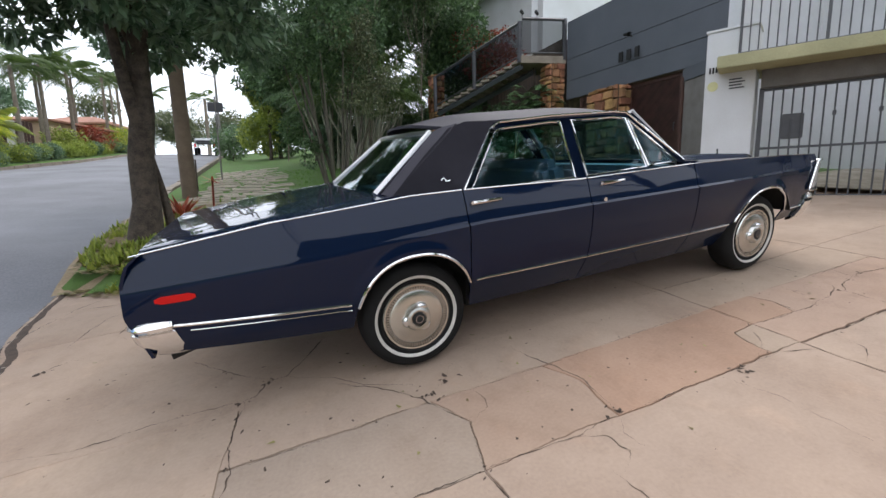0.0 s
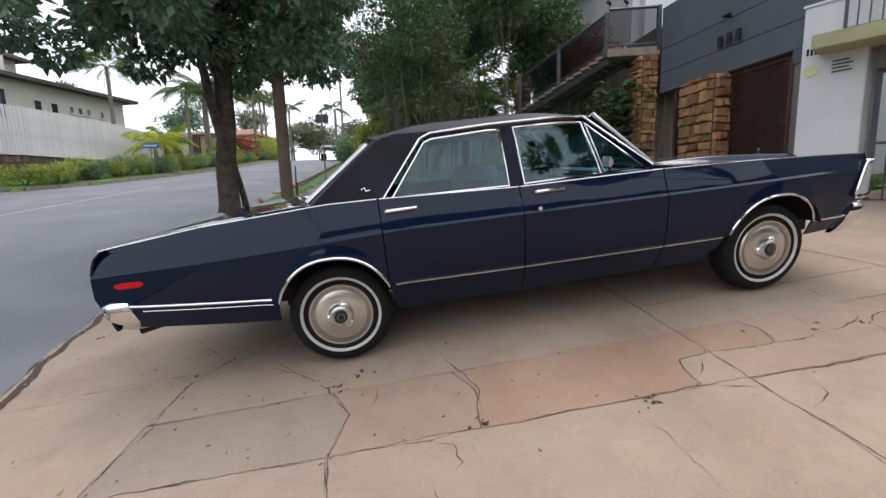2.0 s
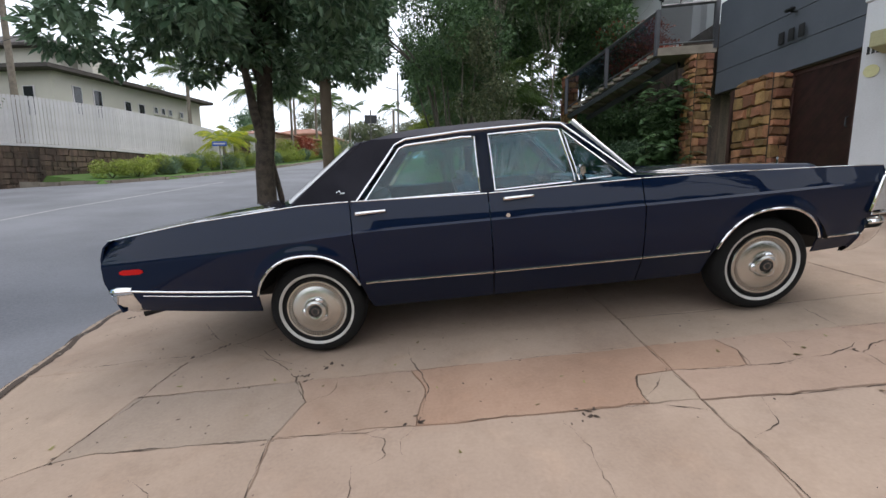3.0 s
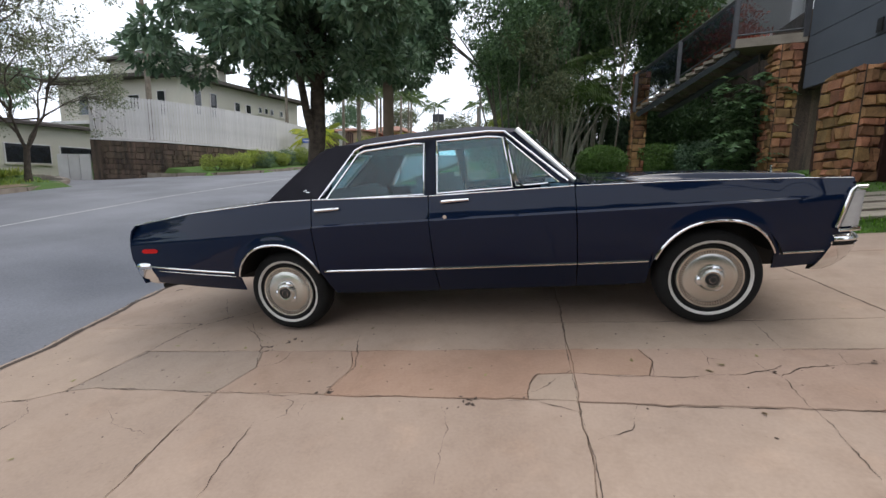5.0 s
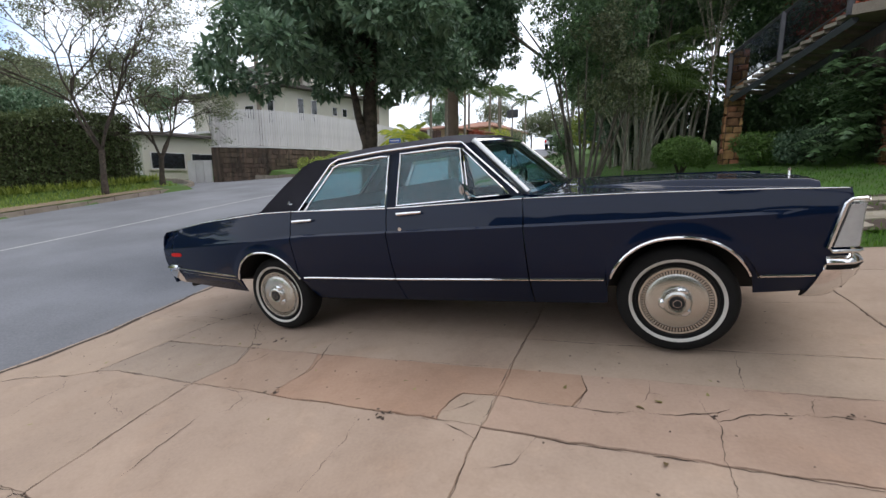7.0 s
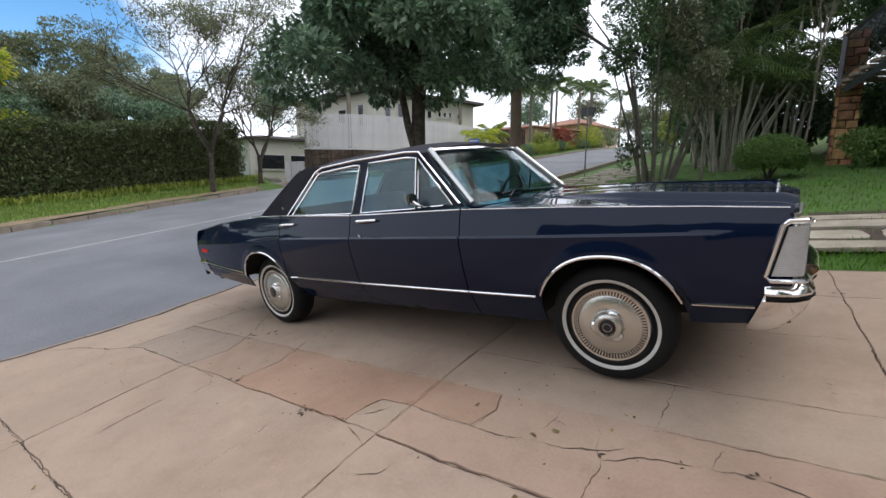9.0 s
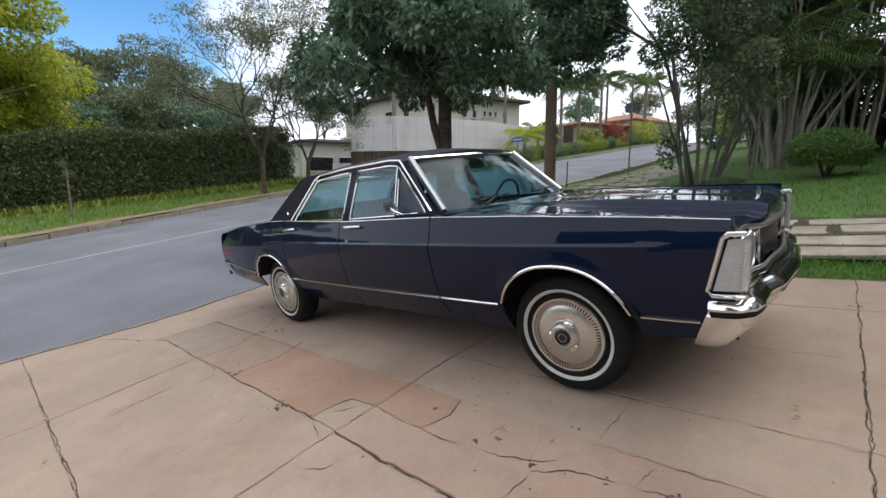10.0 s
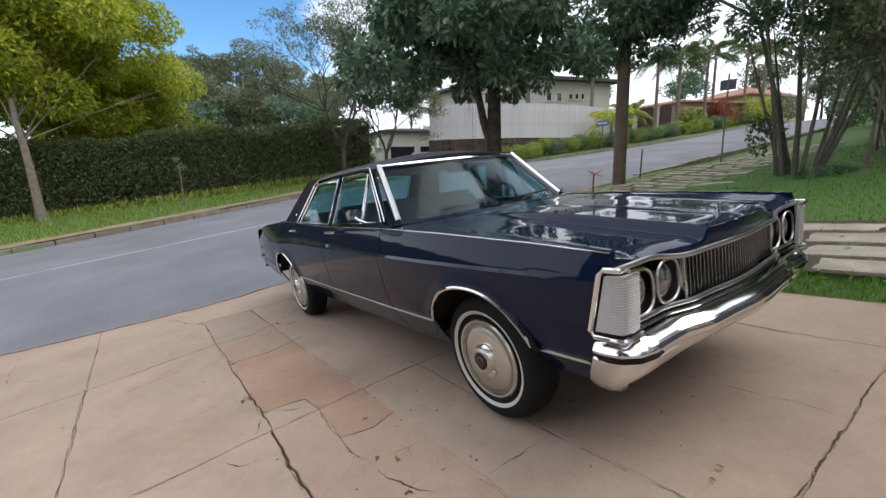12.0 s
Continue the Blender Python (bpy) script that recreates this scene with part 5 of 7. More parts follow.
# ---- plants ----
def leaf_cloud(centres, radii, count, size, rng, flat=0.6, long=2.2, droop=0.3):
    """Folded leaves scattered through blobs; returns verts and faces. Each leaf is two triangles."""
    c = np.asarray(centres, float)
    r = np.asarray(radii, float)
    pick = rng.choice(len(c), count, p=(r ** 2) / (r ** 2).sum())
    d = rng.normal(size=(count, 3))
    d /= np.linalg.norm(d, axis=1)[:, None]
    rad = r[pick] * rng.uniform(0.35, 1.0, count) ** 0.5
    p = c[pick] + d * rad[:, None] * np.array([1, 1, flat])
    ax = d * 0.7 + rng.normal(size=(count, 3)) * 0.7
    ax[:, 2] -= droop
    ax /= np.linalg.norm(ax, axis=1)[:, None]
    up = rng.normal(size=(count, 3)) * 0.5
    up[:, 2] += 1
    s = np.cross(ax, up)
    s /= np.linalg.norm(s, axis=1)[:, None] + 1e-9
    nn = np.cross(s, ax)
    L = size * rng.uniform(0.6, 1.25, count)[:, None]
    w = L / long
    v = np.stack([p, p + ax * L * 0.5 + s * w * 0.5 + nn * w * 0.15, p + ax * L, p + ax * L * 0.5 - s * w * 0.5 + nn * w * 0.15], 1).reshape(-1, 3)
    i = np.arange(count) * 4
    f = np.concatenate([np.stack([i, i + 1, i + 2], 1), np.stack([i, i + 2, i + 3], 1)])
    return v, f

def limbs(base, top, r0, rng, tips, lean=0.0, fork=0.45, levels=2):
    """A tapered trunk that forks into limbs which reach the tips."""
    bm = bmesh.new()
    b, t = Vector(base), Vector(top)
    pts = [b + (t - b) * k / 6 + Vector((rng.normal() * 0.03, rng.normal() * 0.03, 0)) * (1 if 0 < k < 6 else 0) for k in range(7)]
    rad = [r0 * (1.35 if k == 0 else 1.0 - 0.45 * k / 6) for k in range(7)]
    tube(pts, rad, 10, bm)
    for q in tips:
        q = Vector(q)
        s = pts[rng.integers(4, 7)]
        mid = s + (q - s) * 0.5 + Vector((rng.normal() * 0.15, rng.normal() * 0.15, 0.15))
        r = r0 * rng.uniform(0.15, 0.28)
        tube([s, s + (mid - s) * 0.5, mid, q], [r, r * 0.8, r * 0.55, r * 0.2], 6, bm)
        for _ in range(levels):
            e = q + Vector(rng.normal(size=3)) * 0.5
            tube([mid, mid + (e - mid) * 0.5 + Vector((0, 0, 0.05)), e], [r * 0.4, r * 0.25, r * 0.08], 5, bm)
    return bm

def tree(name, x, y, top, r0, crown, count, size, leaf, bark, label, seed, blobs=26, blob_r=0.8, base_z=None, flat=0.75, group="", shell=0.55, skirt=()):
    """A broadleaf tree. top: fork height over the ground; crown: centre (dx, dy, height) and its three half-axes."""
    rng = np.random.default_rng(seed)
    z0 = ground(x, y) if base_z is None else base_z
    ob = thing(name, Matrix.Translation((x, y, z0)), label, "tree", group)
    cc, ch = Vector(crown[0]), crown[1]
    cs, rs = [], []
    for _ in range(blobs):
        d = rng.normal(size=3)
        d /= np.linalg.norm(d)
        k = rng.uniform(shell, 1.0)
        cs.append((cc.x + d[0] * ch[0] * k, cc.y + d[1] * ch[1] * k, cc.z + d[2] * ch[2] * k))
        rs.append(blob_r * rng.uniform(0.6, 1.2))
    for k in range(skirt[0] if skirt else 0):   # low hanging sprays round the crown's foot
        a, q = 2.399 * k, math.sqrt(rng.uniform(0.12, 1.0))
        cs.append((cc.x + math.cos(a) * ch[0] * q * 1.05, cc.y + math.sin(a) * ch[1] * q * 1.05, rng.uniform(skirt[1], skirt[2])))
        rs.append(blob_r * rng.uniform(0.5, 0.95))
    tips = [cs[i] for i in rng.choice(blobs, min(blobs, 12), replace=False)]
    part("trunk", limbs((0, 0, -0.15), top, r0, rng, tips), bark, ob, smooth=60)
    v, f = leaf_cloud(cs, rs, count, size, rng, flat)
    raw("crown", v, f, leaf, ob)
    return ob

def shrub(name, x, y, rx, ry, h, count, size, leaf, label, seed, z=None, group="", category="shrub", lumps=9):
    rng = np.random.default_rng(seed)
    z0 = ground(x, y) if z is None else z
    ob = thing(name, Matrix.Translation((x, y, z0 - 0.03)), label, category, group)
    cs, rs = [], []
    for _ in range(lumps):
        a, k = rng.uniform(0, 6.28), rng.uniform(0.1, 0.75)
        cs.append((math.cos(a) * rx * k, math.sin(a) * ry * k, h * rng.uniform(0.3, 0.72)))
        rs.append(min(rx, ry, h) * rng.uniform(0.45, 0.65))
    bm = bmesh.new()
    for c in cs[:6]:
        tube([(0, 0, 0), (c[0] * 0.4, c[1] * 0.4, c[2] * 0.6), c], [0.02, 0.012, 0.004], 5, bm)
    part("stem", bm, BARK, ob)
    v, f = leaf_cloud(cs, rs, count, size, rng, 0.85)
    v[:, 2] = np.maximum(v[:, 2], 0.02)
    raw("foliage", v, f, leaf, ob)
    return ob

def frond(bm, base, direct, length, rise, leaflets, width, droop=0.9):
    """A feather-shaped palm frond added to bm."""
    b, d = Vector(base), Vector(direct).normalized()
    side = d.cross(Vector((0, 0, 1))).normalized()
    pts = []
    for k in range(9):
        u = k / 8
        pts.append(b + d * length * u * (1 - 0.12 * u) + Vector((0, 0, rise * length * (u - droop * u * u * 1.25))))
    tube(pts, [0.016 - 0.0015 * k for k in range(9)], 4, bm)
    for k in range(leaflets):
        u = 0.15 + 0.85 * k / leaflets
        i = min(7, int(u * 8))
        p = pts[i].lerp(pts[i + 1], u * 8 - i)
        t = (pts[i + 1] - pts[i]).normalized()
        L = width * math.sin(math.pi * (0.12 + 0.85 * u))
        for s in (1, -1):
            q = p + (side * s * 0.85 + t * 0.55).normalized() * L + Vector((0, 0, -0.55 * L))
            a = bm.verts.new(p - t * 0.014)
            c = bm.verts.new(p + t * 0.014)
            m_ = bm.verts.new(p.lerp(q, 0.55) + t * 0.018 + Vector((0, 0, 0.06 * L)))
            e = bm.verts.new(q)
            bm.faces.new((a, m_, c)) if s > 0 else bm.faces.new((c, m_, a))
            bm.faces.new((a, e, m_)) if s > 0 else bm.faces.new((m_, e, a))

def palm(name, x, y, height, r, fronds, flen, label, seed, leaf=None, z=None, trunk=None, group="palms along the street", lean=(0, 0)):
    rng = np.random.default_rng(seed)
    z0 = ground(x, y) if z is None else z
    ob = thing(name, Matrix.Translation((x, y, z0 - 0.05)), label, "palm", group)
    part("trunk", tube([(lean[0] * u * u, lean[1] * u * u, height * u) for u in [k / 8 for k in range(9)]], [r * (1.3 - 0.4 * k / 8) for k in range(9)], 10), trunk or PALEBARK, ob, smooth=60)
    bm = bmesh.new()
    for k in range(fronds):
        a = 2 * math.pi * k / fronds + rng.uniform(-0.2, 0.2)
        frond(bm, (lean[0], lean[1], height - 0.05), (math.cos(a), math.sin(a), 0), flen * rng.uniform(0.8, 1.1), (e := rng.uniform(0.15, 1.15)), 30, flen * 0.26, rng.uniform(0.55, 0.95) / (1.25 * e))
    part("fronds", bm, leaf or LEAF_PALM, ob)
    return ob

CLOSINGWALL = mat("dark_closing_wall", (0.055, 0.075, 0.050), 0.9, 0, (0.03, 0.042, 0.028), 0.8, 0.8, 30, 0.4)
# ---- walls, gate, garage and stairs beside the apron ----
def wall_run(name, pts, z0, z1, thick, material, label, category="wall", parent=None):
    """An upright wall along pts of (x, y); thick to its left (minus: right)."""
    bm = bmesh.new()
    for (xa, ya), (xb, yb) in zip(pts, pts[1:]):
        d = Vector((xb - xa, yb - ya, 0)).normalized()
        n = Vector((-d.y, d.x, 0)) * thick
        q = [Vector((xa, ya, 0)), Vector((xb, yb, 0)), Vector((xb, yb, 0)) + n, Vector((xa, ya, 0)) + n]
        lo = [bm.verts.new((p.x, p.y, z0)) for p in q]
        hi = [bm.verts.new((p.x, p.y, z1)) for p in q]
        for i in range(4):
            bm.faces.new((lo[i], lo[(i + 1) % 4], hi[(i + 1) % 4], hi[i]))
        bm.faces.new(hi)
        bm.faces.new(lo[::-1])
    bmesh.ops.recalc_face_normals(bm, faces=bm.faces[:])
    if parent:
        return part(name, bm, material, parent)
    return tagged(part(name, bm, material), label, category, kind="structure")


def stone_face(parent, m, width, height, seed, material, size=0.28, depth=0.10, name="stone"):
    """Rough stones in uneven courses, each a piece; in the axes of m: x along the face, z up, -y outwards."""
    rng = random.Random(seed)
    z = 0.0
    while z < height - 0.02:
        h = min(height - z, size * rng.uniform(0.65, 1.3))
        x = 0.0
        while x < width - 0.01:
            w = min(width - x, size * rng.uniform(0.7, 1.9))
            if width - x - w < 0.06:
                w = width - x
            d = depth * rng.uniform(0.6, 1.15)
            bm = bmesh.new()
            g = 0.010
            j = lambda s=0.028: rng.uniform(-s, s)
            lo = [bm.verts.new((px, 0, pz)) for px, pz in ((x + g, z + g), (x + w - g, z + g), (x + w - g, z + h - g), (x + g, z + h - g))]
            hi = [bm.verts.new((px + j(), -d + j(0.02), pz + j())) for px, pz in ((x + g * 2.4, z + g * 2.4), (x + w - g * 2.4, z + g * 2.4), (x + w - g * 2.4, z + h - g * 2.4), (x + g * 2.4, z + h - g * 2.4))]
            for i in range(4):
                bm.faces.new((lo[i], lo[(i + 1) % 4], hi[(i + 1) % 4], hi[i]))
            bm.faces.new(hi)
            bmesh.ops.recalc_face_normals(bm, faces=bm.faces[:])
            bm.transform(m)
            part(name, bm, material, parent)
            x += w
        z += h


def facing(xa, ya, xb, yb, z):
    """Axes of a face from a to b seen from its right-hand side: x along it, -y outwards."""
    d = Vector((xb - xa, yb - ya, 0)).normalized()
    m = Matrix.Identity(4)
    m.col[0][:3], m.col[1][:3], m.col[2][:3], m.col[3][:3] = d, Vector((-d.y, d.x, 0)), (0, 0, 1), (xa, ya, z)
    return m


char = thing("wall_charcoal", None, "charcoal plastered wall with two thin grooves above the garage", "wall", kind="structure")
for z0, z1 in ((3.47, 3.975), (3.99, 4.575), (4.59, 5.62)):
    wall_run("wall_panel", [(7.92, 3.55), (7.78, 8.48), (11.5, 8.7)], z0, z1, -0.22, DARKWALL, "", parent=char)
wall_run("wall_core", [(7.95, 3.55), (7.82, 8.44), (11.5, 8.68)], 3.44, 5.55, -0.15, SOIL, "", parent=char)
for k, y in enumerate((6.42, 6.17, 5.92)):
    t = thing("house_number_bar", Matrix.Translation((7.815 - 0.02, y, 4.02)), "dark raised bar in place of a house number", "sign", "house number bars")
    part("bar", box(-0.025, -0.07, 0, 0.0, 0.07, 0.24, 0.008), BLACK, t)
lamp = thing("wall_lamp", Matrix.Translation((7.80, 6.15, 4.52)), "small dark wall lamp over the number", "lamp")
part("arm", box(-0.10, -0.02, 0.03, 0.04, 0.02, 0.06, 0.005), BLACK, lamp)
part("shade", box(-0.16, -0.10, 0.05, -0.06, 0.10, 0.10, 0.015), BLACK, lamp)


def clip_band(w, h, a, b):
    """The part of a w by h rectangle where a < x - z < b, as points."""
    poly = [(0, 0), (w, 0), (w, h), (0, h)]
    for lim, sign in ((a, 1), (b, -1)):
        out = []
        for p, q in zip(poly, poly[1:] + poly[:1]):
            fp, fq = sign * (p[0] - p[1] - lim), sign * (q[0] - q[1] - lim)
            if fp >= 0:
                out.append(p)
            if fp * fq < 0:
                t = fp / (fp - fq)
                out.append((p[0] + (q[0] - p[0]) * t, p[1] + (q[1] - p[1]) * t))
        poly = out
        if len(poly) < 3:
            return []
    return poly


def board_door(name, xa, ya, xb, yb, z0, z1, label, step=0.13):
    """A door of slanting boards in a plain frame, each board a piece."""
    m = facing(xa, ya, xb, yb, z0)
    ob = thing(name, m, label, "door", "garage doors", "structure")
    w, h = math.hypot(xb - xa, yb - ya), z1 - z0
    part("backing", box(0, 0.02, 0, w, 0.06, h), DARKWOOD, ob)
    for x0, x1, za, zb in ((0, 0.09, 0, h), (w - 0.09, w, 0, h), (0.09, w - 0.09, h - 0.10, h), (0.09, w - 0.09, 0, 0.10)):
        part("door_frame", box(x0, -0.03, za, x1, 0.02, zb, 0.004), DARKWOOD, ob)
    a = -h
    while a < w:
        pts = clip_band(w - 0.18, h - 0.20, a + 0.010, a + step - 0.010)
        if pts:
            bm = bmesh.new()
            f = bm.faces.new([bm.verts.new((x + 0.09, -0.012, z + 0.10)) for x, z in pts])
            bmesh.ops.solidify(bm, geom=[f], thickness=-0.03)
            bmesh.ops.recalc_face_normals(bm, faces=bm.faces[:])
            part("board", bm, DARKWOOD, ob)
        a += step
    part("door_handle", tube([(w - 0.16, -0.03, h * 0.45), (w - 0.16, -0.07, h * 0.46), (w - 0.16, -0.07, h * 0.52), (w - 0.16, -0.03, h * 0.53)], 0.012, 6), IRON, ob)
    return ob


board_door("garage_door", 7.98, 6.28, 8.02, 4.78, 1.15, 3.46, "dark reddish wooden garage door of slanting boards, closed")
board_door("side_door", 7.90, 8.0, 7.92, 7.30, 1.35, 3.46, "narrow dark wooden door beside the stone pier, closed")
grey = thing("grey_panel", facing(7.93, 4.74, 7.50, 3.42, 0.85), "weathered grey board panel between garage and pillar", "panel", kind="structure")
part("panel", box(0, 0, 0, 1.38, 0.05, 2.35, 0.006), GREYBOARD, grey)
part("panel_frame", box(0, -0.03, 0, 0.06, 0.0, 2.45, 0.004), DARKWOOD, grey)
part("lintel", box(0, -0.02, 2.35, 1.38, 0.08, 2.62, 0.006), DARKWALL, grey)
meter = thing("meter_box", facing(7.58, 3.66, 7.50, 3.42, 1.75), "small dark meter box and pipe on the panel", "meter box")
part("case", box(0.02, -0.14, 0, 0.20, -0.035, 0.16, 0.01), IRON, meter)
part("case", box(0.04, -0.12, 0.2, 0.17, -0.035, 0.34, 0.01), IRON, meter)
part("pipe", tube([(0.1, -0.06, -0.5), (0.1, -0.06, 0.0)], 0.018, 8), IRON, meter)

pier = thing("wall_stone_pier", None, "golden rough stone pier beside the garage door", "wall", kind="structure")
part("core", box(7.58, 6.26, 1.0, 7.95, 7.30, 3.44), SOIL, pier)
stone_face(pier, facing(7.585, 7.30, 7.585, 6.26, 1.15), 1.04, 2.30, 4, STONE, 0.21, 0.09)
stone_face(pier, facing(7.585, 6.255, 7.95, 6.255, 1.15), 0.36, 2.30, 5, STONE, 0.21, 0.09)
pier2 = thing("wall_stair_pier", None, "rough orange stone pier under the landing", "wall", kind="structure")
part("core", box(7.30, 8.55, 1.2, 7.72, 9.05, 4.48), SOIL, pier2)
stone_face(pier2, facing(7.30, 9.05, 7.30, 8.55, 1.2), 0.50, 3.28, 6, STONE, 0.17, 0.07)
stone_face(pier2, facing(7.30, 8.545, 7.72, 8.545, 1.2), 0.42, 3.28, 7, STONE, 0.17, 0.07)
stair_pier = thing("wall_garden_pier", Matrix.Identity(4), "slender stone pier at the foot of the stairs", "wall", kind="structure")
part("core", box(5.02, 12.05, 1.2, 5.42, 12.5, 4.75), SOIL, stair_pier)
stone_face(stair_pier, facing(5.02, 12.5, 5.02, 12.05, 1.3), 0.45, 3.5, 8, STONE, 0.20, 0.05)
stone_face(stair_pier, facing(5.02, 12.045, 5.42, 12.045, 1.3), 0.40, 3.5, 9, STONE, 0.20, 0.05)

# landing and flight of open steps
MESHRAIL = glass_mat("dark_mesh_infill", (0.30, 0.31, 0.31), 0.25, 0.04)
stairs = thing("garden_stairs", None, "open concrete steps with dark railing climbing beside the wall", "stairs", kind="structure")
bm = bmesh.new()
top = [(6.45, 8.85), (7.76, 8.50), (8.05, 9.9), (6.85, 10.25)]
lo = [bm.verts.new((x, y, 4.50)) for x, y in top]
hi = [bm.verts.new((x, y, 4.70)) for x, y in top]
for i in range(4):
    bm.faces.new((lo[i], lo[(i + 1) % 4], hi[(i + 1) % 4], hi[i]))
bm.faces.new(hi)
bm.faces.new(lo[::-1])
bmesh.ops.recalc_face_normals(bm, faces=bm.faces[:])
part("landing", bm, KERBSTONE, stairs, "weathered pale concrete landing")
A, B = Vector((6.45, 8.95, 4.62)), Vector((4.95, 11.75, 3.62))
run = (B - A)
across = Vector((0.88, 0.47, 0)).normalized() * 1.15
for side in (0.12, 0.85):
    part("stringer", tube([A + across * side - Vector((0, 0, 0.16)), B + across * side - Vector((0, 0, 0.16))], 0.09, 4), DARKWALL, stairs)
for k in range(12):
    p = A + run * (k + 0.5) / 12
    d = run.normalized() * 0.15
    d.z = 0
    bm = bmesh.new()
    q = [p - d, p + d, p + d + across, p - d + across]
    lo = [bm.verts.new(v + Vector((0, 0, -0.07))) for v in q]
    hi = [bm.verts.new(v) for v in q]
    for i in range(4):
        bm.faces.new((lo[i], lo[(i + 1) % 4], hi[(i + 1) % 4], hi[i]))
    bm.faces.new(hi)
    bm.faces.new(lo[::-1])
    bmesh.ops.recalc_face_normals(bm, faces=bm.faces[:])
    part("tread", bm, KERBSTONE, stairs)
up = Vector((0, 0, 1))
rails = [(A, B), (Vector((6.48, 8.87, 4.70)), Vector((7.74, 8.53, 4.70)))]
for a, b in rails:
    part("handrail", tube([a + up * 1.0, b + up * 1.0], 0.045, 4), IRON, stairs)
    part("bottom_rail", tube([a + up * 0.08, b + up * 0.08], 0.025, 4), IRON, stairs)
    bm = bmesh.new()
    f = bm.faces.new([bm.verts.new(v) for v in (a + up * 0.1, b + up * 0.1, b + up * 0.97, a + up * 0.97)])
    bmesh.ops.solidify(bm, geom=[f], thickness=0.01)
    part("railing_infill", bm, MESHRAIL, stairs, "dark see-through railing panel")
for p in (A, A + run * 0.5, B, Vector((7.72, 8.54, 4.70))):
    part("post", box(p.x - 0.05, p.y - 0.05, p.z - 0.1, p.x + 0.05, p.y + 0.05, p.z + 1.03, 0.006), IRON, stairs)
for x, y in ((6.47, 8.86), (6.9, 8.75)):
    sp = thing("spot_light", Matrix.Translation((x, y, 5.735)), "small dark spot lamp on the railing post", "lamp", "spot lamps")
    part("stem", tube([(0, 0, 0), (0, 0, 0.08)], 0.012, 6), BLACK, sp)
    part("head", tube([(0.05, 0.02, 0.10), (-0.06, -0.03, 0.15)], [0.035, 0.05], 8), BLACK, sp)

# deep shade behind the stairs is put in as walls of dark stone
wall_run("wall_garden_side", [(11.6, 9.12), (8.05, 8.92)], 0.8, 5.3, -0.3, RETSTONE, "stone wall behind the landing, shade put into its dark colour")
wall_run("wall_garden_back", [(7.9, 8.9), (8.3, 15.5), (8.3, 30)], 0.8, 5.3, -0.3, RETSTONE, "garden wall behind the stairs, shade put into its dark colour")

# white gate pillar, canopy slab, balustrade, iron gate
NEARER = Matrix.Translation((-0.5, -2.45, 1.15)) @ Matrix.Scale(0.93, 4) @ Matrix.Translation((0.5, 2.45, -1.15))
pm = NEARER @ facing(6.76, 3.40, 7.10, 2.72, 0.80)
gp = thing("wall_gate_pillar", pm, "white plastered gate pillar with small plaques", "wall", kind="structure")
part("pillar_body", box(0, 0, 0, 0.76, 0.6, 2.86, 0.012), WHITEWASH, gp)
part("cap", box(-0.02, -0.02, 2.86, 0.78, 0.62, 2.90, 0.006), WHITEWASH, gp)
plq = thing("number_plaque", pm @ Matrix.Translation((0.06, -0.012, 2.16)), "small plaque with dark bars in place of a number", "sign")
for k in range(3):
    part("bar", box(0.05 * k, 0, 0, 0.05 * k + 0.03, 0.010, 0.10), BLACK, plq)
stk = thing("round_sticker", pm @ Matrix.Translation((0.13, -0.012, 1.93)), "faded yellow round sticker on the pillar", "sticker")
d_ = lathe([(0.0, 0.0), (0.085, 0.0), (0.085, 0.010), (0.0, 0.010)], 20)
part("disc", d_, mat("faded_yellow", (0.62, 0.60, 0.32), 0.6, 0, (0.5, 0.48, 0.25), 20), stk)
sgn = thing("notice_sign", pm @ Matrix.Translation((0.36, -0.010, 1.82)), "pale notice board with rows of unreadable grey bars", "sign")
part("board", box(0, 0, 0, 0.27, 0.008, 0.24, 0.002), WHITEWASH, sgn)
for k in range(4):
    part("text_bar", box(0.02, -0.004, 0.03 + 0.05 * k, 0.25 - 0.04 * (k % 2), 0.001, 0.055 + 0.05 * k), IRON, sgn)

gd = Vector((0.50, -0.87, 0)).normalized()
g0 = Vector((7.13, 2.66, 0))
gm = NEARER @ facing(g0.x, g0.y, g0.x + gd.x, g0.y + gd.y, 0)
canopy = thing("wall_canopy", NEARER @ facing(6.42, 2.95, 6.42 + gd.x, 2.95 + gd.y, 2.93), "mossy cream concrete canopy slab over the gate", "wall", kind="structure")
part("slab", box(0, 0, 0, 7.0, 1.5, 0.20, 0.012), OCHRESLAB, canopy)
part("beam", box(0.62, 0.62, -0.30, 7.0, 0.85, 0.0, 0.01), GREYBOARD, canopy)
bal = thing("balustrade", NEARER @ facing(6.60, 3.0, 6.60 + gd.x, 3.0 + gd.y, 3.13), "grey iron balustrade on the canopy", "railing", kind="structure")
for z in (0.06, 0.92):
    part("rail", tube([(0.25, 0.12, z), (6.8, 0.12, z)], 0.018, 6), IRON, bal)
for k in range(54):
    part("baluster", tube([(0.25 + 0.125 * k, 0.12, 0.0 if k % 9 == 0 else 0.06), (0.25 + 0.125 * k, 0.12, 0.92)], 0.022 if k % 9 == 0 else 0.010, 6), IRON, bal)
gate = thing("iron_gate", gm @ Matrix.Translation((0, 0.30, 0.80)), "tall grey wrought-iron bar gate, closed", "gate", kind="structure")
part("gate_post", box(0.0, -0.03, -0.10, 0.07, 0.03, 1.84, 0.004), IRON, gate)
for z in (-0.03, 0.80, 1.80):
    part("gate_rail", box(0.07, -0.018, z - 0.02, 6.5, 0.018, z + 0.02, 0.003), IRON, gate)
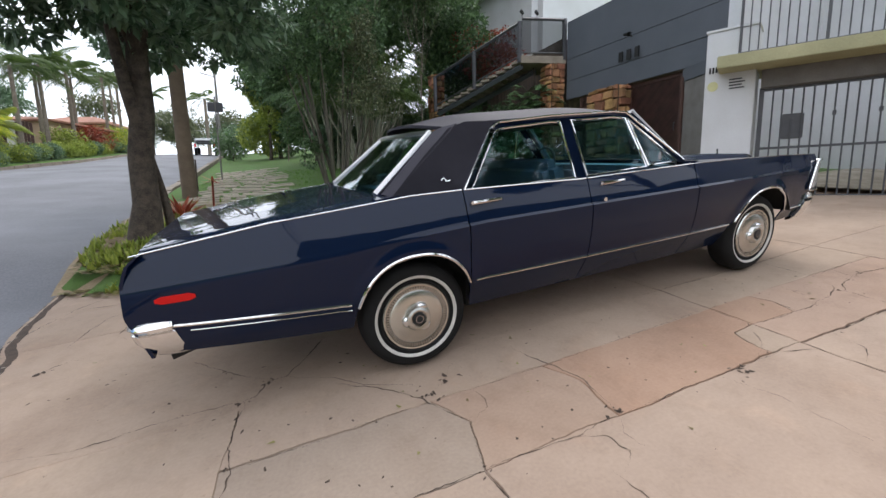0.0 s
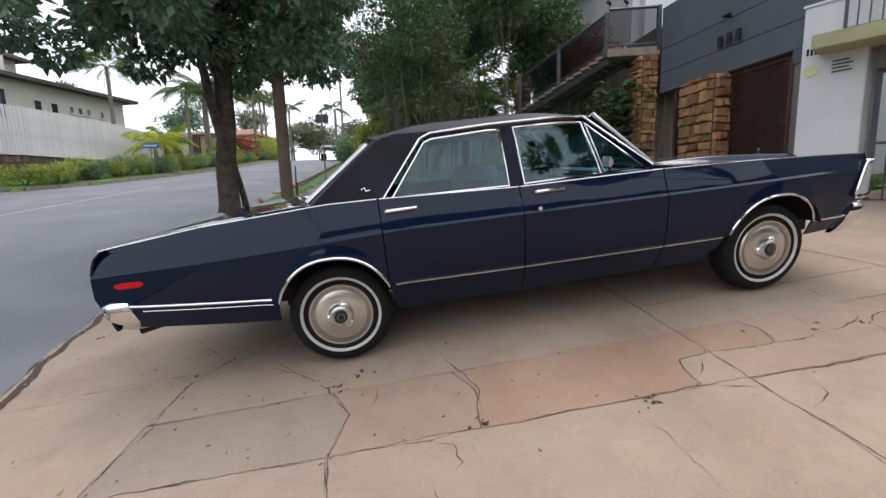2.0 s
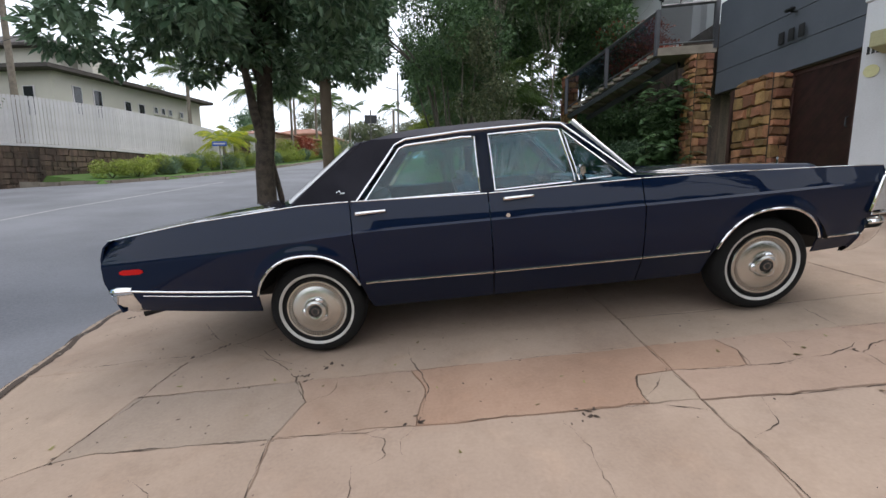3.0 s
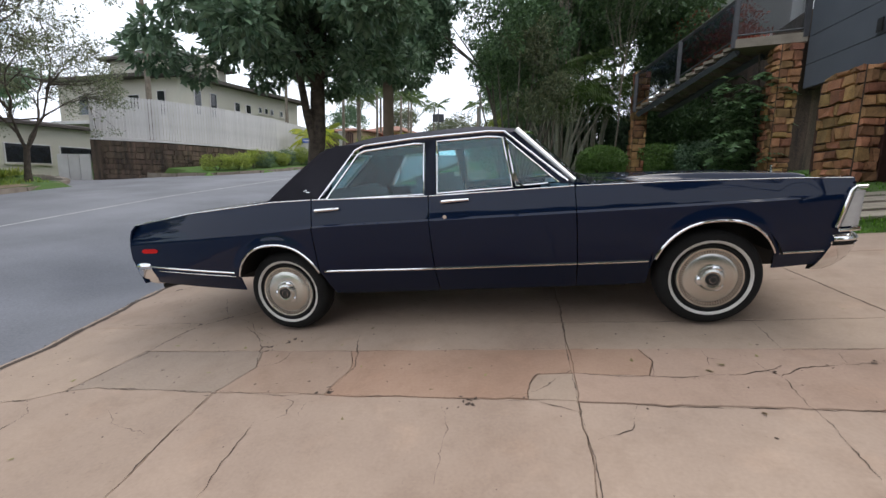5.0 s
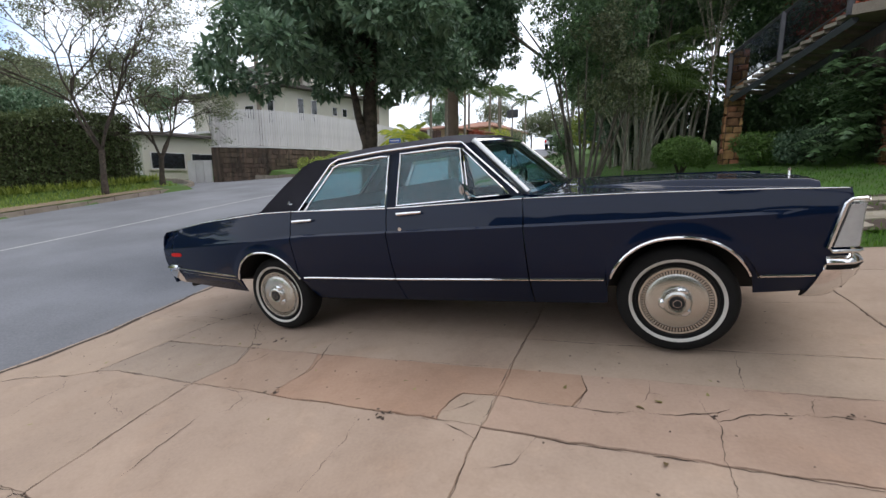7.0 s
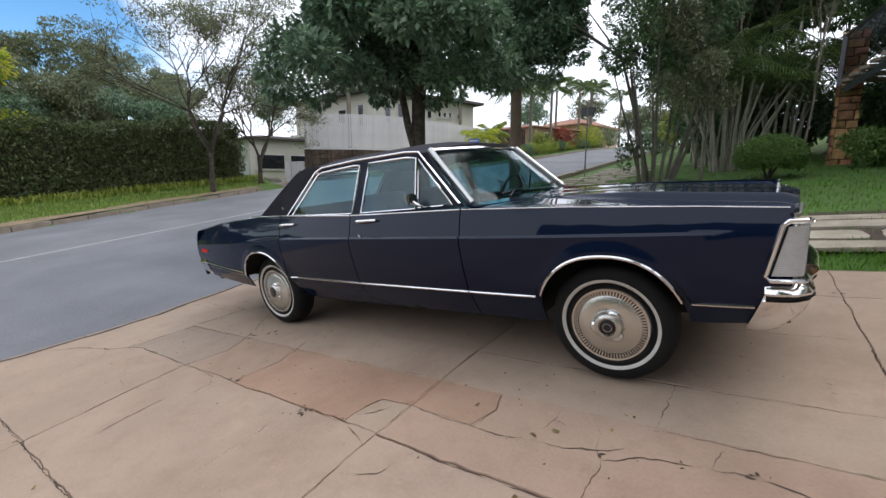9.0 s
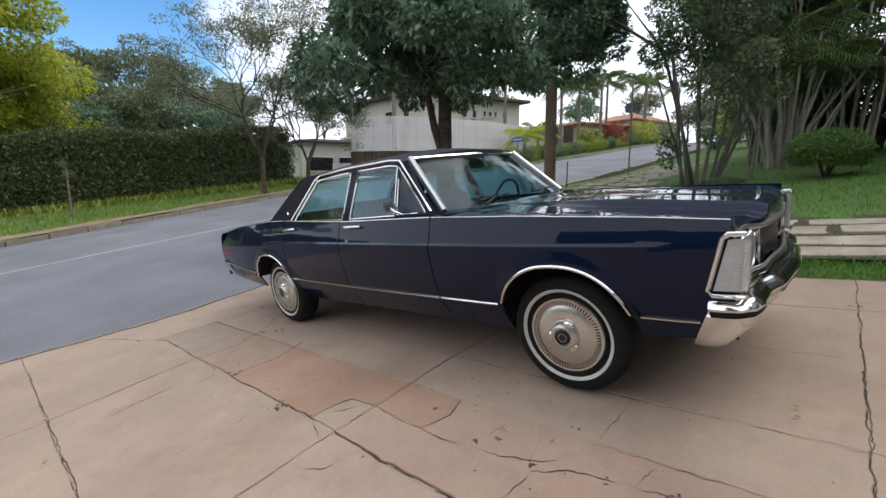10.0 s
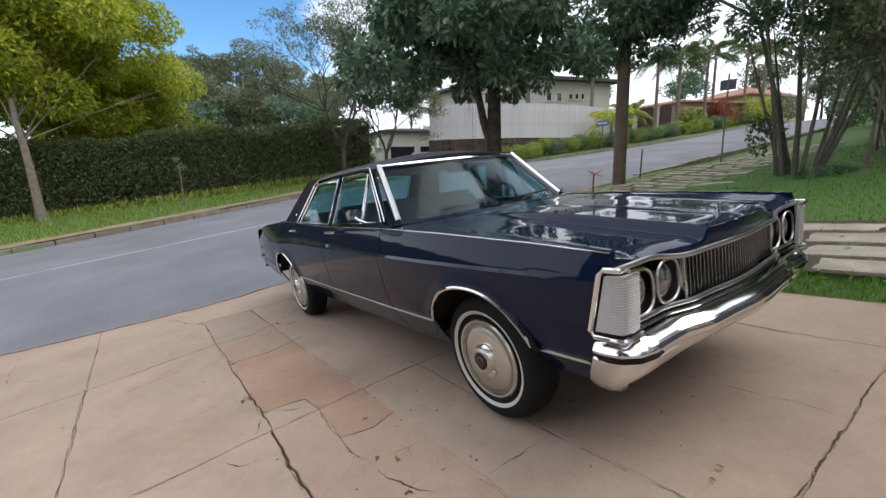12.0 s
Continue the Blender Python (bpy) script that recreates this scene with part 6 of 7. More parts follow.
for k in range(46):
    x = 0.20 + 0.138 * k
    part("gate_bar", tube([(x, 0, -0.08), (x, 0, 1.82)], 0.0125, 6), IRON, gate)
    if k % 4 == 2:
        part("gate_collar", box(x - 0.025, -0.025, 1.28, x + 0.025, 0.025, 1.36, 0.008), IRON, gate)
yard = thing("wall_courtyard", None, "white plastered house wall behind the gate", "wall", kind="structure")
wall_run("yard_wall", [(11.5, -7), (10.3, 3.4), (7.9, 3.5)], 0.5, 7.5, -0.3, WHITEWASH, "", parent=yard)
rows = [[(x, y, ground(x, y) + 0.035) for x in (7.2 + 0.27 * (2.6 - y), 9.0, 10.4, 11.6)] for y in axis([(-7.0, 2.6, 12)])]
tagged(part("courtyard_floor", sheet(rows), FLAG, smooth=40), "pale paved courtyard floor behind the gate", "floor", kind="structure")
letter = thing("letter_box", gm @ Matrix.Translation((0.35, 0.34, 1.75)), "dark grey letter box behind the gate bars", "letter box")
part("case", box(0, 0, 0, 0.30, 0.12, 0.42, 0.01), IRON, letter)
shrub("courtyard_shrub", 8.9, 0.6, 0.8, 0.7, 1.5, 1600, 0.14, LEAF_DK, "dark green shrub in the courtyard behind the gate", 71, z=0.9)
shrub("courtyard_shrub", 9.2, -1.6, 0.8, 0.8, 1.1, 1400, 0.14, LEAF, "green shrub in the courtyard behind the gate", 72, z=0.9)
yt = thing("yard_tree", Matrix.Translation((9.6, 1.3, 0.85)), "dark slender tree trunk behind the gate", "tree")
part("trunk", limbs((0, 0, -0.1), (0.15, -0.1, 4.5), 0.12, np.random.default_rng(9), [(0.6, -0.8, 5.6), (-0.6, -0.5, 5.2), (0.3, 0.5, 5.5)]), BARK, yt, smooth=60)
v, f = leaf_cloud([(0.5, -0.8, 5.4), (-0.5, -0.4, 5.2), (0.3, 0.5, 5.6)], [0.7, 0.6, 0.6], 1500, 0.14, np.random.default_rng(10))
raw("crown", v, f, LEAF, yt)

tree("yard_shade_tree", 9.0, -6.2, (-1.0, 0.2, 4.4), 0.17, ((-3.0, 0.3, 6.2), (2.6, 2.4, 1.7)), 15000, 0.2, LEAF_DK, BARK, "leafy tree overhanging the driveway from the yard", 11, 30, 0.6, group="")

# white house above the stairs
uh = thing("hillside_house", None, "white house on the slope above the stairs", "house")
wall_run("wall", [(9.6, 12.5), (9.0, 21.0), (14.0, 21.5), (14.5, 12.8), (9.6, 12.5)], 3.5, 9.0, 0.3, WHITEWASH, "", parent=uh)
part("roof", box(8.7, 12.2, 9.0, 14.8, 21.8, 9.25, 0.02), WHITEWASH, uh)
for y in (13.6, 15.6, 17.8):
    w = part("window", box(9.46 - 0.07 * (y - 12.5), y, 6.0, 9.58 - 0.07 * (y - 12.5), y + 1.1, 7.3, 0.005), IRON, uh)
    part("pane", box(9.44 - 0.07 * (y - 12.5), y + 0.06, 6.06, 9.50 - 0.07 * (y - 12.5), y + 1.04, 7.24), DARKGLASS, w)
shrub("rust_shrub", 7.9, 12.8, 1.3, 1.3, 2.6, 4200, 0.12, LEAF_RED, "rusty red-brown shrub above the stairs", 73, z=4.6)
# the stairs' shade is put into these plants' darker leaf colour
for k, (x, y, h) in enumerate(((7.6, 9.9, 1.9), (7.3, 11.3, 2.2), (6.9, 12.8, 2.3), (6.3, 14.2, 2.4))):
    shrub("shade_bush", x, y, 0.8, 0.8, h, 2600, 0.16, LEAF_DK, "leafy plant by the stairs, shade put into its dark leaf colour", 74 + k, group="shade plants", lumps=10)

# plain unseen wall, added to close the place behind the walk and darken reflections
wall_run("wall_behind", [(-2.3, -40), (-2.0, -11.5), (13.0, -11.0), (12.5, 3.0)], -4.5, 4.2, -0.3, CLOSINGWALL, "plain dark wall added out of view behind the walk")

# ---- garden beside the car ----
def scatter(name, spots, size, material, label, category, seed, up=0.8, long=6.0):
    """Blades or fallen leaves standing at spots of (x, y, z): one triangle pair each."""
    rng = np.random.default_rng(seed)
    p = np.asarray(spots, float)
    n = len(p)
    a = rng.uniform(0, 2 * math.pi, n)
    L = size * rng.uniform(0.5, 1.3, n)
    lean = rng.uniform(0.1, 0.9, n) if up > 0.3 else rng.uniform(0.85, 1.0, n)
    dirv = np.stack([np.cos(a) * lean, np.sin(a) * lean, np.sqrt(1 - lean ** 2 * 0.98) * (1 if up > 0.3 else 0.3)], 1) * L[:, None]
    side = np.stack([-np.sin(a), np.cos(a), np.zeros(n)], 1) * (L / long)[:, None]
    v = np.stack([p - side * 0.5, p + side * 0.5, p + dirv * 0.6 + side * 0.4, p + dirv], 1).reshape(-1, 3)
    i = np.arange(n) * 4
    f = np.concatenate([np.stack([i, i + 1, i + 2], 1), np.stack([i, i + 2, i + 3], 1)])
    return tagged(raw(name, v, f, material), label, category, kind="stuff")


rng = np.random.default_rng(21)
STONES = []


def flagstones(name, x0, x1, y0, y1, dx, dy, label, seed, skew=0.0, gap=0.13):
    """Pale flagstones set in the lawn, each a piece following the ground."""
    r = random.Random(seed)
    ob = thing(name, None, label, "path", kind="structure")
    y = y0
    while y < y1:
        h = dy * r.uniform(0.8, 1.2)
        x = x0 + r.uniform(0, 0.4) + skew * (y - y0)
        while x < x1 + skew * (y - y0):
            w = dx * r.uniform(0.6, 1.35)
            cut = lambda q: r.uniform(0.0, 0.14) * q
            quad = [(x + cut(h), y + cut(h)), (x + w - cut(h), y + cut(h)), (x + w - cut(h), y + h - cut(h)), (x + cut(h), y + h - cut(h))]
            pts = []
            for (ax, ay), (bx, by) in zip(quad, quad[1:] + quad[:1]):
                for k in (0.04, 0.28, 0.52, 0.76, 0.96):
                    pts.append((ax + (bx - ax) * k + r.uniform(-0.018, 0.018), ay + (by - ay) * k + r.uniform(-0.018, 0.018)))
            n = len(pts)
            lift = r.uniform(0.012, 0.034)
            bm = bmesh.new()
            lo = [bm.verts.new((a, b, ground(a, b) - 0.04)) for a, b in pts]
            hi = [bm.verts.new((a, b, ground(a, b) + lift)) for a, b in pts]
            for i in range(n):
                bm.faces.new((lo[i], lo[(i + 1) % n], hi[(i + 1) % n], hi[i]))
            bm.faces.new(hi)
            bmesh.ops.recalc_face_normals(bm, faces=bm.faces[:])
            part("flagstone", bm, FLAG, ob)
            STONES.append((x, y, x + w, y + h))
            x += w + r.uniform(0.03, 0.16)
        y += h + gap * r.uniform(0.6, 1.4)
    return ob


flagstones("garden_path", 2.0, 6.6, 3.20, 5.0, 1.25, 0.43, "large pale paving stones set in the lawn", 3, gap=0.08)
path_soil = []
for y in axis([(3.17, 5.35, 24)]):
    path_soil.append([(x + 0.1 * noise.noise((y * 2, k, 1)), y, ground(x, y) + 0.004) for k, x in enumerate(axis([(1.9, 7.2, 24)]))])
tagged(part("path_soil", sheet(path_soil), SOIL, smooth=60), "dark trodden soil between the paving stones", "earth", kind="structure")
flagstones("verge_path", -2.4, -0.4, 7.0, 19.5, 0.75, 0.30, "pale flagstone strip along the street verge", 4)


def lawn(x0, x1, y0, y1, n, keep=lambda x, y: True):
    out = []
    xs, ys = rng.uniform(x0, x1, n), rng.uniform(y0, y1, n)
    for x, y in zip(xs, ys):
        if keep(x, y) and not any(a - 0.02 < x < c + 0.02 and b - 0.02 < y < d + 0.02 for a, b, c, d in STONES):
            out.append((x, y, ground(x, y) - 0.005))
    return out


edge_ok = lambda x, y: x > lerp(y, EDGE) + 0.3 and not on_apron(x, y)
scatter("lawn_grass", lawn(-2.4, 8.0, 2.4, 9.0, 26000, edge_ok) + lawn(-2.4, 7.5, 9.0, 17.0, 16000, edge_ok), 0.06, LAWNGRASS, "short green lawn grass beside the driveway", "grass", 31)
strip = [(x, y, ground(x, y) - 0.12 + 0.5 * max(0.0, y - 3.0)) for x, y in zip(rng.uniform(-0.8, 8.0, 6500), rng.uniform(2.96, 3.22, 6500))]
scatter("lawn_edge_grass", strip, 0.055, LAWNGRASS, "ragged grass fringe along the concrete", "grass", 37)
scatter("lawn_leaf_bits", [(x, y, ground(x, y) + 0.02) for x, y in zip(rng.uniform(1.5, 6.5, 260), rng.uniform(2.85, 7.0, 260))], 0.06, LITTER, "fallen yellow leaves on lawn and stepping stones", "leaves", 38, up=0.0, long=2.2)
verge_ok = lambda x, y: x < lerp(y, FAR) - 0.9 - 0.3 * noise.noise((x, y, 0)) and x > -19.7 + 0.05 * y
scatter("verge_grass", lawn(-20.5, -13.6, -22, 11.0, 42000, verge_ok), 0.14, GRASS, "bright green grass on the verge below the hedge", "grass", 32)
scatter("hedge_foot_weeds", [(-19.35 + 0.05 * y + d, y, ground(-19.3, y)) for y, d in zip(rng.uniform(-20, 11.5, 5000), np.abs(rng.normal(0, 0.28, 5000)))], 0.30, LEAF_LT, "pale tall weeds along the foot of the hedge", "weeds", 33, long=5)
lit = [(x, y, ground(x, y) + 0.014 + (dip(y) if on_apron(x, y) else 0.0)) for x, y in zip(rng.uniform(-3.1, -0.6, 7000), rng.normal(4.6, 1.5, 7000)) if x > lerp(y, EDGE) + 0.02 and y > verge_foot(x) - 0.25 + 0.5 * noise.noise((x * 3, y * 2, 0))]
scatter("leaf_litter", lit, 0.10, LITTER, "fallen brown and yellow leaves under the street tree", "leaves", 34, up=0.0, long=2.2)
scatter("verge_weeds", [(x, y, ground(x, y) + (dip(y) if on_apron(x, y) else 0.0)) for x, y in zip(rng.uniform(-3.1, -0.8, 6500), rng.normal(4.3, 1.1, 6500)) if x > lerp(y, EDGE) + 0.05 and y > verge_foot(x) + 0.12 + 0.5 * noise.noise((x * 3, y * 2, 0)) and noise.noise((x * 1.9, y * 1.9, 3)) > -0.12], 0.12, LEAF_LT, "low weeds on the street verge", "weeds", 35, long=3)
dry = [(SLOPE @ Vector((x, y, 0.004))) for x, y in zip(rng.uniform(-2.3, 6, 70), rng.normal(-0.2, 1.4, 70))]
scatter("dry_leaf_bits", dry, 0.035, LITTER, "few dry leaf crumbs lying on the concrete", "leaves", 36, up=0.0, long=2)

st = tree("street_tree", -2.42, 5.05, (0.32, -0.15, 3.7), 0.19, ((0.15, -0.75, 4.75), (2.15, 2.2, 2.0)), 44000, 0.165, LEAF, BARK, "leafy street tree with a dark trunk", 5, 74, 0.46, shell=0.35, skirt=(38, 2.55, 3.7))
part("limb", tube([(0.16, -0.08, 1.35), (0.06, -0.28, 2.0), (0.0, -0.42, 2.7), (0.05, -0.50, 3.5)], [0.11, 0.08, 0.065, 0.04], 8), BARK, st, smooth=60)
shoot = thing("tree_shoot", Matrix.Translation((-2.18, 5.3, ground(-2.18, 5.3) - 0.05)), "thin second stem leaning against the street tree", "tree")
part("trunk", tube([(0.10, -0.1, 0), (0.02, -0.05, 0.6), (-0.14, -0.15, 1.6)], [0.07, 0.055, 0.03], 8), BARK, shoot, smooth=60)
brom = thing("red_bromeliad", Matrix.Translation((-2.15, 6.7, ground(-2.15, 6.7) - 0.02)), "spiky red-leaved plant at the tree's foot", "plant")
bm = bmesh.new()
for k in range(26):
    a, e = k * 2.4, 0.35 + 0.9 * ((k * 7) % 10) / 10
    d = Vector((math.cos(a) * math.cos(e), math.sin(a) * math.cos(e), math.sin(e)))
    s = Vector((-math.sin(a), math.cos(a), 0)) * 0.025
    q = [bm.verts.new(v) for v in (-s, s, d * 0.30 + s * 1.1, d * 0.55 + Vector((0, 0, -0.06)), d * 0.30 - s * 1.1)]
    bm.faces.new(q)
part("leaves", bm, LEAF_RED, brom)
agave = thing("spiky_plant", Matrix.Translation((-1.7, 7.6, ground(-1.7, 7.6) - 0.02)), "small star-shaped spiky plant on a stem", "plant")
bm = tube([(0, 0, 0), (0.02, 0, 0.55)], 0.02, 6)
for k in range(14):
    a = k * 2.4
    d = Vector((math.cos(a) * 0.9, math.sin(a) * 0.9, 0.35 - 0.05 * k))
    s = Vector((-math.sin(a), math.cos(a), 0)) * 0.02
    b = Vector((0.02, 0, 0.55))
    bm.faces.new([bm.verts.new(b + v) for v in (-s, s, d * 0.2 + s, d * 0.36, d * 0.2 - s)])
part("leaves", bm, LEAF_RED, agave)
pole = thing("utility_pole", Matrix.Translation((-2.37, 9.7, ground(-2.37, 9.7) - 0.1)), "weathered brown wooden utility pole", "utility pole")
part("pole", tube([(0.03, 0, 0), (0, 0, 4), (-0.05, 0, 9)], [0.17, 0.155, 0.13], 14), POLEWOOD, pole, smooth=60)
part("crossarm", box(-0.9, -0.06, 8.2, 0.8, 0.06, 8.32, 0.01), POLEWOOD, pole)
for k, (z, t) in enumerate(((8.35, (-31, 24, 9.0)), (7.4, (-29, 23.5, 8.4)), (8.40, (-2.6, -32, 5.2)), (8.38, (-3.3, -32, 5.3)), (7.2, (-2.4, -32, 4.2)), (6.9, (-2.5, -32, 3.9)))):
    a, b = Vector((-2.4 - 0.35 * (k < 2) * (1 if k else -1), 9.7, z + ground(-2.37, 9.7))), Vector(t)
    w = thing("overhead_cable", None, "thin black overhead cable", "cable", "overhead cables")
    part("cable", tube([a.lerp(b, u) - Vector((0, 0, 0.5 * 4 * u * (1 - u))) for u in [k2 / 16 for k2 in range(17)]], 0.012, 5), BLACK, w)

stake = thing("verge_stake", Matrix.Translation((-2.27, 10.64, ground(-2.27, 10.64) - 0.05)), "thin dark sapling stake by the kerb", "stake")
part("rod", tube([(0, 0, 0), (0.02, 0, 0.9)], [0.025, 0.018], 6), BARK, stake)
sp = thing("street_sign", Matrix.Translation((-1.92, 15.0, ground(-1.92, 15.0) - 0.05)), "small street sign on a thin grey pole, seen from behind", "sign")
part("pole", tube([(0, 0, 0), (0, 0, 2.9)], 0.028, 8), GREYBOARD, sp)
part("plate", box(-0.24, -0.02, 2.38, 0.24, 0.0, 2.70, 0.01), IRON, sp)

# multi-stemmed tree and clump palms
cl = thing("clump_tree", Matrix.Translation((1.35, 10.55, ground(1.35, 10.55) - 0.05)), "multi-stemmed garden tree with pale thin trunks", "tree")
r2 = np.random.default_rng(41)
for k in range(11):
    a = k * 2.399
    b = Vector((math.cos(a) * 0.36, math.sin(a) * 0.30, 0))
    t = Vector((math.cos(a) * r2.uniform(0.5, 1.5), math.sin(a) * r2.uniform(0.5, 1.4) - 0.2, r2.uniform(3.0, 4.6)))
    part("stem", tube([b, b.lerp(t, 0.3) + Vector((0.02, 0.03, 0)), b.lerp(t, 0.65), t], [0.046, 0.036, 0.026, 0.010], 8), GREYBARK, cl, smooth=60)
for t in ((-3.0, -0.3, 4.9), (-3.3, -1.2, 5.2), (-2.1, 0.2, 4.9)):
    part("limb", tube([(-0.1, 0, 0), (-0.5, 0.0, 1.6), (-1.0, -0.1, 3.4), t], [0.05, 0.045, 0.035, 0.012], 8), GREYBARK, cl, smooth=60)
cs = [(r2.normal(0.1, 0.8), r2.normal(-0.1, 0.8), r2.uniform(2.7, 5.4)) for _ in range(30)]
v, f = leaf_cloud(cs, [0.48] * 30, 13000, 0.12, r2, 0.85)
raw("crown", v, f, LEAF_DK, cl)
cs = [(r2.normal(-3.1, 0.75), r2.normal(-0.8, 0.8), r2.uniform(3.2, 5.6)) for _ in range(46)]
v, f = leaf_cloud(cs, [0.5] * 46, 27000, 0.15, r2, 0.85)
raw("side_crown", v, f, LEAF, cl, "dark leafy crown over the pavement")
cs = [(r2.normal(0.35, 0.45), r2.normal(-0.7, 0.4), r2.uniform(1.7, 4.4)) for _ in range(16)]
v, f = leaf_cloud(cs, [0.38] * 16, 6500, 0.10, r2, 0.9)
raw("pale_foliage", v, f, LEAF_OLIVE, cl, "grey-green young leaves")
cs = [(r2.normal(-0.55, 0.2), r2.normal(0.1, 0.2), r2.uniform(0.6, 1.3)) for _ in range(5)]
v, f = leaf_cloud(cs, [0.22] * 5, 500, 0.11, r2, 0.9)
raw("low_leaves", v, f, LEAF_DK, cl)
bmf = bmesh.new()
for a in (0.2, 0.9, -0.5, 1.6, 0.55, -1.1):
    frond(bmf, (0.3, -0.2, 0.15), (math.cos(a), math.sin(a) - 0.6, 0), 1.35, 0.34, 22, 0.42, 1.35)
part("low_frond", bmf, LEAF_DK, cl)


def cane_palm(x, y, stems, h, spread, seed, label):
    """A clump palm: leaning ringed canes with arching fronds."""
    r3 = np.random.default_rng(seed)
    ob = thing("clump_palm", Matrix.Translation((x, y, ground(x, y) - 0.05)), label, "palm", "clump palms")
    bm = bmesh.new()
    for k in range(stems):
        a = k * 2.399
        b = Vector((math.cos(a) * 0.5 * math.sqrt(k / stems), math.sin(a) * 0.5 * math.sqrt(k / stems), 0))
        t = b + Vector((math.cos(a) * spread * r3.uniform(0.2, 1), math.sin(a) * spread * r3.uniform(0.2, 1), h * r3.uniform(0.7, 1.1)))
        mid = b.lerp(t, 0.5) - Vector((math.cos(a), math.sin(a), 0)) * 0.1
        part("cane", tube([b, mid, t], [0.042, 0.036, 0.026], 7), CANE, ob, smooth=60)
        for q in range(6):
            c = a + q * 1.05 + r3.uniform(-0.3, 0.3)
            frond(bm, t, (math.cos(c), math.sin(c), 0), r3.uniform(1.3, 2.0), r3.uniform(0.35, 1.0), 14, 0.42, r3.uniform(0.9, 1.3))
    part("fronds", bm, LEAF_PALM if seed % 2 else LEAF_DK, ob)
    return ob


cane_palm(2.85, 13.2, 24, 3.0, 1.3, 51, "dense clump palm with pale leaning canes")
cane_palm(4.1, 14.6, 12, 3.4, 1.2, 53, "tall clump palm with pale leaning canes")
cane_palm(2.2, 15.6, 12, 3.0, 1.0, 52, "dark clump palm behind the lawn")

ball = thing("ball_bush", Matrix.Translation((3.78, 9.85, ground(3.78, 9.85) - 0.03)), "rounded clipped light green bush on the lawn", "bush")
r6 = np.random.default_rng(61)
bm = bmesh.new()
for k in range(5):
    tube([(0, 0, 0), (0.15 * math.cos(k * 1.3), 0.15 * math.sin(k * 1.3), 0.35), (0.45 * math.cos(k * 1.3), 0.45 * math.sin(k * 1.3), 0.75)], [0.03, 0.02, 0.008], 6, bm)
part("stem", bm, BARK, ball)
cs, rs = [], []
for k in range(150):
    u, a = 1 - 1.55 * (k + 0.5) / 150, k * 2.39996
    w = math.sqrt(1 - u * u)
    cs.append((0.57 * w * math.cos(a), 0.56 * w * math.sin(a), 0.56 + 0.34 * u))
    rs.append(0.12 * r6.uniform(0.8, 1.3))
v, f = leaf_cloud(cs, rs, 26000, 0.05, r6, 0.9, 1.9)
raw("foliage", v, f, LEAF_FERN, ball)
shrub("low_bush", 5.7, 11.0, 1.0, 0.6, 0.9, 5000, 0.08, LEAF_FERN, "low green bush by the stairs", 62)
shrub("low_bush", 6.6, 10.2, 0.8, 0.6, 0.9, 3500, 0.10, LEAF, "low dark bush by the stairs", 63)
tall = thing("tall_bush", Matrix.Translation((0.9, 28.6, ground(0.9, 28.6) - 0.05)), "tall bright green bush beside the street, shade put in as darker leaves", "bush")
r7 = np.random.default_rng(64)
part("stem", limbs((0, 0, 0), (0.1, 0, 3.0), 0.12, r7, [(-1.5, 0, 4.0), (1.2, 0.4, 4.4), (0.2, -0.6, 5.4), (-0.6, 0.5, 5.0)]), BARK, tall, smooth=60)
# shade within the bush is put in as darker leaves to one side
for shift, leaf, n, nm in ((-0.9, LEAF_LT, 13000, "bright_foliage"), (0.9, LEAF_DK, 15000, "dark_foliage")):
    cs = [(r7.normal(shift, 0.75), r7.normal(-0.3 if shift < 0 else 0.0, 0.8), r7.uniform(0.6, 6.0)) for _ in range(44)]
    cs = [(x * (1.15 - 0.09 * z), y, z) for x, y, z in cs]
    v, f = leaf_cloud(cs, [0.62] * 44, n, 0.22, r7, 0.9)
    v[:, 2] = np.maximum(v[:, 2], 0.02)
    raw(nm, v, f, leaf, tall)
shrub("dark_bush", 2.2, 19.5, 1.6, 1.4, 4.2, 9000, 0.18, LEAF_DK, "dense dark conifer-like bush behind the lawn", 65, lumps=14)
fern = thing("climbing_fern", Matrix.Translation((6.95, 9.25, ground(6.95, 9.25) - 0.05)), "large dark split-leaved climber under the landing", "plant")
part("stem", tube([(0.4, 0, 0), (0.33, 0.03, 1.0), (0.28, -0.02, 2.0), (0.2, 0, 3.0)], [0.05, 0.045, 0.035, 0.02], 6), BARK, fern)
r4 = np.random.default_rng(77)


def split_leaf(bm, base, heading, size, hang):
    """A broad drooping leaf with deep cuts between its lobes, on a short stalk."""
    out = Vector((math.cos(heading), math.sin(heading), 0))
    side = Vector((-out.y, out.x, 0))
    rib = [Vector(base) + out * size * 0.9 * u + Vector((0, 0, size * (0.25 * u - hang * u * u))) for u in (0, 0.2, 0.4, 0.6, 0.8, 1.0)]
    tube([Vector(base) - out * size * 0.6 - Vector((0, 0, 0.15)), rib[0]], 0.008, 4, bm)
    for s_ in (1, -1):
        for k in range(5):
            w = size * (0.50, 0.58, 0.52, 0.38, 0.20)[k]
            a, b = rib[k], rib[k + 1]
            tip = (a + b) / 2 + side * s_ * w + out * size * 0.10 - Vector((0, 0, 0.35 * w))
            v = [bm.verts.new(p) for p in (a, a.lerp(tip, 0.8) - out * size * 0.03, tip, b.lerp(tip, 0.72) + out * size * 0.02, b)]
            bm.faces.new(v if s_ > 0 else v[::-1])


